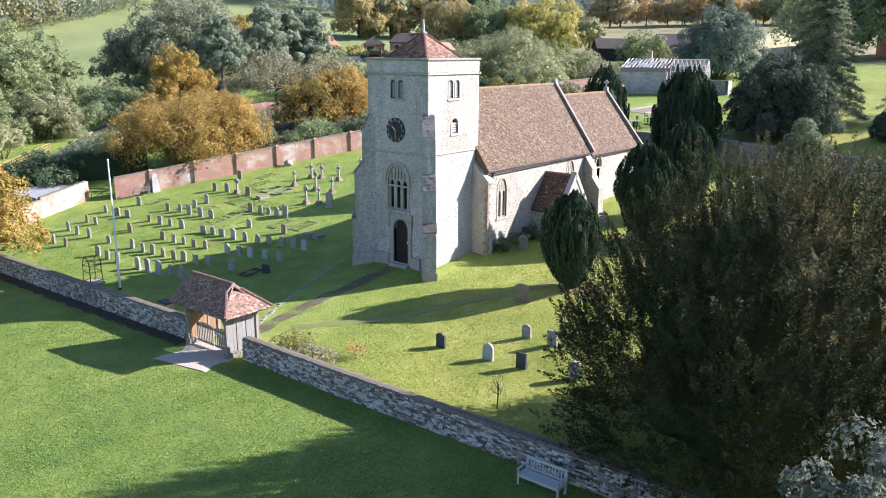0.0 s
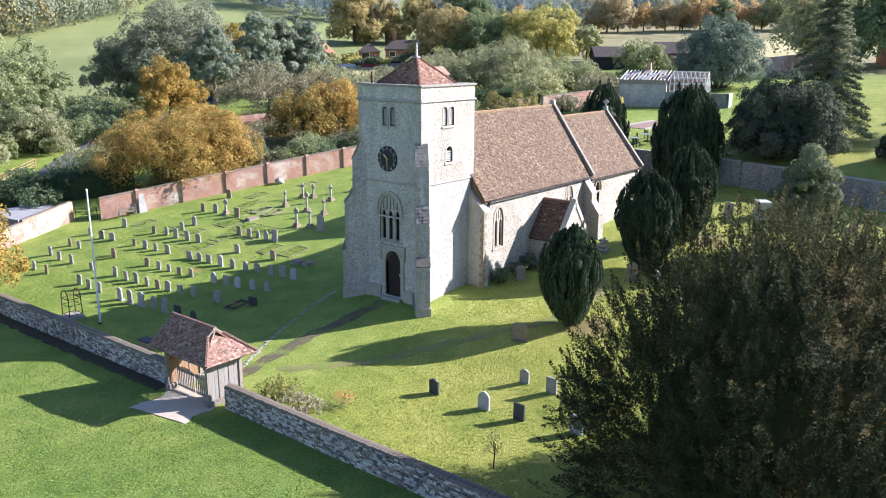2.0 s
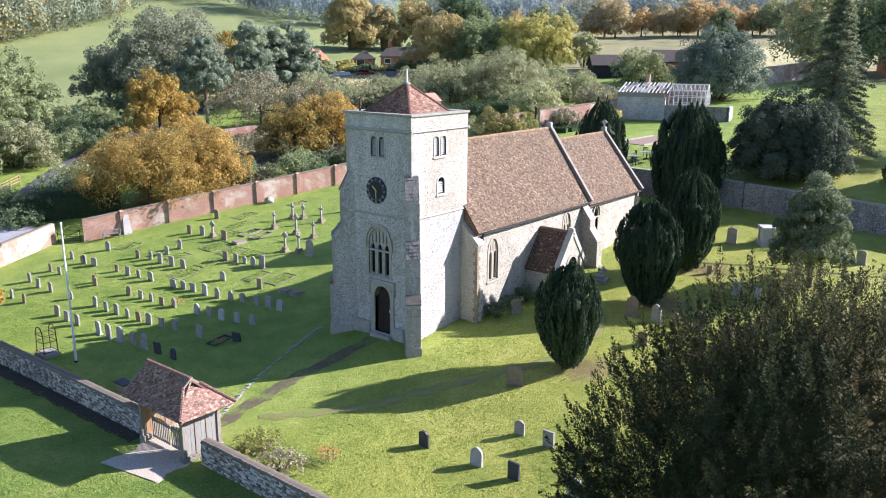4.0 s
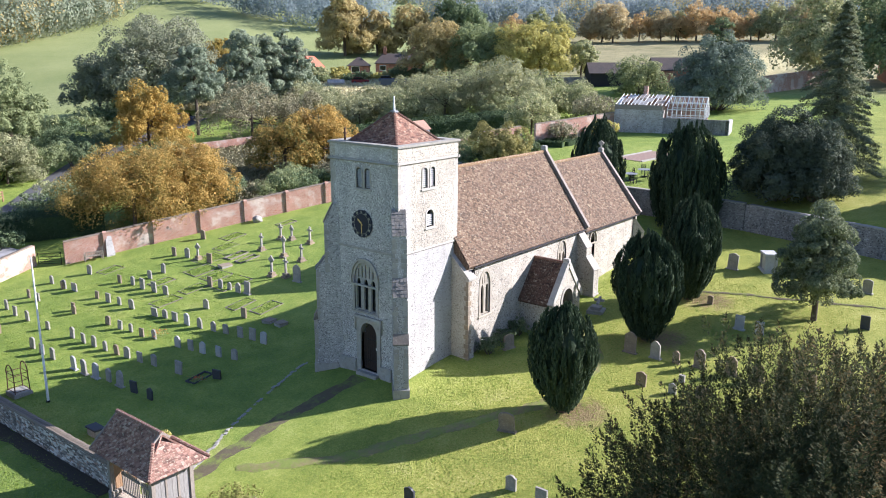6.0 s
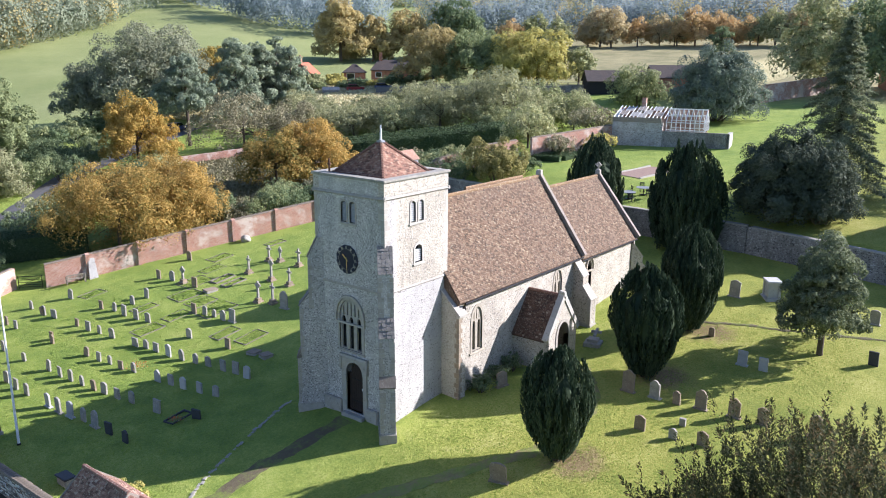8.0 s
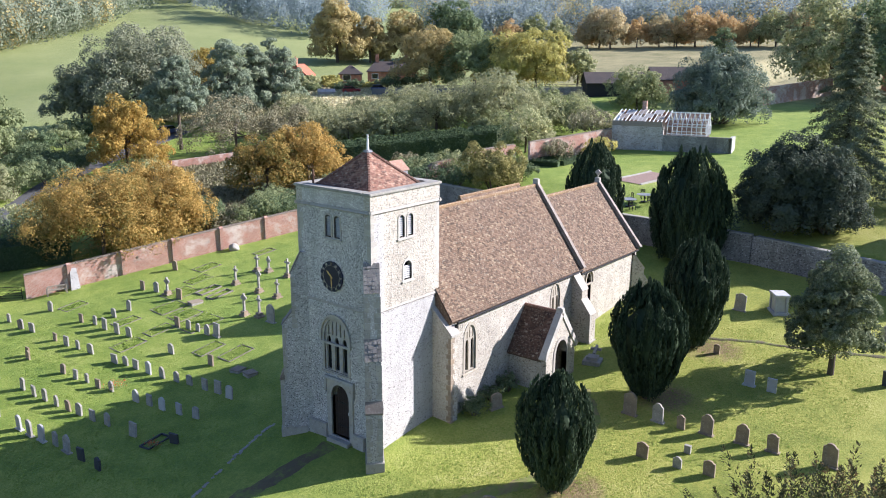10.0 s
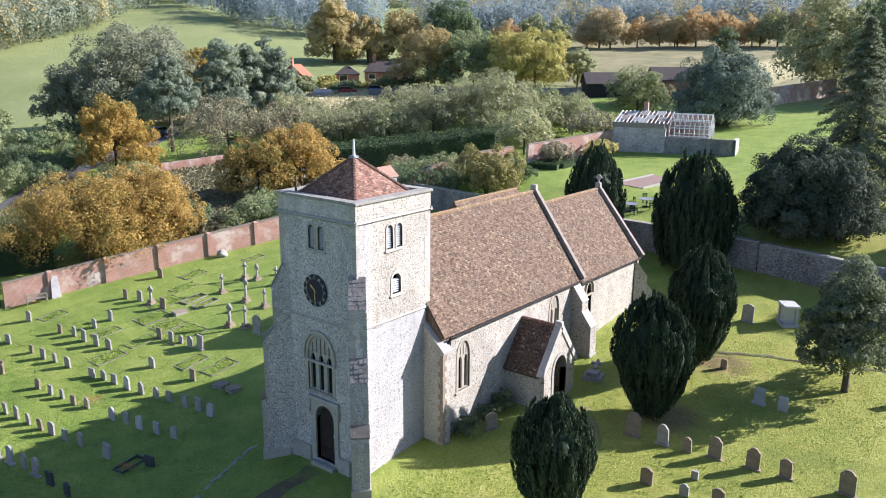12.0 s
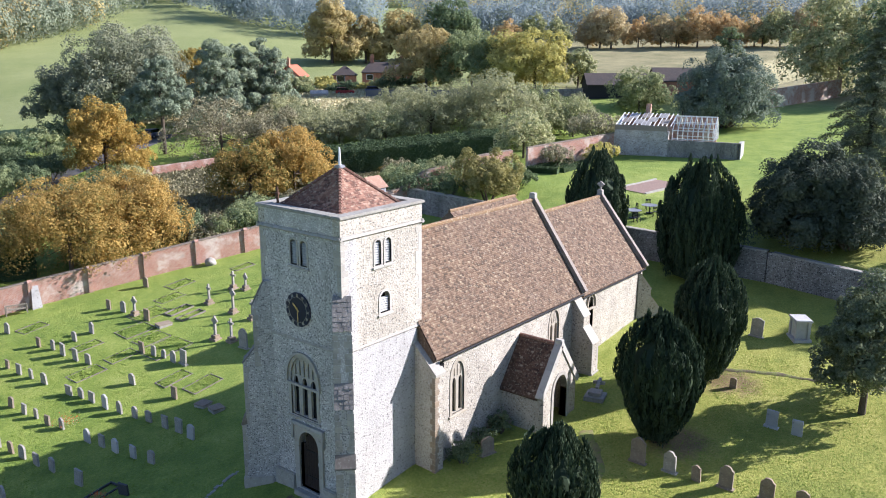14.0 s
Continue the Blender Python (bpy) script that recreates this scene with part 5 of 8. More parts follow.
wall_run("wall_north", 2.0, 42.8, 30.0, 34.0, 2.1, 0.35, "brick", "tall weathered red brick wall, whitened low down", "brick")
wall_run("wall_north_garden", 30.1, 34.0, 53.8, 27.6, 2.4, 0.35, "brick", "old brick garden wall", "brick")
# east walls: the shade of the trees is put into a darker flint
wall_run("wall_east_south", 35.0, -31.0, 38.8, -6.0, 2.3, 0.5, "flint_shaded", "tall flint retaining wall below the garden", "stone")
wall_run("wall_east_middle", 38.8, -5.9, 38.8, 8.0, 2.35, 0.5, "flint_shaded", "tall flint retaining wall below the garden", "stone")
wall_run("wall_east_north", 38.8, 8.1, 39.9, 31.0, 2.3, 0.5, "flint_shaded", "tall flint retaining wall below the garden", "stone")
wall_run("wall_garden_brick", 54.8, 26.2, 69.4, 22.4, 2.6, 0.35, "brick_limed", "limewashed brick kitchen garden wall", "brick")
# field gate in the gap between the walls
fg = thing("field_gate", 0.3, 44.3, ground(0.3, 44.3), -41, "dark metal field gate closed between two brick walls", "gate")
for x in (0.0, 1.95):
    tubed("upright", (x, 0, 0.05), (x, 0, 1.3), 0.03, 0.03, "iron", fg)
for z in (0.25, 0.45, 0.65, 0.9, 1.2):
    tubed("rail", (0, 0, z), (1.95, 0, z), 0.022, 0.022, "iron", fg)
tubed("brace", (0, 0, 0.25), (1.95, 0, 1.2), 0.018, 0.018, "iron", fg)
# brick pilasters of the north wall
for k in range(6):
    t = 0.12 + k * 0.155
    x, y = 2.0 + 28.0 * t, 42.8 - 8.8 * t
    ob = thing("wall_pilaster", x - 0.085, y - 0.27, ground(x, y), -17.4, "narrow dark brick pilaster of the tall wall", "pilaster", "pilasters of the north wall", "structure")
    boxed("shaft", (-0.17, -0.07, -0.4, 0.17, 0.12, 2.12), "pilaster_brick", ob, "", 0.01)
    prismed("cap", [(-0.17, -0.07, 2.12), (-0.17, 0.12, 2.12), (-0.17, 0.12, 2.3)], (0.34, 0, 0), "pilaster_brick", ob)
# white rendered foot of the north wall, and its leaning piers
for x in (5.6,):
    y = 42.8 - 0.314 * (x - 2.0) - 0.25
    ob = thing("wall_pier", x, y, ground(x, y), -17.4, "sloping limewashed buttress against the brick wall", "buttress", "piers of the north wall", "structure")
    prismed("body", [(-0.4, -0.75, -0.3), (0.4, -0.75, -0.3), (0.25, -0.05, 1.75), (-0.25, -0.05, 1.75)], (0, 0.3, 0), "flint_lime" if x < 10 else "brick", ob)
# low building with a flat roof and walls by the corner
wall_run("wall_corner", -14.7, 40.0, -5.3, 43.2, 1.7, 0.35, "brick_limed", "limed brick wall at the churchyard's corner", "brick")
wall_run("wall_shed", -5.3, 43.2, 0.2, 44.8, 1.9, 0.35, "brick_limed", "limed brick shed wall", "brick")
shed = thing("shed", -5.0, 44.4, ground(-5.0, 44.4), 16, "low brick shed with a grey flat roof", "shed")
boxed("wall", (0.0, 0.0, -0.4, 5.6, 4.2, 1.5), "brick", shed)
prismed("roof", [(-0.2, -0.2, 1.5), (-0.2, 4.4, 1.75), (-0.2, 4.4, 1.9), (-0.2, -0.2, 1.65)], (6.0, 0, 0), "slate", shed)

# ---- lychgate ----
lych = thing("lychgate", -14.35, 2.3, ground(-14.4, 2.3), 0, "timber lychgate with a hipped clay tile roof and limewashed panels", "gate")
GZE, GZR = 2.45, 3.72
hw, y0, y1, r0 = 1.5, -2.45, 2.4, -0.95      # half width, south and north ends of the eaves, south end of the ridge
for y in (-1.7, 1.75):
    for x in (-0.95, 0.95):
        boxed("post", (x - 0.1, y - 0.1, 0, x + 0.1, y + 0.1, GZE), "oak", lych, "", 0.01)
    for k in range(6):
        boxed("side_board", (-0.85 + k * 0.285, y - 0.03, 0.3, -0.575 + k * 0.285, y + 0.03 + 0.006 * (k % 2), GZE - 0.05), "oak_pale" if y < 0 else "oak_brown", lych)
    boxed("dwarf_wall", (-1.1, y - 0.15, -0.3, 1.1, y + 0.15, 0.32), "flint_wall", lych, "", 0.02)
    for x in (-0.3, 0.3):
        boxed("stud", (x - 0.05, y - 0.06, 0.32, x + 0.05, y + 0.06, GZE), "oak", lych)
for x in (-0.95, 0.95):
    boxed("plate", (x - 0.1, -2.1, GZE - 0.02, x + 0.1, 2.1, GZE + 0.16), "oak_brown", lych, "", 0.01)
    for s in (-1, 1):
        prismed("brace", [(x - 0.05, s * 1.65, 1.6), (x - 0.05, s * 1.65, 1.8), (x - 0.05, s * 1.0, GZE), (x - 0.05, s * 1.15, GZE)], (0.1, 0, 0), "oak_brown", lych)
for y in (-1.7, 0, 1.75):
    boxed("tie_beam", (-1.05, y - 0.08, GZE + 0.1, 1.05, y + 0.08, GZE + 0.26), "oak_brown", lych)
# roof: gabled to the north, hipped to the south below a small gablet; the eaves kick out a little
ZF = GZE - 0.05
kick = 0.42
gz = ZF + (GZR - ZF) * 0.72
for s in (-1, 1):
    for lo, hi in ((0.0, kick), (kick, 1.0)):
        fall = lambda t: Vector((s * hw * (1 - t), 0, ZF + (GZR - ZF) * (t * 0.88 if t <= kick else 0.88 * kick + (t - kick) * (1 - 0.88 * kick) / (1 - kick))))
        a, b = fall(lo), fall(hi)
        up = b - a
        ln = up.length
        ends = lambda v, lo=lo, hi=hi, ln=ln: ln if v is None else (y0 + (r0 - 0.25 - y0) * min(1.0, (lo + (hi - lo) * v / ln) / 0.72), y1)
        e0, e1 = ends(0.0), ends(ln)
        n = Vector((s * up.z, 0, abs(up.x))).normalized()
        prismed("roof_body", [Vector((a.x, e0[0], a.z)) - n * 0.01, Vector((a.x, e0[1], a.z)) - n * 0.01, Vector((b.x, e1[1], b.z)) - n * 0.01, Vector((b.x, e1[0], b.z)) - n * 0.01], -n * 0.08, "tile_lych", lych)
        tiled("tiles", a, (0, 1, 0), up.normalized(), ends, "tile_lych", lych, 0.17, 0.115, 60 + s + int(lo * 9))
ef, et = Vector((-hw, y0, ZF)), Vector((-hw * 0.3, r0 - 0.25, gz))
eup = Vector((0, et.y - ef.y, et.z - ef.z))
el = eup.length
prismed("hip_body", [ef, ef + Vector((2 * hw, 0, 0)), ef + Vector((hw * 1.3, 0, 0)) + eup, ef + Vector((hw * 0.7, 0, 0)) + eup], Vector((0, 0.06, -0.06)), "tile_lych", lych)
tiled("tiles", ef, (1, 0, 0), eup.normalized(), lambda v: el if v is None else (v / el * hw * 0.7, 2 * hw - v / el * hw * 0.7), "tile_lych", lych, 0.17, 0.115, 66)
prismed("gablet", [(-0.44, r0 - 0.12, gz - 0.05), (0.44, r0 - 0.12, gz - 0.05), (0, r0 - 0.12, GZR - 0.03)], (0, 0.04, 0), "oak", lych)
prismed("north_gable", [(-hw * 0.8, y1 - 0.3, ZF + 0.15), (hw * 0.8, y1 - 0.3, ZF + 0.15), (0, y1 - 0.3, GZR - 0.1)], (0, 0.05, 0), "oak_brown", lych)
for q in (-1, 1):
    prismed("bargeboard", [(q * 0.5, r0 - 0.28, gz - 0.08), (0, r0 - 0.28, GZR - 0.04), (0, r0 - 0.28, GZR + 0.08), (q * 0.56, r0 - 0.28, gz)], (0, 0.08, 0), "oak", lych)
    prismed("bargeboard", [(q * hw, y1, ZF - 0.06), (0, y1, GZR - 0.1), (0, y1, GZR + 0.04), (q * hw, y1, ZF + 0.06)], (0, 0.06, 0), "oak", lych)
    a, b = Vector((q * hw, y0, ZF + 0.02)), Vector((q * 0.45, r0 - 0.25, gz + 0.04))
    for i in range(14):
        tubed("hip_tile", a.lerp(b, i / 14) + Vector((0, 0, 0.03)), a.lerp(b, (i + 1.15) / 14) + Vector((0, 0, 0.015)), 0.09, 0.07, "tile_lych", lych, "", 6)
for i in range(10):
    tubed("ridge_tile", (0, r0 - 0.25 + i * 0.363, GZR), (0, r0 + 0.13 + i * 0.363, GZR), 0.12, 0.115, "tile_lych", lych, "", 7)
for s in (-1, 1):
    leaf_ = new("gate_leaf")
    leaf_.parent = lych
    leaf_.matrix_basis = pose(-0.55, s * 1.55, 0.08, 0, 0, 0)
    for z in (0.1, 0.95):
        boxed("rail", (-0.03, min(0, -s * 1.5), z, 0.03, max(0, -s * 1.5), z + 0.1), "oak", leaf_)
    for i in range(10):
        y = -s * (0.06 + i * 0.152)
        boxed("pale", (-0.02, y - 0.035, 0.05, 0.02, y + 0.035, 1.12 + 0.1 * math.sin(i / 9 * math.pi)), "oak", leaf_)

# ---- flagpole, benches ----
pole = thing("flagpole", -12.1, 17.0, ground(-12.1, 17.0), 0, "tall white painted flagpole standing in the grass", "flagpole")
tubed("mast", (0, 0, -0.2), (0.0, 0, 8.75), 0.075, 0.045, "white_paint", pole, "", 12)
tubed("base", (0, 0, -0.1), (0, 0, 0.1), 0.12, 0.11, "iron", pole)
tubed("truck", (0, 0, 8.72), (0, 0, 8.82), 0.075, 0.05, "white_paint", pole)


def garden_bench(x, y, turn, label, length=1.75, material="bench_wood"):
    ob = thing("bench", x, y, ground(x, y), turn, label, "bench")
    h = length / 2
    for sx in (-h + 0.04, h - 0.04):
        boxed("leg", (sx - 0.035, -0.3, 0, sx + 0.035, -0.23, 0.62), material, ob, "", 0.006)
        prismed("leg", [(sx - 0.035, 0.2, 0), (sx - 0.035, 0.27, 0), (sx - 0.035, 0.38, 0.92), (sx - 0.035, 0.31, 0.92)], (0.07, 0, 0), material, ob)
        boxed("armrest", (sx - 0.045, -0.33, 0.62, sx + 0.045, 0.32, 0.66), material, ob, "", 0.008)
        boxed("side_rail", (sx - 0.02, -0.25, 0.34, sx + 0.02, 0.25, 0.42), material, ob)
    for i in range(5):
        boxed("seat_slat", (-h + 0.02, -0.3 + i * 0.105, 0.42 + 0.005 * abs(i - 2), h - 0.02, -0.3 + i * 0.105 + 0.085, 0.445 + 0.005 * abs(i - 2)), material, ob)
    boxed("front_rail", (-h + 0.06, -0.29, 0.33, h - 0.06, -0.255, 0.42), material, ob)
    prismed("top_rail", [(-h + 0.06, 0.29, 0.83), (-h + 0.06, 0.33, 0.83), (-h + 0.06, 0.345, 0.93), (-h + 0.06, 0.305, 0.93)], (length - 0.12, 0, 0), material, ob)
    boxed("back_rail", (-h + 0.06, 0.24, 0.47, h - 0.06, 0.275, 0.53), material, ob)
    k = int((length - 0.16) / 0.115)
    for i in range(k):
        u = -h + 0.1 + i * (length - 0.2) / (k - 1) - 0.025
        prismed("back_slat", [(u, 0.25, 0.52), (u, 0.27, 0.52), (u, 0.325, 0.84), (u, 0.305, 0.84)], (0.05, 0, 0), material, ob)
    return ob


garden_bench(-16.05, -19.05, -90, "silvered wooden garden bench on the grass before the wall")
garden_bench(3.9, 41.2, 163, "weathered grey wooden bench against the brick wall", 1.6, "oak")

# ---- graves ----
def stone_outline(shape, w, h):
    """The face of a headstone, in x and z."""
    a = w / 2
    if shape == "round":
        top = [(a * math.cos(t), h - a * 0.55 + a * 0.55 * math.sin(t)) for t in [k * math.pi / 8 for k in range(9)]]
    elif shape == "shoulder":
        r = a * 0.62
        top = [(a, h - 0.28), (a * 0.95, h - 0.2), (a * 0.72, h - 0.17)] + [(r * math.cos(t), h - r * 0.75 + r * 0.75 * math.sin(t)) for t in [math.pi / 8 * k for k in range(1, 8)]] + [(-a * 0.72, h - 0.17), (-a * 0.95, h - 0.2), (-a, h - 0.28)]
    elif shape == "gothic":
        top = [(a, h - a * 0.9), (a * 0.82, h - a * 0.5), (a * 0.45, h - a * 0.17), (0, h), (-a * 0.45, h - a * 0.17), (-a * 0.82, h - a * 0.5), (-a, h - a * 0.9)]
    elif shape == "ogee":
        top = [(a, h - 0.12), (a * 0.7, h - 0.1), (a * 0.4, h - 0.02), (0, h), (-a * 0.4, h - 0.02), (-a * 0.7, h - 0.1), (-a, h - 0.12)]
    else:
        top = [(a, h), (-a, h)]
    return [(-a, -0.3), (a, -0.3)] + top


headstones = {}


def headstone(x, y, shape="round", w=0.6, h=0.8, material="grave_grey", turn=0.0, lean=0.0, group="", label=""):
    """A headstone whose face looks west; alike ones share their meshes."""
    rng = random.Random(int(x * 131 + y * 17))
    key = (shape, w, h, material)
    if key not in headstones:
        bm = bmesh.new()
        prism(bm, [(-0.06 if h > 0.5 else -0.09, px, pz) for px, pz in stone_outline(shape, w, h)], (0.11 if h > 0.5 else 0.18, 0, 0))
        bmesh.ops.bevel(bm, geom=[e for e in bm.edges if len(e.link_faces) == 2 and e.calc_face_angle(0) > 1.2 and min(v.co.z for v in e.verts) > -0.2], offset=0.012, segments=1, affect="EDGES")
        bmesh.ops.recalc_face_normals(bm, faces=bm.faces[:])
        me = bpy.data.meshes.new("slab")
        bm.to_mesh(me)
        bm.free()
        me.materials.append(M[material])
        headstones[key] = me
    words = {"grave_grey": "grey weathered limestone", "grave_white": "pale stone", "grave_brown": "brown lichened sandstone", "grave_dark": "dark polished granite"}[material]
    tops = {"round": "rounded", "shoulder": "shouldered", "gothic": "pointed", "ogee": "curved", "square": "square"}[shape]
    ob = thing("headstone", x, y, ground(x, y), turn + rng.uniform(-5, 5), label or f"{words} headstone with a {tops} top, standing in grass", "headstone", group)
    ob.matrix_basis = ob.matrix_basis @ pose(0, 0, 0, rng.uniform(-2.5, 2.5), lean + rng.uniform(-3, 3), 0)
    put_mesh("slab", headstones[key], None, ob)
    if h > 0.9:
        foot = (w, material)
        if foot not in headstones:
            bm = bmesh.new()
            box(bm, -0.14, -w / 2 - 0.08, -0.15, 0.13, w / 2 + 0.08, 0.07)
            me = bpy.data.meshes.new("foot")
            bmesh.ops.recalc_face_normals(bm, faces=bm.faces[:])
            bm.to_mesh(me)
            bm.free()
            me.materials.append(M[material])
            headstones[foot] = me
        put_mesh("foot", headstones[foot], None, ob)
    return ob


def grave_row(name, places, sizes, cycle):
    """Stones of one row; cycle: kinds of stone, taken in turn."""
    for i, (x, y) in enumerate(places):
        shape, material, k = cycle[i % len(cycle)]
        headstone(x, y, shape, round(0.58 * k, 2), round(sizes * k, 2), material, 0, 0, name)


G, Wt, B, D = "grave_grey", "grave_white", "grave_brown", "grave_dark"
PLAIN = [("round", G, 1.0), ("square", G, 0.9), ("round", G, 1.0), ("gothic", G, 0.9), ("round", B, 0.9)]
OLD = [("round", B, 0.9), ("square", G, 0.85), ("round", G, 0.8), ("square", B, 0.8), ("ogee", G, 0.9)]
grave_row("headstones of the front row", [(-8.8, 20.3), (-8.8, 19.0), (-8.7, 17.8), (-8.5, 16.6), (-8.5, 15.3)], 0.92, [("round", Wt, 1.0), ("round", G, 1.1), ("round", Wt, 1.1), ("ogee", G, 0.95), ("gothic", G, 1.15)])
grave_row("dark headstones of the front row", [(-8.5, 13.7), (-8.5, 12.0)], 0.75, [("square", D, 1.0), ("ogee", D, 0.95)])
headstone(-5.4, 13.8, "square", 0.62, 0.85, G, 0, 0, "headstones of the front row")
headstone(-4.6, 10.9, "square", 0.6, 0.62, D, 10, -6, "headstones of the front row", "low dark headstone above a kerbed grave with flowers")
grave_row("headstones of the second row", [(-6.2, 25.6), (-6.2, 24.0), (-6.1, 22.8), (-6.0, 21.5), (-5.9, 20.2), (-5.8, 19.1), (-5.7, 17.7), (-5.5, 16.4)], 0.78, PLAIN)
grave_row("headstones of the second row", [(-2.8, 17.8), (-2.6, 16.6), (-2.5, 15.4), (-2.3, 13.9), (-2.1, 12.5)], 0.8, [("gothic", Wt, 1.05), ("square", G, 0.9), ("ogee", Wt, 1.0), ("square", Wt, 0.9), ("round", G, 0.9)])
grave_row("headstones of the third row", [(-3.5, 25.6), (-3.4, 24.1), (-3.2, 23.0), (-3.2, 21.6), (-2.9, 20.5)], 0.75, OLD)
grave_row("low headstones of the third row", [(-0.6, 24.1), (-0.3, 23.2), (-0.2, 22.1)], 0.58, [("square", G, 1.1), ("ogee", G, 1.1)])
grave_row("headstones of the third row", [(-0.1, 20.7), (0.1, 19.4), (0.3, 18.1), (0.5, 16.9), (0.6, 15.4), (0.7, 14.2), (0.6, 12.9)], 0.8, [("ogee", Wt, 1.1), ("gothic", G, 1.0), ("ogee", G, 0.9), ("round", G, 0.9), ("square", G, 0.95), ("square", G, 1.05), ("round", Wt, 1.05)])
grave_row("headstones of the fourth row", [(-3.8, 30.0), (-1.1, 31.5), (-1.1, 29.8), (-0.9, 28.5), (-0.8, 26.9)], 0.72, [("round", B, 0.9), ("square", B, 0.8), ("square", G, 1.0), ("round", G, 0.9), ("round", G, 1.05)])
grave_row("headstones of the fourth row", [(2.5, 22.0), (3.0, 18.1)], 0.75, [("ogee", G, 1.0), ("square", B, 1.0)])
grave_row("headstones of the fifth row", [(-1.3, 36.4), (-1.2, 34.8), (1.7, 37.9), (1.8, 33.1), (2.1, 31.6), (2.0, 30.0), (2.1, 28.4), (2.3, 27.1), (3.7, 31.6), (5.1, 31.8)], 0.76, [("round", G, 1.0), ("round", G, 0.95), ("ogee", G, 1.1), ("square", B, 0.9), ("round", G, 0.95), ("square", G, 1.15), ("square", G, 1.1)])
grave_row("headstones of the fifth row", [(5.3, 25.4), (5.5, 24.3), (5.7, 23.4), (5.7, 22.3), (5.9, 21.4)], 0.8, [("square", B, 1.0), ("round", G, 0.9), ("ogee", G, 0.75), ("gothic", G, 1.0), ("square", G, 1.25)])
headstone(9.5, 19.6, "gothic", 0.8, 1.45, G, 0, 0, "headstones of the fifth row", "tall pointed grey headstone among the crosses")
grave_row("headstones of the sixth row", [(8.3, 35.0), (8.6, 33.4), (8.6, 30.1), (12.7, 36.8)], 0.8, [("square", B, 1.0), ("ogee", G, 1.1), ("square", B, 1.1), ("round", B, 1.1)])
grave_row("headstones by the west wall", [(-8.7, 26.3), (-8.8, 24.7), (-8.8, 23.2), (-8.7, 33.6), (-8.7, 31.5), (-6.1, 36.2), (-6.4, 34.1), (-6.4, 32.0)], 0.8, PLAIN)
grave_row("headstones by the west wall", [(-3.9, 37.2), (-3.9, 35.6), (-6.4, 28.8), (-3.5, 30.7), (-1.2, 38.8), (-1.4, 36.5), (-1.2, 35.1)], 0.78, OLD)
grave_row("headstones on the south lawn", [(-7.4, -7.2), (-7.4, -10.3), (-7.5, -12.4), (-4.2, -10.5), (-4.5, -12.3), (-7.3, -15.3)], 0.82, [("ogee", D, 1.0), ("gothic", Wt, 1.1), ("square", D, 1.0), ("ogee", G, 0.9), ("square", G, 1.0), ("round", Wt, 1.1)])
headstone(-0.3, -7.6, "round", 0.85, 1.15, B, 12, -10, "headstones on the south lawn", "leaning brown headstone beside the worn track")
grave_row("headstones beyond the yews", [(11.2, -8.7), (11.3, -10.3), (11.3, -11.6), (11.5, -12.9), (11.6, -14.7), (11.7, -16.2), (11.9, -18.8)], 1.05, [("shoulder", B, 1.3), ("shoulder", G, 1.05), ("ogee", B, 0.75), ("shoulder", B, 1.1), ("shoulder", B, 1.08), ("ogee", B, 0.95), ("shoulder", B, 1.2)])
grave_row("headstones beyond the yews", [(7.7, -11.1), (7.8, -12.9), (9.3, -12.8), (8.0, -14.4)], 0.8, [("ogee", B, 1.05), ("ogee", G, 0.75), ("square", G, 0.55), ("ogee", B, 1.0)])
grave_row("headstones on the east lawn", [(18.0, -12.9), (17.9, -14.2), (21.1, -9.8), (28.6, -8.6), (22.2, -19.3), (28.7, -18.0)], 0.95, [("square", Wt, 1.0), ("square", Wt, 0.9), ("round", B, 0.65), ("ogee", G, 1.35), ("square", D, 0.95), ("round", G, 1.1)])
headstone(7.6, -2.3, "round", 0.75, 0.95, B, 70, 0, "headstones on the south lawn", "brown rounded headstone near the nave wall")


def stone_cross(x, y, h, label="", group="stone crosses", ring=False):
    ob = thing("grave_cross", x, y, ground(x, y), random.Random(int(x * 9 + y)).uniform(-8, 8), label or "grey stone cross on a stepped base", "cross", group)
    boxed("step", (-0.32, -0.32, -0.15, 0.32, 0.32, 0.13), "grave_brown", ob, "", 0.02)
    boxed("step", (-0.22, -0.22, 0.13, 0.22, 0.22, 0.36), "grave_brown", ob, "", 0.02)
    prismed("shaft", [(-0.07, -0.1, 0.36), (-0.07, 0.1, 0.36), (-0.07, 0.065, h), (-0.07, -0.065, h)], (0.14, 0, 0), "grave_grey", ob)
    boxed("arm", (-0.065, -0.3, h - 0.42, 0.065, 0.3, h - 0.26), "grave_grey", ob, "", 0.012)
    if ring:
        bm = bmesh.new()
        for k in range(16):
            a, b = k * math.tau / 16, (k + 1) * math.tau / 16
            prism(bm, [(-0.05, r * math.cos(t), h - 0.34 + r * math.sin(t)) for r, t in ((0.17, a), (0.24, a), (0.24, b), (0.17, b))], (0.1, 0, 0))
        part("ring", bm, "grave_grey", ob)
    return ob


for x, y, h, ring in ((9.3, 22.5, 1.75, True), (9.7, 21.2, 1.7, False), (12.9, 22.9, 1.5, False), (8.7, 31.9, 1.5, True), (13.1, 28.5, 1.6, False), (12.9, 25.2, 1.9, True), (16.1, 29.4, 1.5, False), (16.5, 28.3, 1.4, True), (16.5, 25.8, 1.6, False), (20.0, 26.2, 1.5, False)):
    stone_cross(x, y, h, "", "stone crosses", ring)


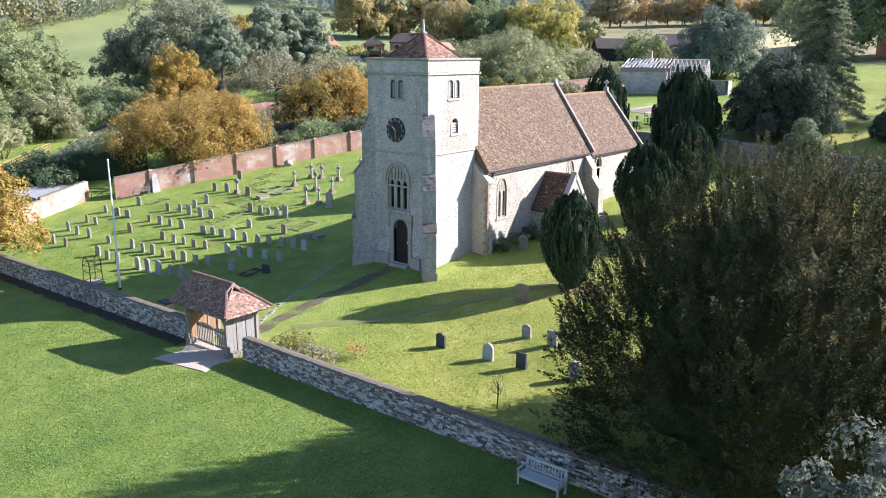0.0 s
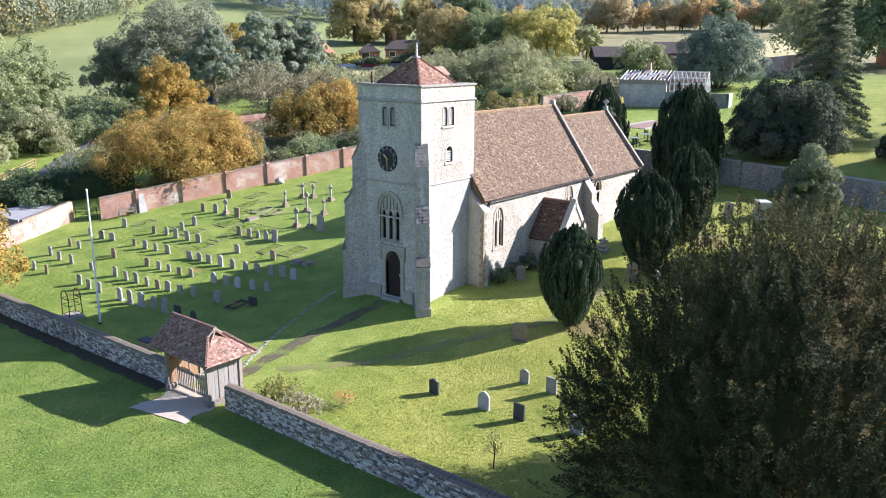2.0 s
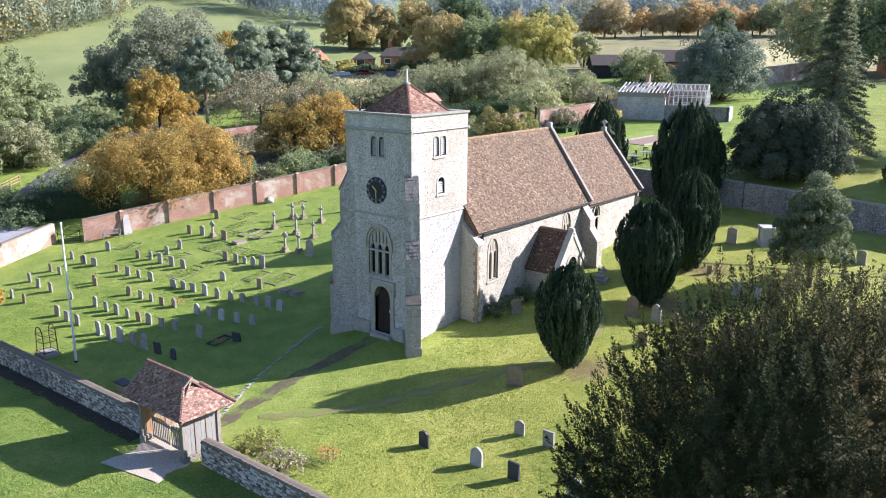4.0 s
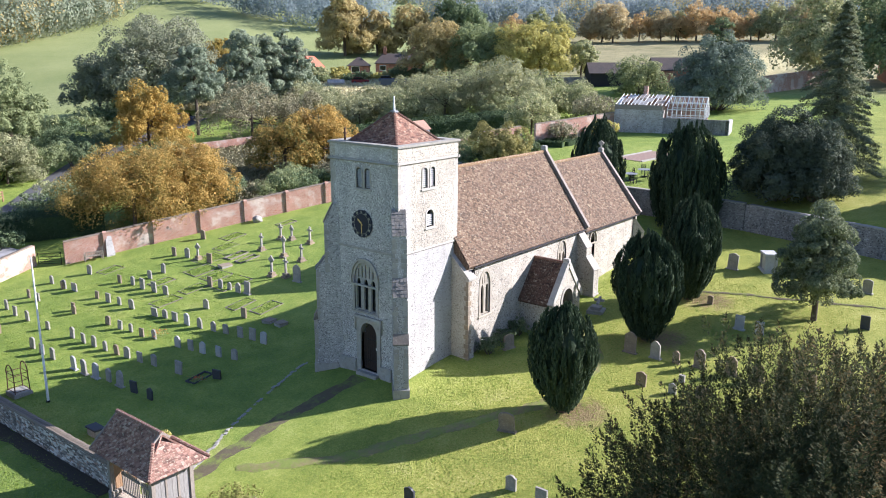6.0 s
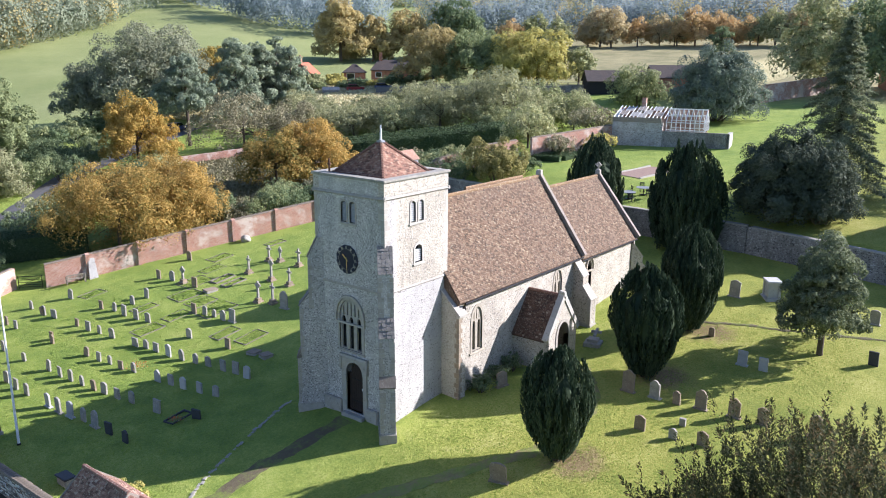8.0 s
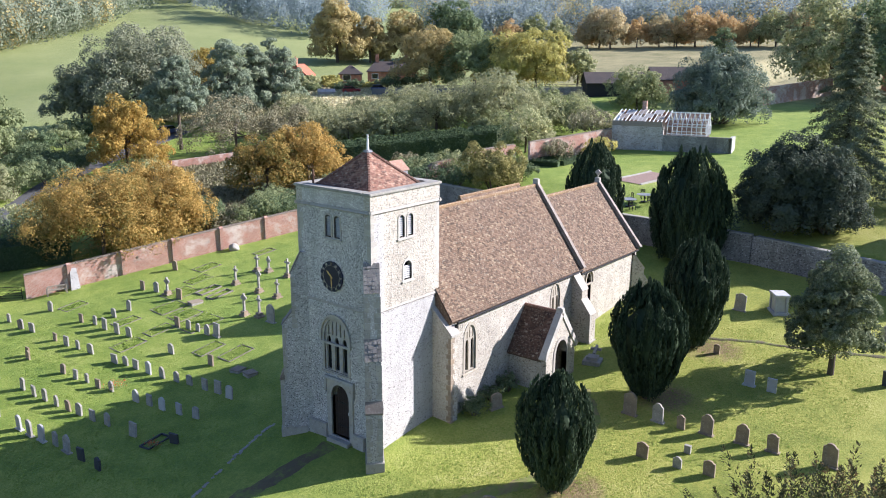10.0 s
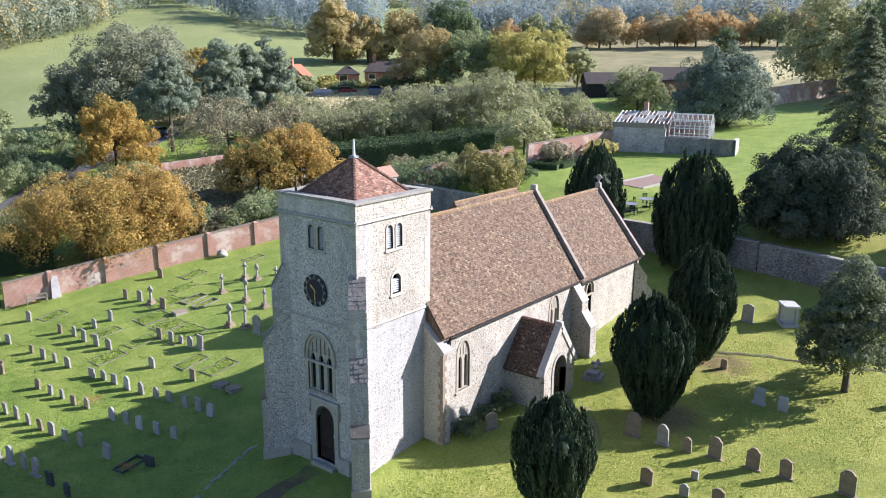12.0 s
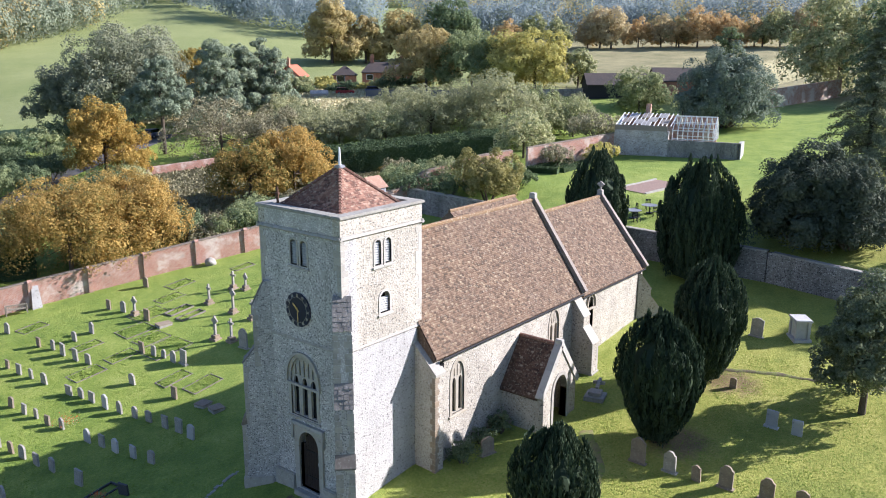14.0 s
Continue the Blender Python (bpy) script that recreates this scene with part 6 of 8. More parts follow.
def kerbed_grave(x, y, ln, wd, h, label, turn=0.0, material="weathered", weeds=45):
    """A plot edged with narrow kerbs, rough grass standing in it."""
    ob = thing("kerbed_grave", x, y, ground(x, y), turn, label, "grave", "kerbed graves")
    tilt = lambda u: ground(x + u, y) - ground(x, y)
    for name, d in (("kerb", (-ln / 2, -wd / 2, -0.2, ln / 2, -wd / 2 + 0.08, h)), ("kerb", (-ln / 2, wd / 2 - 0.08, -0.2, ln / 2, wd / 2, h)), ("kerb", (-ln / 2, -wd / 2 + 0.08, -0.2, -ln / 2 + 0.08, wd / 2 - 0.08, h)), ("kerb", (ln / 2 - 0.08, -wd / 2 + 0.08, -0.2, ln / 2, wd / 2 - 0.08, h))):
        bm = bmesh.new()
        for v in box(bm, *d):
            v.co.z += tilt(v.co.x)
        bmesh.ops.bevel(bm, geom=bm.edges[:], offset=0.012, segments=1, affect="EDGES")
        part(name, bm, material, ob)
    if weeds:
        rng = np.random.default_rng(int(abs(x * 13 + y * 7)))
        n = int(weeds * ln * wd)
        c = np.stack([rng.uniform(-ln / 2, ln / 2, n), rng.uniform(-wd / 2, wd / 2, n), 0.05 + 0.1 * rng.random(n)], 1)
        c[:, 2] += np.array([tilt(u) for u in c[:, 0]])
        tagged(blades("rough_grass", c - np.array([0, 0, 0.03]), rng.normal(0, 1, (n, 3)) * np.array([1, 1, 0.35]), rng.normal(0, 0.4, (n, 3)) + np.array([0, 0, 1.0]), 0.17, "turf", ob, 3, 0.4), kind="stuff")
    return ob


for x, y, ln, wd, h in ((11.0, 29.5, 2.1, 1.0, 0.11), (10.9, 27.8, 2.1, 0.9, 0.1), (14.5, 34.6, 2.2, 1.5, 0.04), (7.1, 29.2, 2.4, 2.0, 0.04), (6.9, 26.8, 2.2, 1.8, 0.03), (3.7, 29.9, 2.0, 1.2, 0.04), (4.2, 26.2, 2.1, 1.3, 0.03), (1.5, 25.9, 2.2, 1.5, 0.03), (5.0, 18.0, 2.2, 1.4, 0.04), (4.4, 20.3, 2.1, 1.2, 0.04), (19.9, 33.1, 2.0, 1.1, 0.05), (3.2, 37.1, 2.0, 1.4, 0.03)):
    kerbed_grave(x, y, ln, wd, h, "low grey stone kerb round a grassed grave", random.Random(int(x * 7)).uniform(-4, 4))


def chest_tomb(x, y, turn, label, l=1.9, w=0.9, h=0.95, material="grave_white"):
    ob = thing("chest_tomb", x, y, ground(x, y), turn, label, "tomb")
    boxed("plinth", (-l / 2 - 0.2, -w / 2 - 0.2, -0.3, l / 2 + 0.2, w / 2 + 0.2, 0.14), material, ob, "", 0.03)
    boxed("chest", (-l / 2, -w / 2, 0.14, l / 2, w / 2, h), material, ob, "", 0.01)
    for sx in (-1, 1):
        for sy in (-1, 1):
            boxed("pilaster", (sx * l / 2 - 0.1, sy * w / 2 - 0.1, 0.14, sx * l / 2 + 0.1, sy * w / 2 + 0.1, h), material, ob, "", 0.015)
    for sy in (-1, 1):
        boxed("panel", (-l / 2 + 0.25, sy * w / 2 - 0.03, 0.28, l / 2 - 0.25, sy * w / 2 + 0.03, h - 0.14), material, ob, "", 0.012)
    boxed("lid", (-l / 2 - 0.17, -w / 2 - 0.17, h, l / 2 + 0.17, w / 2 + 0.17, h + 0.16), material, ob, "", 0.035)
    return ob


chest_tomb(29.8, -10.9, 35, "white stone chest tomb with corner pilasters and a heavy lid", 1.05, 0.72, 1.25)
for x, y, l, h in ((8.7, 28.0, 1.0, 0.22), (3.4, 15.7, 0.75, 0.18), (3.4, 14.4, 0.7, 0.24)):
    ob = thing("ledger_stone", x, y, ground(x, y), random.Random(int(y)).uniform(-12, 12), "low weathered ledger slab sunk in the grass", "grave", "ledger slabs")
    boxed("base", (-l / 2, -0.4, -0.2, l / 2, 0.4, h * 0.7), "grave_grey", ob, "", 0.02)
    boxed("slab", (-l / 2 - 0.06, -0.4, h * 0.7, l / 2 + 0.06, 0.4, h), "grave_brown", ob, "", 0.02)
kerbed_grave(-5.1, 12.0, 1.6, 0.8, 0.1, "dark polished granite kerb set round a grave", 8, "grave_dark", 0)
for x, y, ln, wd in ((9.4, 31.2, 2.6, 2.2), (6.6, 24.6, 3.0, 2.4), (12.2, 32.6, 2.2, 1.4)):
    kerbed_grave(x, y, ln, wd, 0.02, "sunken stone kerb round an overgrown grave", random.Random(int(x * 5)).uniform(-6, 6))
# fallen cross on its stepped base by the porch
fc = thing("grave_cross", 15.8, -3.9, ground(15.8, -3.9), 15, "broken grey cross lying on its stepped base", "cross")
boxed("step", (-0.55, -0.55, -0.2, 0.55, 0.55, 0.2), "grave_grey", fc, "", 0.02)
boxed("step", (-0.35, -0.35, 0.2, 0.35, 0.35, 0.42), "grave_grey", fc, "", 0.02)
prismed("shaft", [(0.3, -0.09, 0.36), (0.3, 0.09, 0.36), (1.15, 0.08, 0.62), (1.15, -0.08, 0.62)], (0, 0, 0.16), "grave_grey", fc)
boxed("arm", (0.8, -0.34, 0.5, 0.95, 0.34, 0.66), "grave_grey", fc)
# boulder by the north wall
bm = bmesh.new()
bmesh.ops.create_icosphere(bm, subdivisions=3, radius=0.5)
for v in bm.verts:
    v.co *= 1 + 0.25 * noise.noise(v.co * 2.5)
    v.co.z *= 0.9
rock = part("boulder", bm, "grave_grey")
rock.matrix_basis = pose(18.9, 36.3, ground(18.9, 36.3) + 0.2)
tagged(rock, "rounded grey boulder near the brick wall", "boulder")
# iron frame standing inside the west wall
fr = thing("grave_canopy", -12.6, 19.6, ground(-12.6, 19.6), 0, "rusty wrought iron grave canopy over an old grave", "grave")
for x in (-0.45, 0.45):
    for y in (-0.5, 0.5):
        tubed("upright", (x, y, -0.1), (x * 0.9, y * 0.9, 1.45), 0.035, 0.03, "rust", fr)
for x in (-0.42, 0.42):
    for s in (-1, 1):
        for k in range(5):
            a, b = k / 5 * math.pi / 2, (k + 1) / 5 * math.pi / 2
            tubed("arch_bar", (x, s * 0.47 * math.cos(a), 1.4 + 0.6 * math.sin(a)), (x, s * 0.47 * math.cos(b), 1.4 + 0.6 * math.sin(b)), 0.035, 0.035, "rust", fr, "", 6)
for z in (0.35, 1.0, 1.45):
    for s in (-1, 1):
        tubed("rail", (-0.44, s * 0.47, z), (0.44, s * 0.47, z), 0.022, 0.022, "rust", fr, "", 6)
        tubed("rail", (s * 0.43, -0.47, z), (s * 0.43, 0.47, z), 0.022, 0.022, "rust", fr, "", 6)
boxed("slab", (-0.55, -0.6, -0.1, 0.55, 0.6, 0.25), "grave_grey", fr, "", 0.02)
# stone bin just inside the west wall
tb = thing("table_tomb", -12.6, 10.6, ground(-12.6, 10.6), 0, "low grey table tomb beside the wall", "tomb")
boxed("base", (-0.25, -0.45, -0.2, 0.25, 0.45, 0.4), "grave_grey", tb, "", 0.02)
boxed("lid", (-0.32, -0.52, 0.4, 0.32, 0.52, 0.5), "grave_dark", tb, "", 0.02)
# flowers on graves
def flowers(x, y, n, spread, label, material="flower", tall=0.3):
    rng = np.random.default_rng(int(abs(x * 31 + y)))
    ob = thing("flowers", x, y, ground(x, y), 0, label, "flowers")
    c = rng.normal(0, 1, (n, 3)) * np.array([spread, spread, tall * 0.3]) + np.array([0, 0, tall * 0.6])
    leafy("leaves", c, np.tile([0, 0, 1.0], (n, 1)), 0.09, "green", ob, 3)
    c = rng.normal(0, 1, (n // 2, 3)) * np.array([spread, spread, tall * 0.2]) + np.array([0, 0, tall])
    leafy("blooms", c, np.tile([0, 0, 1.0], (n // 2, 1)), 0.07, material, ob, 4, 0.9)
    return ob


flowers(-5.5, 11.6, 160, 0.2, "bunch of orange flowers on a grave")
flowers(-11.2, -4.6, 300, 0.3, "orange dahlias growing beside the wall", tall=0.55)
flowers(-2.5, 20.6, 200, 0.35, "small clump of rusty flowers beside a stone", tall=0.4)

# ---- trees of the churchyard ----
GIRTH = {"vase": ((0, 0.25, 0.5, 0.7, 0.85, 0.95, 1.0), (0.34, 0.76, 1.0, 0.94, 0.72, 0.48, 0.26)), "column": ((0, 0.2, 0.5, 0.75, 0.9, 1.0), (0.75, 0.95, 1.0, 0.87, 0.66, 0.36))}


def columnar(name, x, y, height, radius, seed, plumes, label, leaf=0.18, group="", category="yew tree", form="vase", skirt=0.35):
    """An upright yew: a dense body of narrow plumes that rise side by side and end in free tips."""
    rng = np.random.default_rng(seed)
    ob = thing(name, x, y, ground(x, y) - 0.05, rng.uniform(0, 360), label, category, group)
    bm = bmesh.new()
    tube(bm, (0, 0, -0.2), (0, 0, height * 0.5), 0.26, 0.12, 9)
    part("trunk", bm, "bark", ob)
    gt, gr = GIRTH[form]
    girth = lambda t, a: radius * np.interp(t, gt, gr) * (1 + 0.07 * np.sin(3 * a + seed) + 0.05 * np.sin(7 * a + 2 * seed))
    lift = lambda t: skirt + (height - skirt) * t
    # the shaded inside
    bm = bmesh.new()
    rings = []
    for t in np.linspace(0, 0.9, 16):
        rings.append([bm.verts.new((girth(t, a) * 0.7 * min(1.0, (0.95 - t) * 3.5) * math.cos(a), girth(t, a) * 0.7 * min(1.0, (0.95 - t) * 3.5) * math.sin(a), lift(t) - 0.1)) for a in np.linspace(0, math.tau, 29)[:-1]])
    for p, q in zip(rings, rings[1:]):
        for k in range(28):
            bm.faces.new((p[k], p[(k + 1) % 28], q[(k + 1) % 28], q[k]))
    bm.faces.new(rings[0][::-1])
    bm.faces.new(rings[-1])
    part("inner_crown", bm, "irish_yew", ob)
    C, W, A = [], [], []
    plumes = int(plumes * 0.62)
    for i in range(plumes):
        a = i * 2.399963 + rng.uniform(-0.2, 0.2)
        t0 = (i + rng.random()) / plumes * 0.93 - 0.05
        ln = rng.uniform(1.0, 2.3) * (0.7 + 0.13 * radius)
        ln = min(ln, max(0.5, height * rng.uniform(0.95, 1.09) - lift(t0)))
        out = np.array([math.cos(a), math.sin(a), 0.0])
        side = np.array([-math.sin(a), math.cos(a), 0.0])
        k = 190
        v = rng.random(k) ** 0.85
        tt = np.clip(t0 + v * ln / height, 0, 1)
        push = rng.uniform(-0.1, 0.17) * radius
        r = (girth(tt, a) * 0.84 + push * np.minimum(1, 0.2 + v)) * (rng.uniform(0.1, 1.0) if t0 > 0.68 else 1.0)
        fat = (0.13 + 0.055 * radius) * np.minimum(1, 0.45 + 2.5 * v) * (1 - v) ** 0.55 + 0.015
        phi = rng.uniform(0, math.tau, k)
        off = out * np.cos(phi)[:, None] + side * np.sin(phi)[:, None]
        c = out * r[:, None] + off * (fat * rng.uniform(0.7, 1.1, k))[:, None]
        c[:, 2] += lift(t0) + v * ln
        C.append(c)
        W.append(off + rng.normal(0, 0.16, (k, 3)))
        A.append(off * 0.2 + np.array([0, 0, 1.0]) + rng.normal(0, 0.13, (k, 3)))
    blades("crown", np.concatenate(C), np.concatenate(A), np.concatenate(W), leaf * 1.2, "irish_yew", ob, seed, 0.34)
    return ob


columnar("irish_yew", 2.9, -8.9, 5.7, 1.85, 11, 250, "dense dark green upright yew on the lawn", group="irish yews")
columnar("irish_yew", 13.5, -8.6, 6.7, 2.2, 12, 290, "dense dark green upright yew on the lawn", group="irish yews")
columnar("irish_yew", 21.2, -8.15, 7.0, 2.1, 13, 290, "taller dark green upright yew on bare earth", group="irish yews")
columnar("irish_yew", 37.0, -1.0, 8.9, 3.3, 14, 420, "broad dark upright yew before the garden wall", group="irish yews", leaf=0.2, form="column")
columnar("irish_yew", 37.5, 7.9, 8.7, 2.7, 15, 300, "dark upright yew beside the garden wall", group="irish yews", leaf=0.2, form="column")


def great_yew(x, y, height, radius, seed, sprays, label):
    """A huge spreading yew: a dark inside covered in feathery sprays that rise and lean outwards."""
    rng = np.random.default_rng(seed)
    ob = thing("great_yew", x, y, ground(x, y) - 0.1, 0, label, "yew tree")
    bm = bmesh.new()
    tube(bm, (0, 0, -0.3), (0.2, 0, height * 0.45), 0.9, 0.5, 12)
    part("trunk", bm, "bark", ob)
    bm = bmesh.new()
    hull(bm, (0, 0, height * 0.36), (radius * 0.6, radius * 0.6, height * 0.4), seed, 0.3, 0.3)
    part("inner_crown", bm, "yew", ob)
    C, W, A = [], [], []
    for i in range(sprays):
        d = sphere_ways(rng, 1)[0]
        d[2] = abs(d[2])
        low = rng.random() < 0.32
        lump = 1 + 0.2 * noise.noise(Vector(d) * 2.3 + Vector((7, 3, seed))) + 0.12 * noise.noise(Vector(d) * 5.5)
        q = (0.95 - 0.27 * rng.random() ** 1.6) * lump
        if low:
            a = math.atan2(d[1], d[0])
            d = np.array([math.cos(a), math.sin(a), 0.0])
            q = rng.uniform(0.78, 0.95) * lump
            base = np.array([d[0] * radius * q, d[1] * radius * q, rng.uniform(0.1, height * 0.4)])
            way = np.array([d[0] * 0.8, d[1] * 0.8, rng.uniform(-0.2, 0.9)]) + rng.normal(0, 0.15, 3)
        else:
            base = np.array([d[0] * radius * q, d[1] * radius * q, height * (0.32 + 0.6 * d[2] * q)])
            way = np.array([d[0] * 0.55, d[1] * 0.55, 0.85 + 0.4 * rng.random()]) + rng.normal(0, 0.16, 3)
        way /= np.linalg.norm(way)
        side = np.cross(way, d + rng.normal(0, 0.4, 3))
        side /= np.linalg.norm(side) + 1e-9
        face = np.cross(side, way)
        ln = rng.uniform(0.6, 1.35) * (1.3 if i % 9 == 0 else 1.0)
        k = 118
        v = rng.random(k) ** 0.75
        phi = rng.uniform(0, math.tau, k)
        off = side * np.cos(phi)[:, None] + face * np.sin(phi)[:, None]
        fat = (0.34 * (1 - v) ** 0.8 + 0.03) * ln * 0.8
        p = base + way * (ln * v)[:, None] + off * (fat * rng.uniform(0.35, 1.0, k))[:, None]
        p[:, 2] -= 0.25 * fat
        C.append(p)
        A.append(way * 0.75 + off * 0.8 - np.array([0, 0, 0.1]) + rng.normal(0, 0.2, (k, 3)))
        W.append(np.tile(way * 0.7 + d * 0.3, (k, 1)) - off * 0.2 + rng.normal(0, 0.3, (k, 3)))
    C = np.concatenate(C)
    C[:, 2] = np.maximum(C[:, 2], 0.12 + 0.2 * rng.random(len(C)))
    blades("crown", C, np.concatenate(A), np.concatenate(W), 0.105, "yew", ob, seed, 0.34)
    return ob


great_yew(-9.6, -24.9, 12.4, 7.3, 31, 4400, "huge spreading dark green yew with rising sprays beside the wall")
great_yew(2.0, -29.4, 9.2, 5.2, 33, 1500, "dark green spreading yew behind the larger one")

tree("small_oak", 22.0, -16.3, 7.7, 5.0, "grey_oak", 30000, 0.16, 5, 0.17, 13, "small egg-shaped grey-green tree on the lawn", clumps=18, narrow=1.4)
tree("orange_tree", -17.2, 29.0, 10.5, 9.0, "orange", 16000, 0.26, 6, 0.18, 10, "large orange autumn tree beside the churchyard wall")
tree("willow", -19.9, -30.6, 7.4, 4.4, "silver", 11000, 0.16, 7, 0.3, 8, "silver-leaved shrub tree near the wall")
tree("sapling", -11.7, -13.95, 1.9, 0.7, "twig", 220, 0.06, 8, 0.3, 5, "thin bare sapling on the lawn")

# shrubs
def shrub(name, x, y, height, spread, material, leaves, leaf, seed, label, category="shrub", group="", full=False):
    rng = np.random.default_rng(seed)
    ob = thing(name, x, y, ground(x, y) - 0.03, rng.uniform(0, 360), label, category, group)
    blobs = [(spread * 0.26 * math.cos(k * 2.4), spread * 0.26 * math.sin(k * 2.4), height * rng.uniform(0.3, 0.62), spread * 0.3, spread * 0.3, height * 0.36) for k in range(5)]
    if full:
        blobs = [(spread * 0.3 * math.cos(k * 0.9), spread * 0.3 * math.sin(k * 0.9), height * 0.24, spread * 0.22, spread * 0.22, height * 0.26) for k in range(7)]
        blobs += [(spread * 0.2 * math.cos(k * 1.26), spread * 0.2 * math.sin(k * 1.26), height * 0.55, spread * 0.25, spread * 0.25, height * 0.26) for k in range(5)]
        blobs += [(0, 0, height * 0.74, spread * 0.24, spread * 0.24, height * 0.26), (0, 0, height * 0.4, spread * 0.36, spread * 0.36, height * 0.38)]
    bm = bmesh.new()
    for b in blobs:
        tube(bm, (b[0] * 0.2, b[1] * 0.2, -0.1), b[:3], 0.05 + 0.01 * height, 0.02, 5)
    part("stem", bm, "bark", ob)
    C, W, S = crown_points(rng, blobs, leaves, 24 if full else 14, -0.6, 0.3 if full else 0.1)
    leafy("foliage", C, W, leaf * S, material, ob, seed, 0.55, 0.28 if full else 0.42)
    return ob


shrub("rose_bush", -12.7, -1.4, 1.0, 2.4, "weeds", 1900, 0.1, 41, "straggling brown rose bush by the wall")
shrub("rose_bush", -12.9, -3.3, 0.9, 2.4, "dead_heads", 1900, 0.09, 42, "straggling pale rose bush by the wall")
shrub("rose_bush", -12.0, 6.0, 1.6, 2.2, "yellow", 2200, 0.1, 43, "yellowing bush beside the lychgate")
shrub("climber", 6.3, -1.7, 1.2, 1.8, "dark_green", 2200, 0.09, 44, "dark low shrubs against the nave wall")
shrub("climber", 8.2, -1.5, 0.9, 1.4, "dark_green", 1500, 0.09, 45, "dark low shrubs against the nave wall")
shrub("climber", 9.7, -1.6, 1.3, 1.3, "dark_green", 1600, 0.09, 46, "dark low shrubs against the nave wall")


# short grass that stands up from the turf
def turf(name, x0, y0, x1, y1, n, seed, label, clear=()):
    """Tufts of mown grass, thicker in some patches than in others."""
    rng = np.random.default_rng(seed)
    x, y = rng.uniform(x0, x1, n), rng.uniform(y0, y1, n)
    keep = 0.5 + 0.5 * np.sin(x * 1.9 + 2 * np.sin(y * 1.3)) * np.sin(y * 2.3 + 2 * np.sin(x * 0.9)) + rng.random(n) * 0.9 > 0.55
    for a, b, c, d in clear:
        keep &= ~((x > a) & (x < c) & (y > b) & (y < d))
    x, y = x[keep], y[keep]
    z = np.array([ground(p, q) for p, q in zip(x, y)])
    k = len(x)
    way = np.stack([rng.normal(0, 1, k), rng.normal(0, 1, k), 0.2 + 0 * x], 1)
    ob = blades(name, np.stack([x, y, z + 0.022], 1), way, rng.normal(0, 0.3, (k, 3)) + np.array([0, 0, 1.0]), 0.1, "turf", None, seed, 0.5)
    return tagged(ob, label, "grass", kind="stuff")


turf("grass_tufts", -34, -24, -15.2, 16, 60000, 401, "short tufts of mown grass in the field", ((-17.6, 0.0, -14.5, 4.6),))
turf("grass_tufts", -14.2, -19, 26, -1.4, 36000, 402, "short tufts of mown grass in the churchyard", ((-14.5, -1.4, -9, 4.4), (10.5, -4.4, 14.4, 0)))
turf("grass_tufts", -14.2, 5.6, 4.0, 36, 26000, 403, "short tufts of mown grass among the graves")
# ---- trees beyond the walls ----
tree("chestnut_tree", 10.8, 45.6, 8.6, 11.5, "chestnut", 40000, 0.18, 51, 0.14, 12, "wide horse chestnut with golden autumn leaves over the wall", clumps=34, group="chestnuts by the wall")
tree("chestnut_tree", 16.2, 44.9, 8.2, 10.0, "chestnut", 36000, 0.18, 52, 0.14, 12, "wide horse chestnut with golden autumn leaves over the wall", clumps=34, group="chestnuts by the wall")
tree("autumn_tree", 31.8, 76.6, 10.9, 8.8, "orange", 18000, 0.28, 53, 0.15, 11, "rounded tree in bright orange leaf", clumps=28)
tree("autumn_tree", 34.4, 50.2, 7.9, 8.6, "chestnut", 12000, 0.25, 54, 0.12, 9, "golden autumn tree behind the wall", clumps=24)
tree("autumn_tree", 39.8, 48.8, 7.8, 8.8, "chestnut", 15000, 0.25, 55, 0.12, 10, "golden autumn tree behind the wall", clumps=26)
tree("oak", 56.5, 111.0, 18.4, 21.0, "dull_oak", 34000, 0.4, 57, 0.12, 14, "huge round oak in dull green leaf", clumps=34)
tree("oak", 49.5, 122, 12.0, 11.0, "dull_oak", 13000, 0.42, 58, 0.15, 9, "dark green oak beside a larger one")
tree("autumn_tree", 69.5, 111, 12.8, 9.0, "orange", 8000, 0.4, 59, 0.2, 8, "narrow orange tree among pines")
tree("bare_tree", 48.6, 74.5, 8.4, 13.0, "twig", 12000, 0.26, 60, 0.1, 10, "broad thinning tree of grey twigs")
tree("bare_tree", 56.0, 71.5, 6.5, 9.0, "twig", 8000, 0.26, 61, 0.1, 9, "broad thinning tree of grey twigs")
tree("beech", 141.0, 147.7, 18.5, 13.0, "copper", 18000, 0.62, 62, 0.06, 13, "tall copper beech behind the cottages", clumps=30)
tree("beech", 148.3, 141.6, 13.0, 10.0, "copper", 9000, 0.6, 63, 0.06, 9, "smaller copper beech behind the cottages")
tree("lime_tree", 115.0, 91.3, 14.0, 12.5, "copper", 16000, 0.42, 64, 0.16, 11, "round tree turning bronze by the paddock fence", group="round paddock trees", clumps=28)
tree("lime_tree", 118.5, 81.5, 12.8, 14.0, "green", 17000, 0.42, 65, 0.14, 11, "round green tree by the paddock fence", group="round paddock trees", clumps=28)
tree("lime_tree", 123.0, 68.5, 12.3, 14.0, "yellow", 18000, 0.42, 66, 0.14, 12, "round yellowing tree by the paddock fence", group="round paddock trees", clumps=28)
tree("lime_tree", 120.5, 74.5, 11.8, 11.5, "yellow", 11000, 0.42, 67, 0.14, 10, "round yellowing tree by the paddock fence", group="round paddock trees", clumps=28)
tree("lime_tree", 128.2, 61.3, 8.6, 7.2, "olive", 7000, 0.42, 68, 0.2, 8, "slender olive tree by the paddock fence", group="round paddock trees")
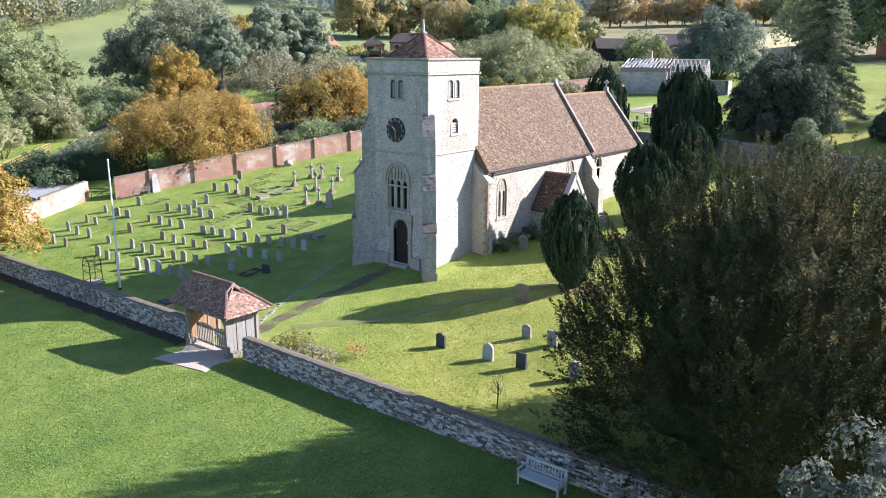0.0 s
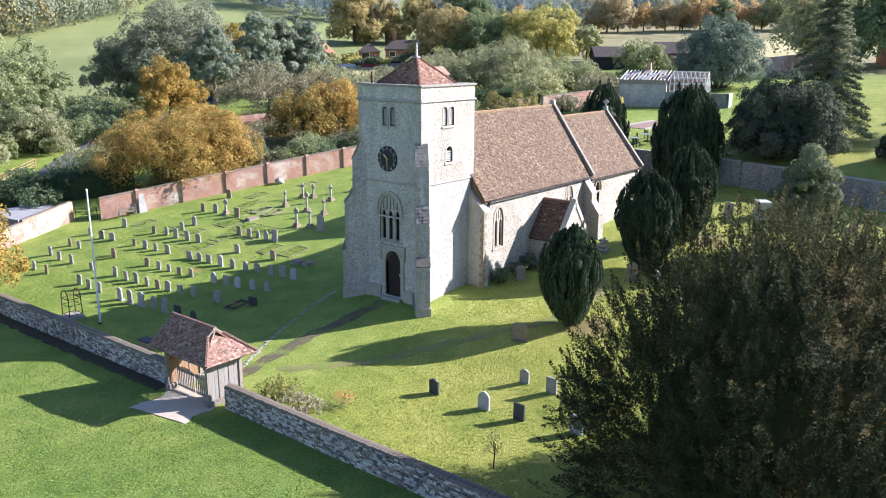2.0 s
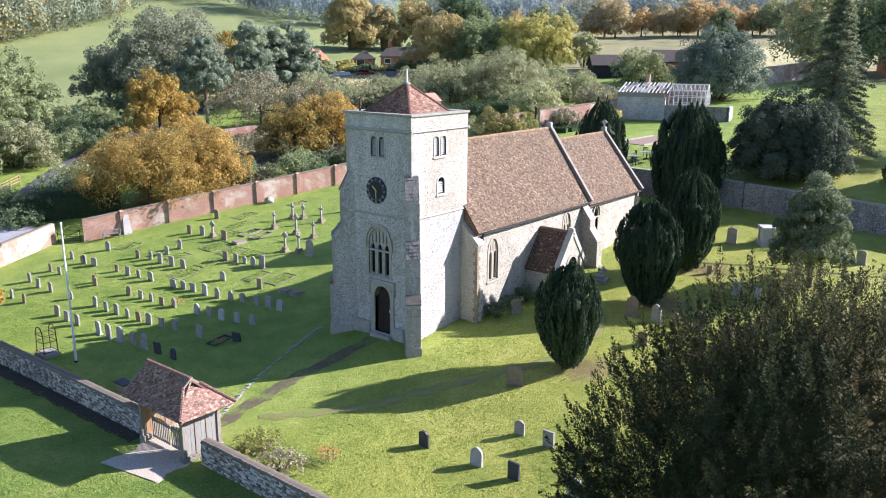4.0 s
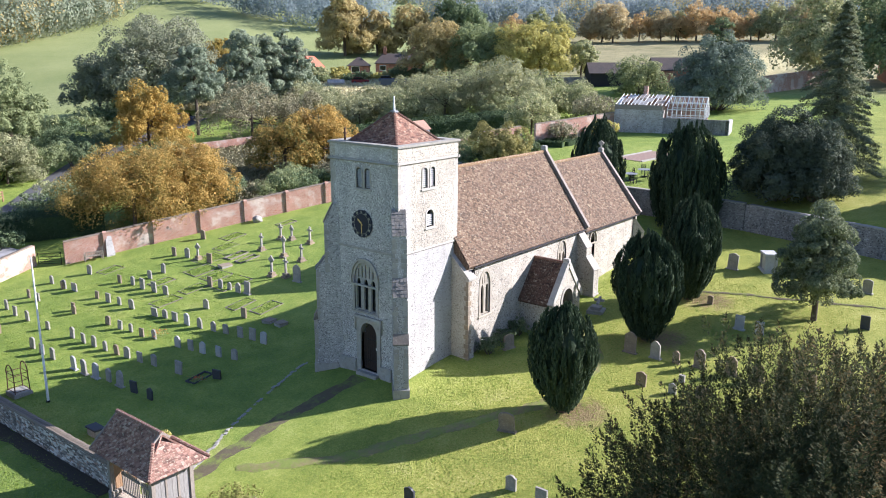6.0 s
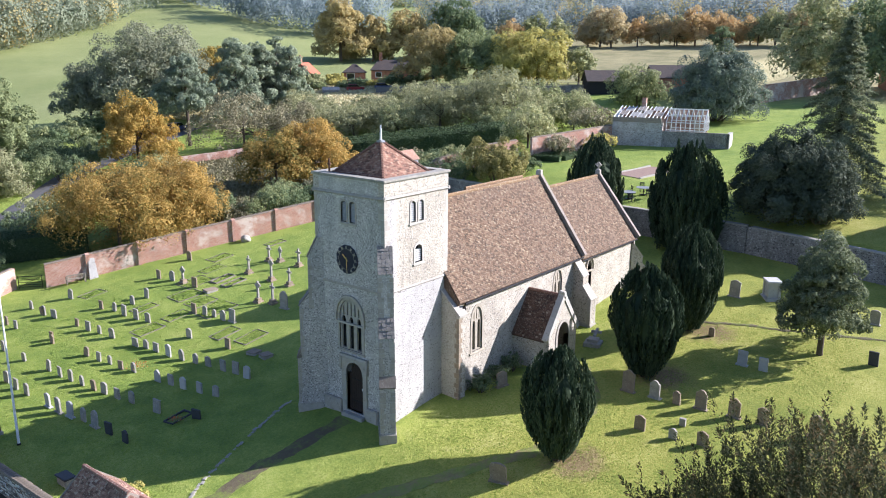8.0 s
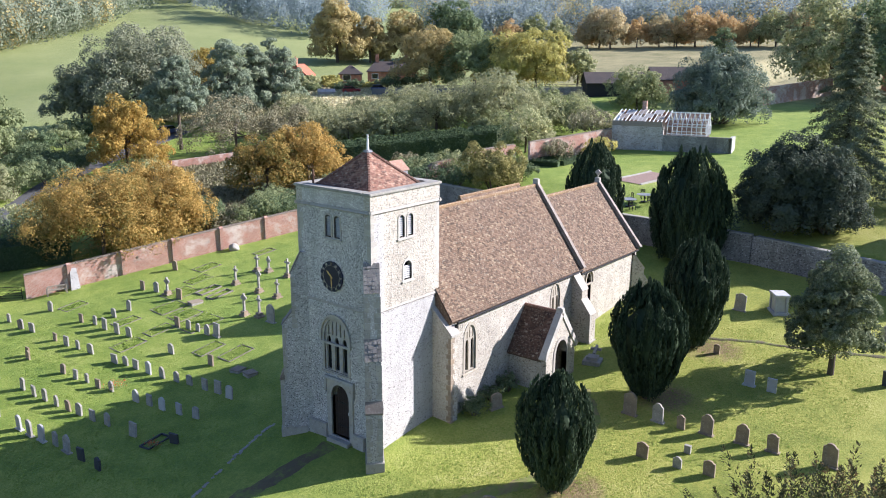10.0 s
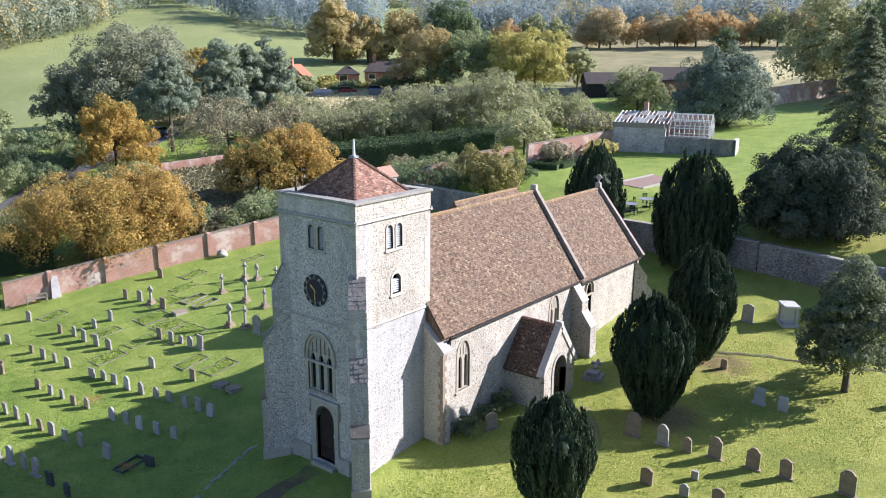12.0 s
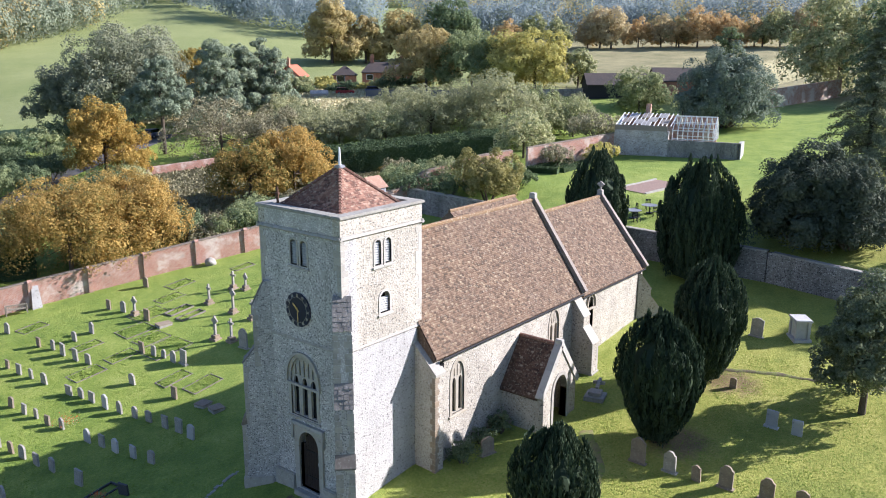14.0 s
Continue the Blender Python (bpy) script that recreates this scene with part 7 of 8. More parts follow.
tree("dark_tree", 168.2, 125.9, 17.5, 16.5, "dark_green", 9000, 0.75, 69, 0.1, 10, "dark tree behind the paddock")
tree("dark_tree", 158, 136, 15.0, 13.0, "copper", 7000, 0.75, 70, 0.1, 10, "bronze tree behind the paddock")
EVERGREEN = (96.5, 19.0)
tree("tall_tree", 150, 16.0, 21.0, 19.0, "olive", 15000, 0.6, 74, 0.1, 12, "tall olive-green tree beyond the lawn")
tree("tall_tree", 140.0, 2.0, 20.0, 18.0, "dark_green", 12000, 0.6, 75, 0.1, 12, "tall dark tree beyond the lawn")
tree("barn_tree", 115.0, 41.0, 7.8, 10.0, "olive", 10000, 0.32, 76, 0.1, 10, "thin olive tree in front of the barn")
tree("lane_tree", 6.0, 92.0, 15.0, 11.0, "dark_green", 14000, 0.35, 77, 0.1, 10, "dark green tree beside the lane")
tree("lane_tree", -1.0, 84.0, 13.0, 9.0, "twig", 9000, 0.3, 78, 0.1, 9, "thin grey tree beside the lane")
tree("lane_tree", 2.0, 74.0, 10.0, 7.0, "green", 9000, 0.28, 79, 0.08, 9, "green tree beside the lane")
tree("lane_tree", -10.0, 96.0, 18.0, 14.0, "green", 12000, 0.4, 80, 0.1, 10, "tall green tree beside the lane")
tree("lane_tree", -6.0, 66.0, 8.0, 6.5, "olive", 7000, 0.26, 81, 0.08, 8, "small olive tree beside the lane")


tree("lane_tree", 23.0, 100.0, 13.5, 9.5, "green", 14000, 0.36, 82, 0.08, 10, "green tree in the hedge below the field")
tree("lane_tree", 12.5, 78.0, 6.5, 7.5, "olive_silver", 9000, 0.26, 83, 0.06, 9, "low grey-green tree beside the lane")


def pine(x, y, height, spread, seed, label, material="pine", bare=0.4, leaves=9000, leaf=0.34):
    """A Scots pine: a bare leaning trunk and flat tiers of needles."""
    rng = np.random.default_rng(seed)
    ob = thing("pine_tree", x, y, ground(x, y) - 0.05, rng.uniform(0, 360), label, "pine tree", "scots pines")
    blobs = []
    for i in range(13):
        t = (i + 0.5) / 13
        a = i * 2.4
        q = spread * 0.34 * (1.15 - t) * rng.uniform(0.5, 1.1)
        rr = spread * 0.22 * (1.2 - 0.6 * t)
        blobs.append((q * math.cos(a), q * math.sin(a), height * (bare + (0.96 - bare) * t), rr, rr, rr * 0.5))
    bm = bmesh.new()
    limbs(bm, rng, (0, 0, -0.2), (rng.uniform(-0.6, 0.6), 0, height * 0.93), height * 0.02, blobs, 13)
    part("trunk", bm, "bark", ob)
    C, W, S = crown_points(rng, blobs, leaves, 16, -0.3, 0.1)
    leafy("crown", C, W, leaf * S, material, ob, seed, 0.35)
    return ob


pine(46.6, 86.0, 14.6, 11.0, 91, "scots pine with blue-green needles and a bare trunk", leaves=15000, leaf=0.4)
pine(61.5, 93.0, 15.2, 14.5, 92, "broad scots pine with blue-green needles", bare=0.12, leaves=20000, leaf=0.42)
pine(68.0, 94.5, 13.6, 13.0, 93, "broad scots pine with blue-green needles", bare=0.12, leaves=20000, leaf=0.42)
pine(74.0, 96.5, 14.4, 8.0, 94, "narrow scots pine with blue-green needles", bare=0.3)
pine(99.5, 20.0, 14.5, 9.0, 95, "dark pine rising behind an evergreen", "dark_green", 0.3)


pine(73.0, 91.5, 12.6, 9.5, 95, "scots pine with blue-green needles and a bare trunk", bare=0.25, leaves=12000, leaf=0.42)


def conifer(x, y, height, spread, seed, label, material="dark_green", leaves=16000, leaf=0.24):
    """A conical conifer with tiers of drooping boughs."""
    rng = np.random.default_rng(seed)
    ob = thing("conifer", x, y, ground(x, y) - 0.05, 0, label, "conifer")
    bm = bmesh.new()
    tube(bm, (0, 0, -0.2), (0, 0, height * 0.95), 0.3, 0.04, 8)
    boughs = 120
    C, W = [], []
    for i in range(boughs):
        t = (i + rng.random()) / boughs
        a = i * 2.4 + rng.uniform(-0.3, 0.3)
        z = height * (0.06 + 0.92 * t)
        ln = spread * 0.5 * (1.02 - t) ** 0.85 * rng.uniform(0.7, 1.1)
        k = max(20, int(leaves / boughs * (1.5 - t)))
        u = rng.random(k) ** 0.7
        p = np.stack([np.cos(a) * ln * u, np.sin(a) * ln * u, z - 0.35 * ln * u ** 2 + 0.2 * ln * u], 1)
        p += rng.normal(0, 1, (k, 3)) * (0.12 + 0.16 * ln * (1 - u))[:, None] * np.array([1, 1, 0.5])
        C.append(p)
        W.append(np.tile([math.cos(a) * 0.5, math.sin(a) * 0.5, 0.8], (k, 1)))
        if i % 4 == 0:
            tube(bm, (0, 0, z), (math.cos(a) * ln * 0.7, math.sin(a) * ln * 0.7, z - 0.05 * ln), 0.05, 0.015, 4)
    part("trunk", bm, "bark", ob)
    leafy("crown", np.concatenate(C), np.concatenate(W), leaf, material, ob, seed, 0.4)
    return ob


conifer(50.3, -9.6, 16.5, 10.5, 96, "tall dark conical conifer in the garden", "conifer_green", 52000)
conifer(57.0, -19.0, 16.0, 12.0, 97, "tall dark conical conifer in the garden", "pine", 36000)

# orchard: two models, each tree turned and sized anew
orchard_a = tree("apple_tree", 71.3, 66.0, 4.9, 7.6, "olive_silver", 5200, 0.24, 101, 0.16, 8, "low spreading apple tree with thinning leaves", group="orchard trees", clumps=16)
orchard_b = tree("apple_tree", 74.4, 49.1, 8.8, 9.6, "olive_silver", 9000, 0.26, 102, 0.12, 9, "taller fruit tree in grey-green leaf", group="orchard trees", clumps=20)
orchard_c = tree("apple_tree", 61.5, 31.0, 6.0, 6.8, "olive", 7000, 0.24, 103, 0.14, 9, "fruit tree with yellowing leaves", group="orchard trees", clumps=18)
orng = random.Random(12)
for model, spots in ((orchard_a, ((66.8, 77.0), (67.5, 69.8), (73.6, 60.8), (77.4, 58.1), (70.1, 86.0), (62.0, 71.0), (62.5, 64.5), (67.0, 62.0), (80.0, 64.0), (92.5, 42.1), (84.0, 54.0), (76.0, 74.0), (82.0, 70.0), (61.0, 80.0))), (orchard_b, ((77.5, 45.6), (69.5, 52.5))), (orchard_c, ((82.5, 40.8), (74.0, 38.5), (71.0, 43.5), (88.0, 46.0), (63.5, 56.0), (86.0, 38.0)))):
    for x, y in spots:
        o = copy_thing(model, pose(x, y, ground(x, y), 0, 0, orng.uniform(0, 360)))
        o.scale = [orng.uniform(0.85, 1.15)] * 3

# shrubs and hedges
shrub("holm_oak", 42.2, -7.4, 8.0, 9.6, "holm", 46000, 0.19, 71, "broad dense evergreen oak overhanging the wall", "tree", full=True)
shrub("holm_oak", 42.6, -10.6, 7.0, 6.4, "holm", 26000, 0.18, 72, "broad dense evergreen behind the wall", "tree", full=True)
shrub("holm_oak", 43.5, -18.0, 3.0, 4.0, "holm", 8000, 0.25, 174, "dense evergreen bush behind the wall", "tree", full=True)
shrub("holm_oak", 44.0, -22.8, 6.0, 7.0, "holm", 12000, 0.28, 175, "dense evergreen bush behind the wall", "tree", full=True)
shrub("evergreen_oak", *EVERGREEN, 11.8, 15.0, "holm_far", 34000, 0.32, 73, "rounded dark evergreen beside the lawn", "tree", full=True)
shrub("garden_bush", 42.4, 22.6, 5.6, 6.6, "gold_olive", 14000, 0.2, 111, "large yellowing olive fruit tree in the garden")
shrub("garden_bush", 51.6, 29.6, 2.2, 4.0, "dark_green", 3000, 0.18, 112, "low dark bush by the garden wall")
shrub("garden_bush", 63.8, 21.6, 2.4, 4.0, "yellow", 2600, 0.2, 113, "bright yellow-green bush below the glasshouse")
shrub("garden_bush", 58.0, 24.6, 3.2, 4.5, "twig", 2600, 0.2, 114, "wall-trained thinning fruit tree")
shrub("garden_bush", 78.0, 29.5, 4.0, 9.0, "twig", 5000, 0.24, 115, "broad grey leafless bush behind the wall")
for i, (x, y, h, w, m) in enumerate(((41.6, 27.2, 3.0, 4.6, "dark_green"), (44.6, 29.6, 3.4, 5.2, "olive"), (48.0, 27.6, 2.6, 4.4, "dark_green"), (45.6, 25.4, 2.2, 4.0, "dark_green"), (50.4, 25.8, 1.9, 3.6, "green"), (41.0, 31.6, 3.2, 5.0, "dark_green"), (47.6, 22.4, 1.6, 3.6, "dark_green"))):
    shrub("garden_bush", x, y, h, w, m, 3400, 0.17, 320 + i, "dense garden bush inside the wall", group="garden bushes")
brng = random.Random(5)
for i in range(30):
    t = i / 29
    x, y = 20 + 28 * t + brng.uniform(-2, 2), 41.5 - 8.0 * t + brng.uniform(0, 6)
    shrub("bramble", x, y, brng.uniform(1.8, 3.6), brng.uniform(2.8, 4.6), brng.choice(["dark_green", "dark_green", "green", "twig", "olive", "chestnut"]), 1900, 0.17, 120 + i, "tangled shrub growing behind the brick wall", group="shrubs behind the wall")
for i in range(26):
    t = i / 25
    x, y = -2 + 34 * t + brng.uniform(-1.5, 1.5), 51 + 22 * t + brng.uniform(-3, 3)
    shrub("hedge_bush", x, y, brng.uniform(2.0, 3.6), brng.uniform(3.4, 5.5), brng.choice(["dark_green", "green", "dark_green", "olive"]), 2000, 0.2, 160 + i, "dense green hedgerow bush beside the lane", group="hedgerow by the lane")
for i in range(22):
    t = i / 21
    x, y = -22 + 70 * t + brng.uniform(-1.5, 1.5), 84 + 30 * t + brng.uniform(-2, 2)
    shrub("hedge_bush", x, y, brng.uniform(2.5, 4.5), brng.uniform(4.5, 7), brng.choice(["dark_green", "dark_green", "green"]), 1800, 0.3, 190 + i, "dense green hedgerow bush below the field", group="hedgerow below the field")


def hedge(name, ax, ay, bx, by, wide, high, material, n, leaf, seed, label):
    """A clipped hedge: a box of leaves with an uneven skin."""
    rng = np.random.default_rng(seed)
    ln = math.hypot(bx - ax, by - ay)
    u, f = rng.random(n) * ln, rng.random(n)
    c, s = (bx - ax) / ln, (by - ay) / ln
    side = np.where(f < 0.3, -1.0, np.where(f < 0.45, 1.0, 0.0))
    v = np.where(side == 0, rng.uniform(-1, 1, n), side) * wide / 2
    w = np.where(side == 0, 1.0, rng.random(n)) * high
    bumpy = np.array([noise.noise((a * 0.6, b * 0.6, 3.0)) for a, b in zip(u, w)]) * 0.25
    v, w = v * (1 + bumpy), w * (1 + bumpy * 0.5)
    x, y = ax + c * u - s * v, ay + s * u + c * v
    z = np.array([ground(a, b) for a, b in zip(x, y)]) + w
    ways = np.stack([-s * side, c * side, np.where(side == 0, 1.0, 0.2)], 1)
    ob = leafy(name, np.stack([x, y, z], 1) + rng.normal(0, 0.08, (n, 3)), ways, leaf, material, None, seed)
    m = max(2, int(ln / 3))
    bm = bmesh.new()
    for i in range(m):
        px, py, qx, qy = (ax + (bx - ax) * i / m, ay + (by - ay) * i / m, ax + (bx - ax) * (i + 1) / m, ay + (by - ay) * (i + 1) / m)
        k, zl = wide * 0.42, min(ground(px, py), ground(qx, qy))
        prism(bm, [(px - s * k, py + c * k, zl - 0.2), (qx - s * k, qy + c * k, zl - 0.2), (qx + s * k, qy - c * k, zl - 0.2), (px + s * k, py - c * k, zl - 0.2)], (0, 0, high * 0.9 + 0.2))
    part("inner_hedge", bm, material, ob)
    return tagged(ob, label, "hedge", kind="stuff")


hedge("yew_hedge", 46.0, 57.5, 68.0, 38.5, 5.0, 3.2, "hedge_dark", 26000, 0.22, 7, "long thick dark green hedge across the garden")
hedge("box_hedge", 54.2, 25.6, 54.8, 22.0, 0.8, 0.6, "hedge_dark", 2500, 0.12, 8, "low clipped box edging of a flower bed")
hedge("box_hedge", 55.4, 25.2, 61.0, 23.8, 0.7, 0.6, "hedge_dark", 2500, 0.12, 9, "low clipped box edging of a flower bed")
hedge("box_hedge", 55.6, 22.0, 61.2, 21.6, 0.7, 0.6, "hedge_dark", 2500, 0.12, 10, "low clipped box edging of a flower bed")

# hedge and bushes along the lane
hedge("lane_hedge", -5.0, 55.0, 9.0, 48.4, 2.6, 2.3, "hedge_dark", 16000, 0.16, 12, "dark clipped hedge behind the churchyard wall")
for i, (x, y, h, w, m) in enumerate(((17.0, 78.5, 5.2, 7.0, "green"), (12.5, 81.0, 6.0, 7.5, "dark_green"), (22.0, 79.0, 4.6, 6.5, "dark_green"), (24.0, 87.0, 5.0, 7.5, "dark_green"), (28.0, 84.0, 4.2, 6.5, "dark_green"), (31.5, 88.0, 4.6, 7.0, "green"), (26.0, 94.0, 4.4, 7.0, "dark_green"), (6.0, 77.0, 5.4, 6.5, "olive"), (3.0, 70.5, 4.4, 5.0, "olive_silver"))):
    shrub("lane_bush", x, y, h, w, m, 5200, 0.2, 290 + i, "dense hedgerow bush above the lane", group="bushes above the lane")
tree("lane_tree", 11.5, 86.0, 15.5, 9.0, "green", 16000, 0.32, 300, 0.06, 12, "tall dense green tree beside the lane")

# rough grass of the waste ground behind the wall
def rough(name, x0, y0, x1, y1, n, tall, material, seed, label):
    rng = np.random.default_rng(seed)
    x, y = rng.uniform(x0, x1, n), rng.uniform(y0, y1, n)
    z = np.array([ground(a, b) for a, b in zip(x, y)])
    ob = leafy(name, np.stack([x, y, z + tall * 0.4], 1), np.tile([0.2, 0.2, 0.4], (n, 1)), tall, material, None, seed, 0.35)
    return tagged(ob, label, "grass", kind="stuff")


rough("rough_grass", 20, 47, 60, 76, 30000, 0.6, "twig", 5, "tall dry grass and weeds on waste ground")
rough("rough_grass", 60, 86, 112, 115, 16000, 0.7, "dry_grass", 6, "long dry grass of the paddock")

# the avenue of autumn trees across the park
# the avenue's leaf colours are lightened for haze
models = [tree("park_tree", 250, 136, 9.5, 8.4, m, 4200, 0.5, 210 + i, 0.12, 9, f"{w} park tree in the avenue", group="park avenue") for i, (m, w) in enumerate((("rust_hazed", "bronze"), ("orange_dull", "rust-orange"), ("olive", "olive")))]
prng = random.Random(21)
for i in range(19):
    t = i / 18
    x, y = 216 + 32 * t + prng.uniform(-5, 5), 136 - 104 * t + prng.uniform(-2, 2)
    if i == 3:
        continue
    o = copy_thing(models[prng.choice([0, 0, 1, 1, 2])], pose(x, y, ground(x, y), 0, 0, prng.uniform(0, 360)))
    o.scale = [prng.uniform(0.95, 1.35)] * 3
for m, (x, y) in zip(models, ((224, 112), (233, 84), (240, 60))):
    m.matrix_basis = pose(x, y, ground(x, y))


# woods on the hills
EDGE = ((-30, 290), (10, 292), (30, 290), (39.5, 300), (40.5, 400), (42.5, 400), (43.5, 280), (47.7, 248), (52, 270), (56.7, 312), (57.5, 352), (63.9, 264), (69.6, 239), (80, 215), (110, 210))


def wood_edge(a):
    for (a0, r0), (a1, r1) in zip(EDGE, EDGE[1:]):
        if a0 <= a <= a1:
            return r0 + (r1 - r0) * (a - a0) / (a1 - a0)
    return 330


def woodland(name, a0, a1, deep, count, material, seed, label, per=330, leaf=0.8):
    rng = np.random.default_rng(seed)
    a = rng.uniform(a0, a1, count)
    r = np.array([wood_edge(v) for v in a]) + deep * rng.random(count) ** 1.9 + 4
    x, y = r * np.cos(np.radians(a)), r * np.sin(np.radians(a))
    z = np.array([ground(p, q) for p, q in zip(x, y)])
    h = rng.uniform(9, 16, count)
    w = sphere_ways(rng, count * per)
    w[:, 2] = np.where(rng.random(count * per) < 0.3, -0.9 * np.abs(w[:, 2]), np.abs(w[:, 2]))
    k = np.repeat(np.arange(count), per)
    lump = 1 + 0.22 * np.sin(w[:, 0] * 7 + k) * np.cos(w[:, 1] * 6 + 2 * k) + 0.12 * rng.normal(0, 1, count * per)
    c = np.stack([x[k], y[k], z[k] + h[k] * 0.5], 1) + w * lump[:, None] * np.stack([h[k] * 0.42, h[k] * 0.42, h[k] * 0.5], 1)
    ob = leafy(name, c, w, leaf, material, None, seed, 0.75, 0.25)
    return tagged(ob, label, "woodland", kind="stuff")


# distant haze is painted into these leaf colours
woodland("woodland", 57, 82, 260, 300, "wood_green_hazed", 301, "mixed green woodland on the valley side")
woodland("woodland", 44, 57.5, 260, 200, "wood_dark_hazed", 302, "dark woodland beyond the field")
woodland("woodland", 8, 44, 320, 420, "wood_dark_hazed", 303, "dark mixed woodland across the valley")
woodland("woodland", -20, 44, 300, 150, "wood_green_hazed", 304, "lighter trees among the far woodland")
woodland("woodland", 62, 80, 120, 60, "copper", 305, "bronze trees among the hillside wood")
woodland("woodland", 10, 44, 200, 60, "copper", 306, "bronze trees among the far woodland")

# ---- buildings beyond ----
def cottage(name, x, y, turn, l, w, eave, ridge, label, roof="tile_red", wall="brick", chimneys=(), windows=(), hip=0.0):
    """A gabled or hipped cottage: walls, roof slopes, chimneys, windows with frames."""
    ob = thing(name, x, y, ground(x, y), turn, label, "house")
    boxed("wall", (-l / 2, -w / 2, -0.6, l / 2, w / 2, eave), wall, ob)
    for s in (-1, 1):
        prismed("roof", [(-l / 2 - 0.3, s * (w / 2 + 0.35), eave - 0.2), (l / 2 + 0.3, s * (w / 2 + 0.35), eave - 0.2), (l / 2 + 0.3 - hip, 0, ridge), (-l / 2 - 0.3 + hip, 0, ridge)], (0, 0, 0.16), roof, ob)
        if hip:
            prismed("roof", [(s * (l / 2 + 0.3), -w / 2 - 0.35, eave - 0.2), (s * (l / 2 + 0.3), w / 2 + 0.35, eave - 0.2), (s * (l / 2 + 0.3 - hip), 0, ridge)], (0, 0, 0.16), roof, ob)
        else:
            prismed("gable", [(s * (l / 2 - 0.02), -w / 2, eave), (s * (l / 2 - 0.02), w / 2, eave), (s * (l / 2 - 0.02), 0, ridge - 0.1)], (-s * 0.3, 0, 0), wall, ob)
    for cx in chimneys:
        ch = new("chimney")
        ch.parent = ob
        boxed("chimney_shaft", (cx - 0.4, -0.35, ridge - 1.2, cx + 0.4, 0.35, ridge + 1.4), wall, ch)
        boxed("cap", (cx - 0.48, -0.43, ridge + 1.4, cx + 0.48, 0.43, ridge + 1.55), wall, ch)
        for q in (-0.2, 0.2):
            tubed("pot", (cx + q, 0, ridge + 1.5), (cx + q, 0, ridge + 1.95), 0.13, 0.11, "tile_red", ch)
    for fx, fy, z, ww, hh in windows:
        wi = new("window")
        wi.parent = ob
        if abs(fy) > 0:
            d = (fx - ww / 2, fy * w / 2 - 0.05, z, fx + ww / 2, fy * w / 2 + 0.05, z + hh)
        else:
            d = (fx / abs(fx) * l / 2 - 0.05, -ww / 2, z, fx / abs(fx) * l / 2 + 0.05, ww / 2, z + hh)
        boxed("frame", d, "white_paint", wi)
        g = 0.12
        e = (d[0] + (g if abs(fy) else -0.03), d[1] + (-0.03 if abs(fy) else g), d[2] + g, d[3] - (g if abs(fy) else -0.03), d[4] - (-0.03 if abs(fy) else g), d[5] - g)
        boxed("pane", e, "glass", wi)
    return ob


cottage("cottage", 120.4, 107.8, -48, 11.5, 5.6, 2.7, 4.8, "long low brick cottage with a dark tiled roof", "barn_roof", "cottage_brick", (-3.5, 3.5), ((-4, -1, 0.9, 1.6, 1.3), (0, -1, 0.9, 1.6, 1.3), (4, -1, 0.9, 1.2, 1.3)), 2.0)
cottage("cottage", 113.5, 114.9, -48, 5.2, 4.6, 2.5, 4.3, "small hipped brick wing with a white window", "barn_roof", "cottage_brick", (), ((-0.8, -1, 0.8, 2.0, 1.5),), 2.6)
cottage("cottage", 106.0, 124.5, 30, 6.5, 5.0, 2.5, 4.9, "cottage with a bright red tiled gable roof", "tile_bright", "cottage_brick", (-3.0,), ((0, -1, 1.0, 1.2, 1.2),))
cottage("barn", 124.0, 50.0, -50, 13.0, 6.0, 2.3, 4.2, "low black weatherboarded barn", "barn_roof", "black_boards")
cottage("barn", 134.0, 43.0, -50, 8.5, 6.5, 3.0, 5.3, "tall barn with dark roof and brick gable", "barn_roof", "cottage_brick", (), ((1, 0, 1.2, 1.6, 1.4),))
cottage("farmhouse", 152.0, 2.0, 20, 14.0, 8.0, 4.5, 9.0, "house with a red-brown tiled roof behind trees", "tile_red", "cottage_brick", (3.0,))
wall_run("wall_lawn", 116.5, 23.5, 119.3, 20.5, 2.4, 0.4, "brick_limed", "pale brick wall at the end of the lawn", "")
wall_run("wall_lawn_far", 121.5, 20.0, 142.2, 14.0, 3.2, 0.4, "brick_limed", "long brick wall across the lawn's end", "")
wall_run("wall_paddock", 100.0, 95.0, 112.0, 70.0, 1.6, 0.4, "grey_boards", "dark grey boarded screen below the paddock", "")
wall_run("wall_yard", 114.0, 68.0, 121.0, 56.0, 1.5, 0.4, "flint_wall", "flint yard wall beside the barn", "")
wall_run("wall_waste", 36.0, 74.0, 52.0, 68.5, 1.3, 0.35, "brick", "broken brick wall in the waste ground", "")


def rail_fence(name, ax, ay, bx, by, label, wood="oak"):
    ob = thing(name, 0, 0, 0, 0, label, "fence")
    ln = math.hypot(bx - ax, by - ay)
    n = int(ln / 2.2)
    P = [(ax + (bx - ax) * i / n, ay + (by - ay) * i / n) for i in range(n + 1)]
    for i, (x, y) in enumerate(P):
        z = ground(x, y)
        boxed("post", (x - 0.07, y - 0.07, z - 0.2, x + 0.07, y + 0.07, z + 1.25), wood, ob)
        if i:
            px, py = P[i - 1]
            for h in (0.45, 0.8, 1.12):
                prismed("rail", [(px, py, ground(px, py) + h), (x, y, z + h), (x, y, z + h + 0.1), (px, py, ground(px, py) + h + 0.1)], (0.04, 0.04, 0), wood, ob)
    return ob


rail_fence("paddock_fence", 109.0, 94.0, 127.0, 58.0, "weathered post and rail paddock fence")
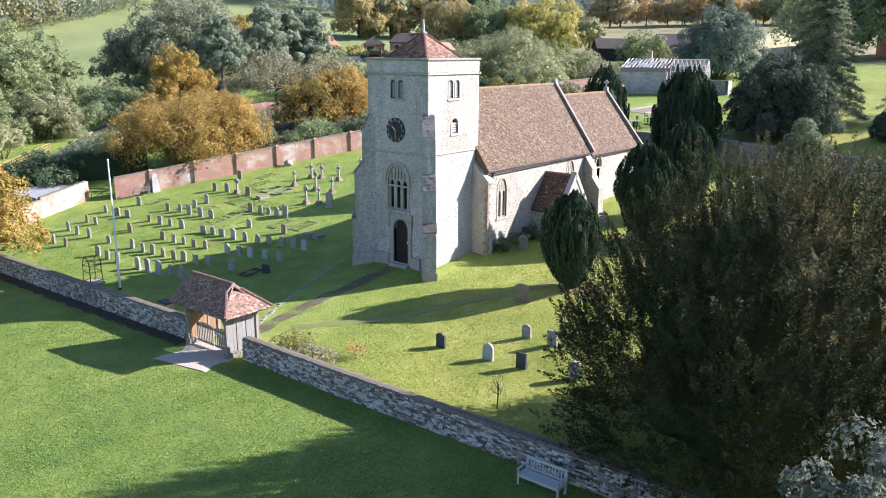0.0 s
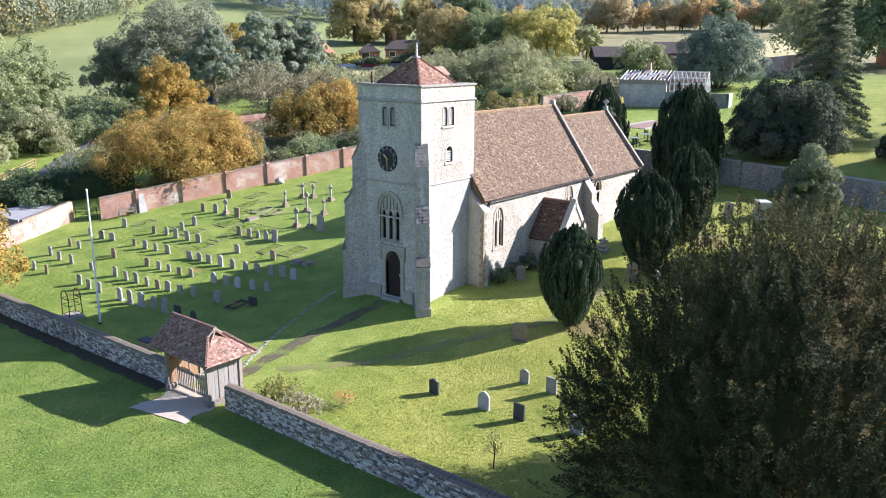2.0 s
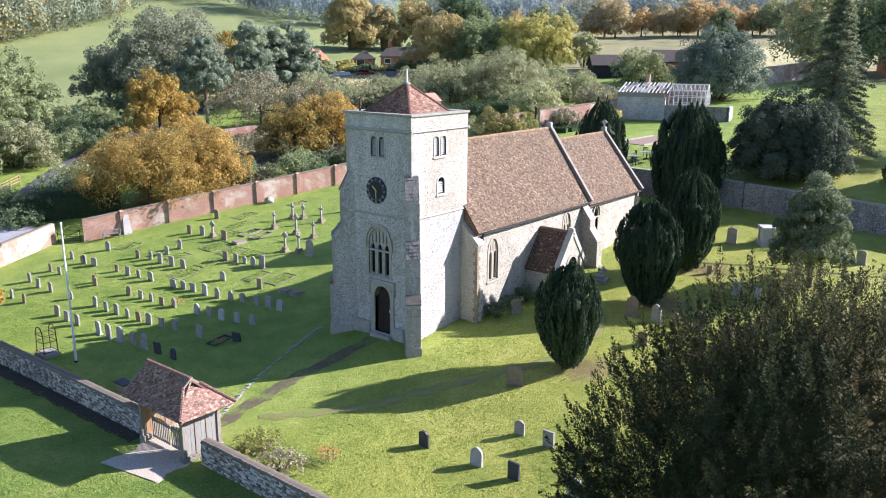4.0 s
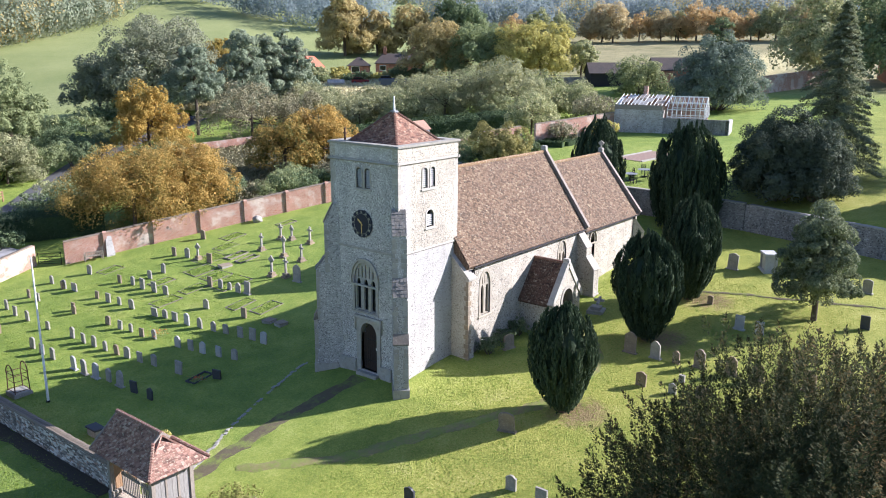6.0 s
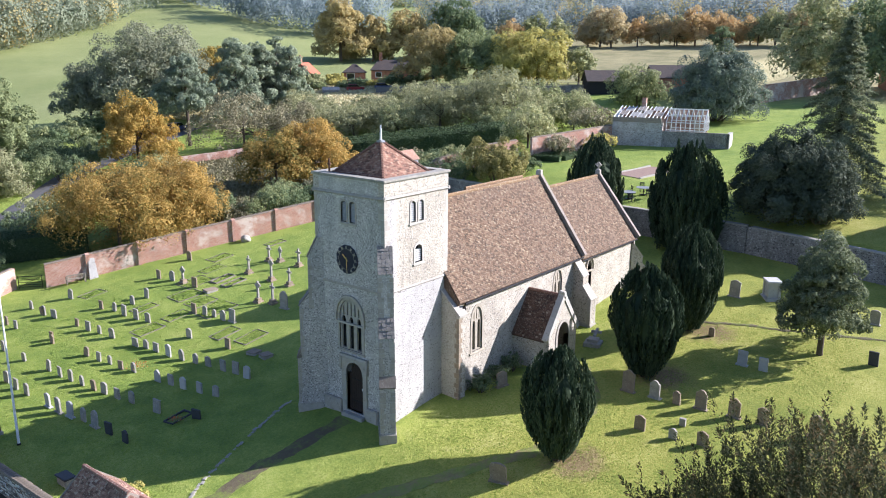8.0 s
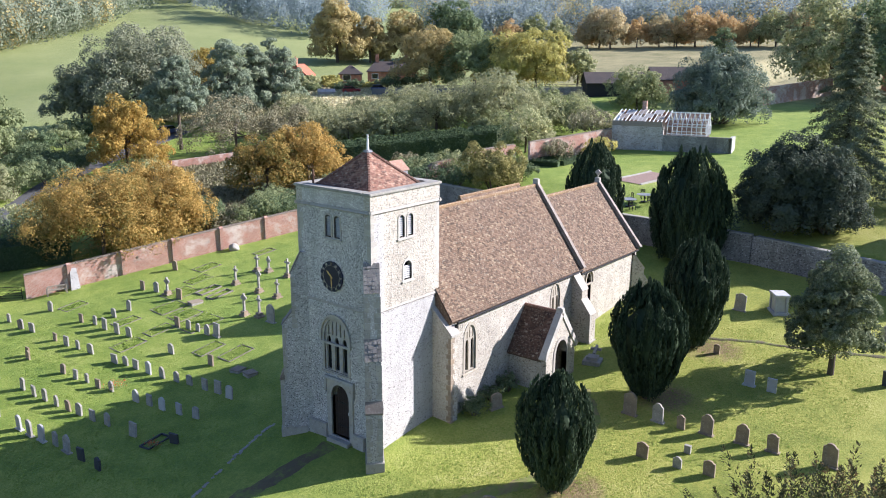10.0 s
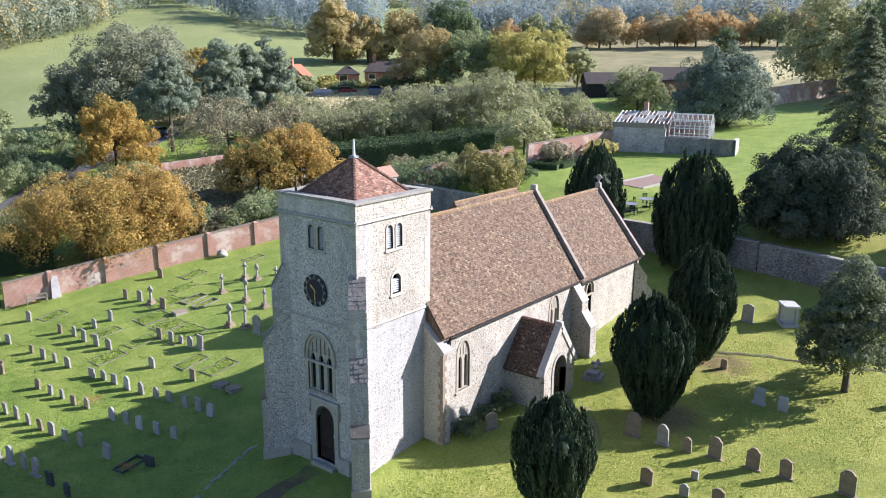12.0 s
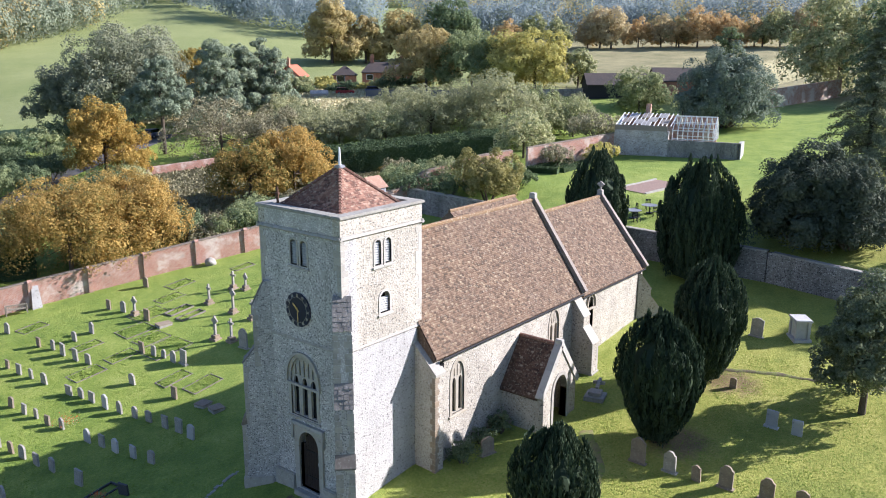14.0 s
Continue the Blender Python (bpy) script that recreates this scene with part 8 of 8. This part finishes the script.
rail_fence("lane_fence", -8.0, 55.5, 8.0, 69.0, "low brown timber fence beside the lane", "oak_brown")

# ruined glasshouse on the flint garden wall
ruin = thing("glasshouse", 70.27, 16.6, ground(70.3, 16.6), -77, "derelict white glasshouse frame on old flint and brick walls", "glasshouse")
ruin.scale = (0.92, 1, 0.88)
boxed("base_wall", (-6.5, -0.3, -0.6, 0.6, 0.3, 3.4), "whitewash", ruin, "whitewashed flint wall")
# brick wall in shade, its darkness painted with the darkened flint
boxed("base_wall", (0.6, -0.5, -0.6, 9.6, 0.0, 2.3), "flint_shaded", ruin, "dark old brick wall in shade, drawn with darkened flint")
boxed("base_wall", (9.2, -0.5, -0.6, 9.7, 3.0, 2.2), "flint_grey", ruin)
boxed("back_wall", (-6.5, 4.2, -0.6, 6.0, 4.6, 5.2), "brick_limed", ruin)
boxed("gable_wall", (-6.6, 0.3, -0.6, -6.2, 4.2, 3.4), "flint_white", ruin)
prismed("lean_gable", [(-6.55, -0.3, 3.4), (-6.55, 4.2, 3.4), (-6.55, 4.2, 5.0)], (0.2, 0, 0), "white_paint", ruin)
boxed("front_board", (-6.5, -0.32, 3.4, 0.4, -0.24, 4.1), "oak", ruin, "bare weathered board front")
for i in range(14):
    x = -6.4 + i * 0.55
    prismed("rafter", [(x, -0.3, 4.05), (x, 4.2, 5.4), (x, 4.2, 5.5), (x, -0.3, 4.15)], (0.1, 0, 0), "white_paint", ruin)
for i, (x, v) in enumerate(((-5.8, 0.2), (-5.2, 0.55), (-4.1, 0.1), (-3.6, 0.6), (-2.4, 0.3), (-1.3, 0.62), (-0.7, 0.15), (-3.0, 0.0))):
    y = -0.3 + 4.5 * v
    prismed("roof_pane", [(x, y, 4.12 + 1.35 * v), (x, y + 1.6, 4.6 + 1.35 * v), (x + 1.05, y + 1.6, 4.6 + 1.35 * v), (x + 1.05, y, 4.12 + 1.35 * v)], (0, 0, 0.03), "dirty_pane" if i % 3 else "oak", ruin)
for i in range(9):
    x = 1.0 + i * 0.65
    for s in (-1, 1):
        prismed("rafter", [(x, 1.9 + s * 1.9, 3.5), (x, 1.9, 5.3), (x, 1.9, 5.42), (x, 1.9 + s * 1.9, 3.62)], (0.09, 0, 0), "white_paint", ruin)
        boxed("mullion", (x, 1.9 + s * 1.9 - 0.05, 2.3, x + 0.09, 1.9 + s * 1.9 + 0.05, 3.6), "white_paint", ruin)
for s in (-1, 1):
    for z in (2.4, 3.5):
        boxed("rail", (1.0, 1.9 + s * 1.9 - 0.06, z, 6.3, 1.9 + s * 1.9 + 0.06, z + 0.12), "white_paint", ruin)
    prismed("purlin", [(1.0, 1.9 + s * 0.95, 4.4), (1.0, 1.9 + s * 0.95 + 0.1, 4.4), (1.0, 1.9 + s * 0.95 + 0.1, 4.5), (1.0, 1.9 + s * 0.95, 4.5)], (5.3, 0, 0), "white_paint", ruin)
boxed("ridge", (1.0, 1.83, 5.3, 6.3, 1.97, 5.46), "white_paint", ruin)
for y in (0.0, 0.95, 1.9, 2.85, 3.8):
    boxed("mullion", (6.2, y - 0.05, 2.3, 6.3, y + 0.05, 3.55 + (1.8 - abs(y - 1.9) * 0.95)), "white_paint", ruin)
boxed("chimney_shaft", (-3.5, 4.25, 4.4, -2.9, 4.85, 6.7), "brick", ruin, "brick chimney stack")
tubed("pipe", (1.2, 5.2, 0), (1.2, 5.2, 5.8), 0.07, 0.07, "iron", ruin)

# terrace, table and chairs on the garden lawn
terr = strip("terrace", [(50.6, 11.2), (56.4, 9.6)], 3.6, "gravel_pink", "pinkish gravel terrace with stone edging in the lawn", 0.05, 0.02)
for (ax, ay, bx, by) in ((51.1, 13.0, 56.9, 11.4), (50.1, 9.4, 55.9, 7.8)):
    ed = wall_run("terrace_edging", ax, ay, bx, by, 0.14, 0.2, "pale_stone", "pale stone edging of the terrace")


def garden_table(x, y):
    ob = thing("garden_table", x, y, ground(x, y), 20, "round grey metal garden table", "table")
    tubed("top", (0, 0, 0.7), (0, 0, 0.73), 0.75, 0.75, "lead", ob, "", 20)
    tubed("pedestal", (0, 0, 0), (0, 0, 0.7), 0.05, 0.05, "iron", ob)
    tubed("foot", (0, 0, 0), (0, 0, 0.05), 0.35, 0.3, "iron", ob, "", 12)


garden_table(42.9, 7.2)
garden_table(44.6, 6.4)
chair = None
for k, (x, y) in enumerate(((41.9, 7.9), (42.1, 6.4), (43.3, 8.3), (44.1, 7.6), (45.4, 6.9), (45.3, 5.6), (43.9, 5.5))):
    if chair is None:
        chair = thing("garden_chair", x, y, ground(x, y), 0, "dark metal garden chair by the table", "chair", "chairs round the tables")
        boxed("seat", (-0.22, -0.22, 0.43, 0.22, 0.22, 0.46), "iron", chair)
        for z in (0.6, 0.72, 0.84):
            boxed("back_slat", (-0.22, 0.2, z, 0.22, 0.23, z + 0.07), "iron", chair)
        for sx in (-0.2, 0.2):
            for sy in (-0.2, 0.2):
                boxed("leg", (sx - 0.02, sy - 0.02, 0, sx + 0.02, sy + 0.02, 0.44 if sy < 0 else 0.92), "iron", chair)
    else:
        copy_thing(chair, pose(x, y, ground(x, y), 0, 0, k * 77))


def car(x, y, turn, paint, label):
    """A small parked hatchback."""
    ob = thing("car", x, y, ground(x, y), turn, label, "car", "parked cars")
    prismed("body", [(-2.0, -0.85, 0.3), (2.0, -0.85, 0.3), (2.05, -0.85, 0.65), (1.9, -0.85, 0.88), (0.9, -0.85, 0.95), (-2.0, -0.85, 0.95)], (0, 1.7, 0), paint, ob)
    prismed("cabin", [(-1.95, -0.75, 0.95), (0.95, -0.75, 0.95), (0.3, -0.75, 1.45), (-1.6, -0.75, 1.45)], (0, 1.5, 0), "glass", ob)
    prismed("roof", [(-1.65, -0.74, 1.43), (0.35, -0.74, 1.43), (0.2, -0.74, 1.5), (-1.5, -0.74, 1.5)], (0, 1.48, 0), paint, ob)
    for wx in (-1.3, 1.3):
        for wy in (-0.86, 0.86):
            wheel = new("wheel")
            wheel.parent = ob
            tubed("tyre", (wx, wy - 0.1, 0.32), (wx, wy + 0.1, 0.32), 0.32, 0.32, "iron", wheel, "", 14)
            tubed("rim", (wx, wy - 0.11, 0.32), (wx, wy + 0.11, 0.32), 0.19, 0.19, "lead", wheel, "", 10)
    return ob


car(102.0, 103.3, -40, "red_paint", "dark red hatchback parked by the cottages")
car(106.5, 98.8, -40, "blue_paint", "blue-grey hatchback parked by the cottages")
frame_house = thing("cold_frame", 97.0, 106.0, ground(97.0, 106.0), -40, "small low white glazed frame in the paddock", "greenhouse")
boxed("wall", (-1.8, -1.3, -0.2, 1.8, 1.3, 0.7), "dirty_pane", frame_house)
prismed("roof", [(-1.9, -1.4, 0.7), (-1.9, 1.4, 0.7), (-1.9, 0, 1.4)], (3.8, 0, 0), "dirty_pane", frame_house)
car(53.5, 99.8, 20, "blue_paint", "dark blue car parked among trees")

# garden shrubs round the cottages
for i in range(16):
    t = i / 15
    x, y = 99 + 24 * t + brng.uniform(-2, 2), 113.5 - 20 * t + brng.uniform(-2.5, 1)
    shrub("cottage_shrub", x, y, brng.uniform(1.4, 3.4), brng.uniform(3.0, 5.0), brng.choice(["yellow", "dark_green", "green", "olive", "dark_green"]), 1300, 0.32, 240 + i, "garden shrub in front of the cottages", group="cottage shrubs")


shrub("cottage_shrub", 103.5, 119.5, 3.6, 6.0, "olive", 5000, 0.34, 270, "tall garden shrub in front of the cottages", group="cottage shrubs")
shrub("cottage_shrub", 107.5, 115.5, 3.0, 5.0, "yellow", 4000, 0.34, 271, "tall garden shrub in front of the cottages", group="cottage shrubs")
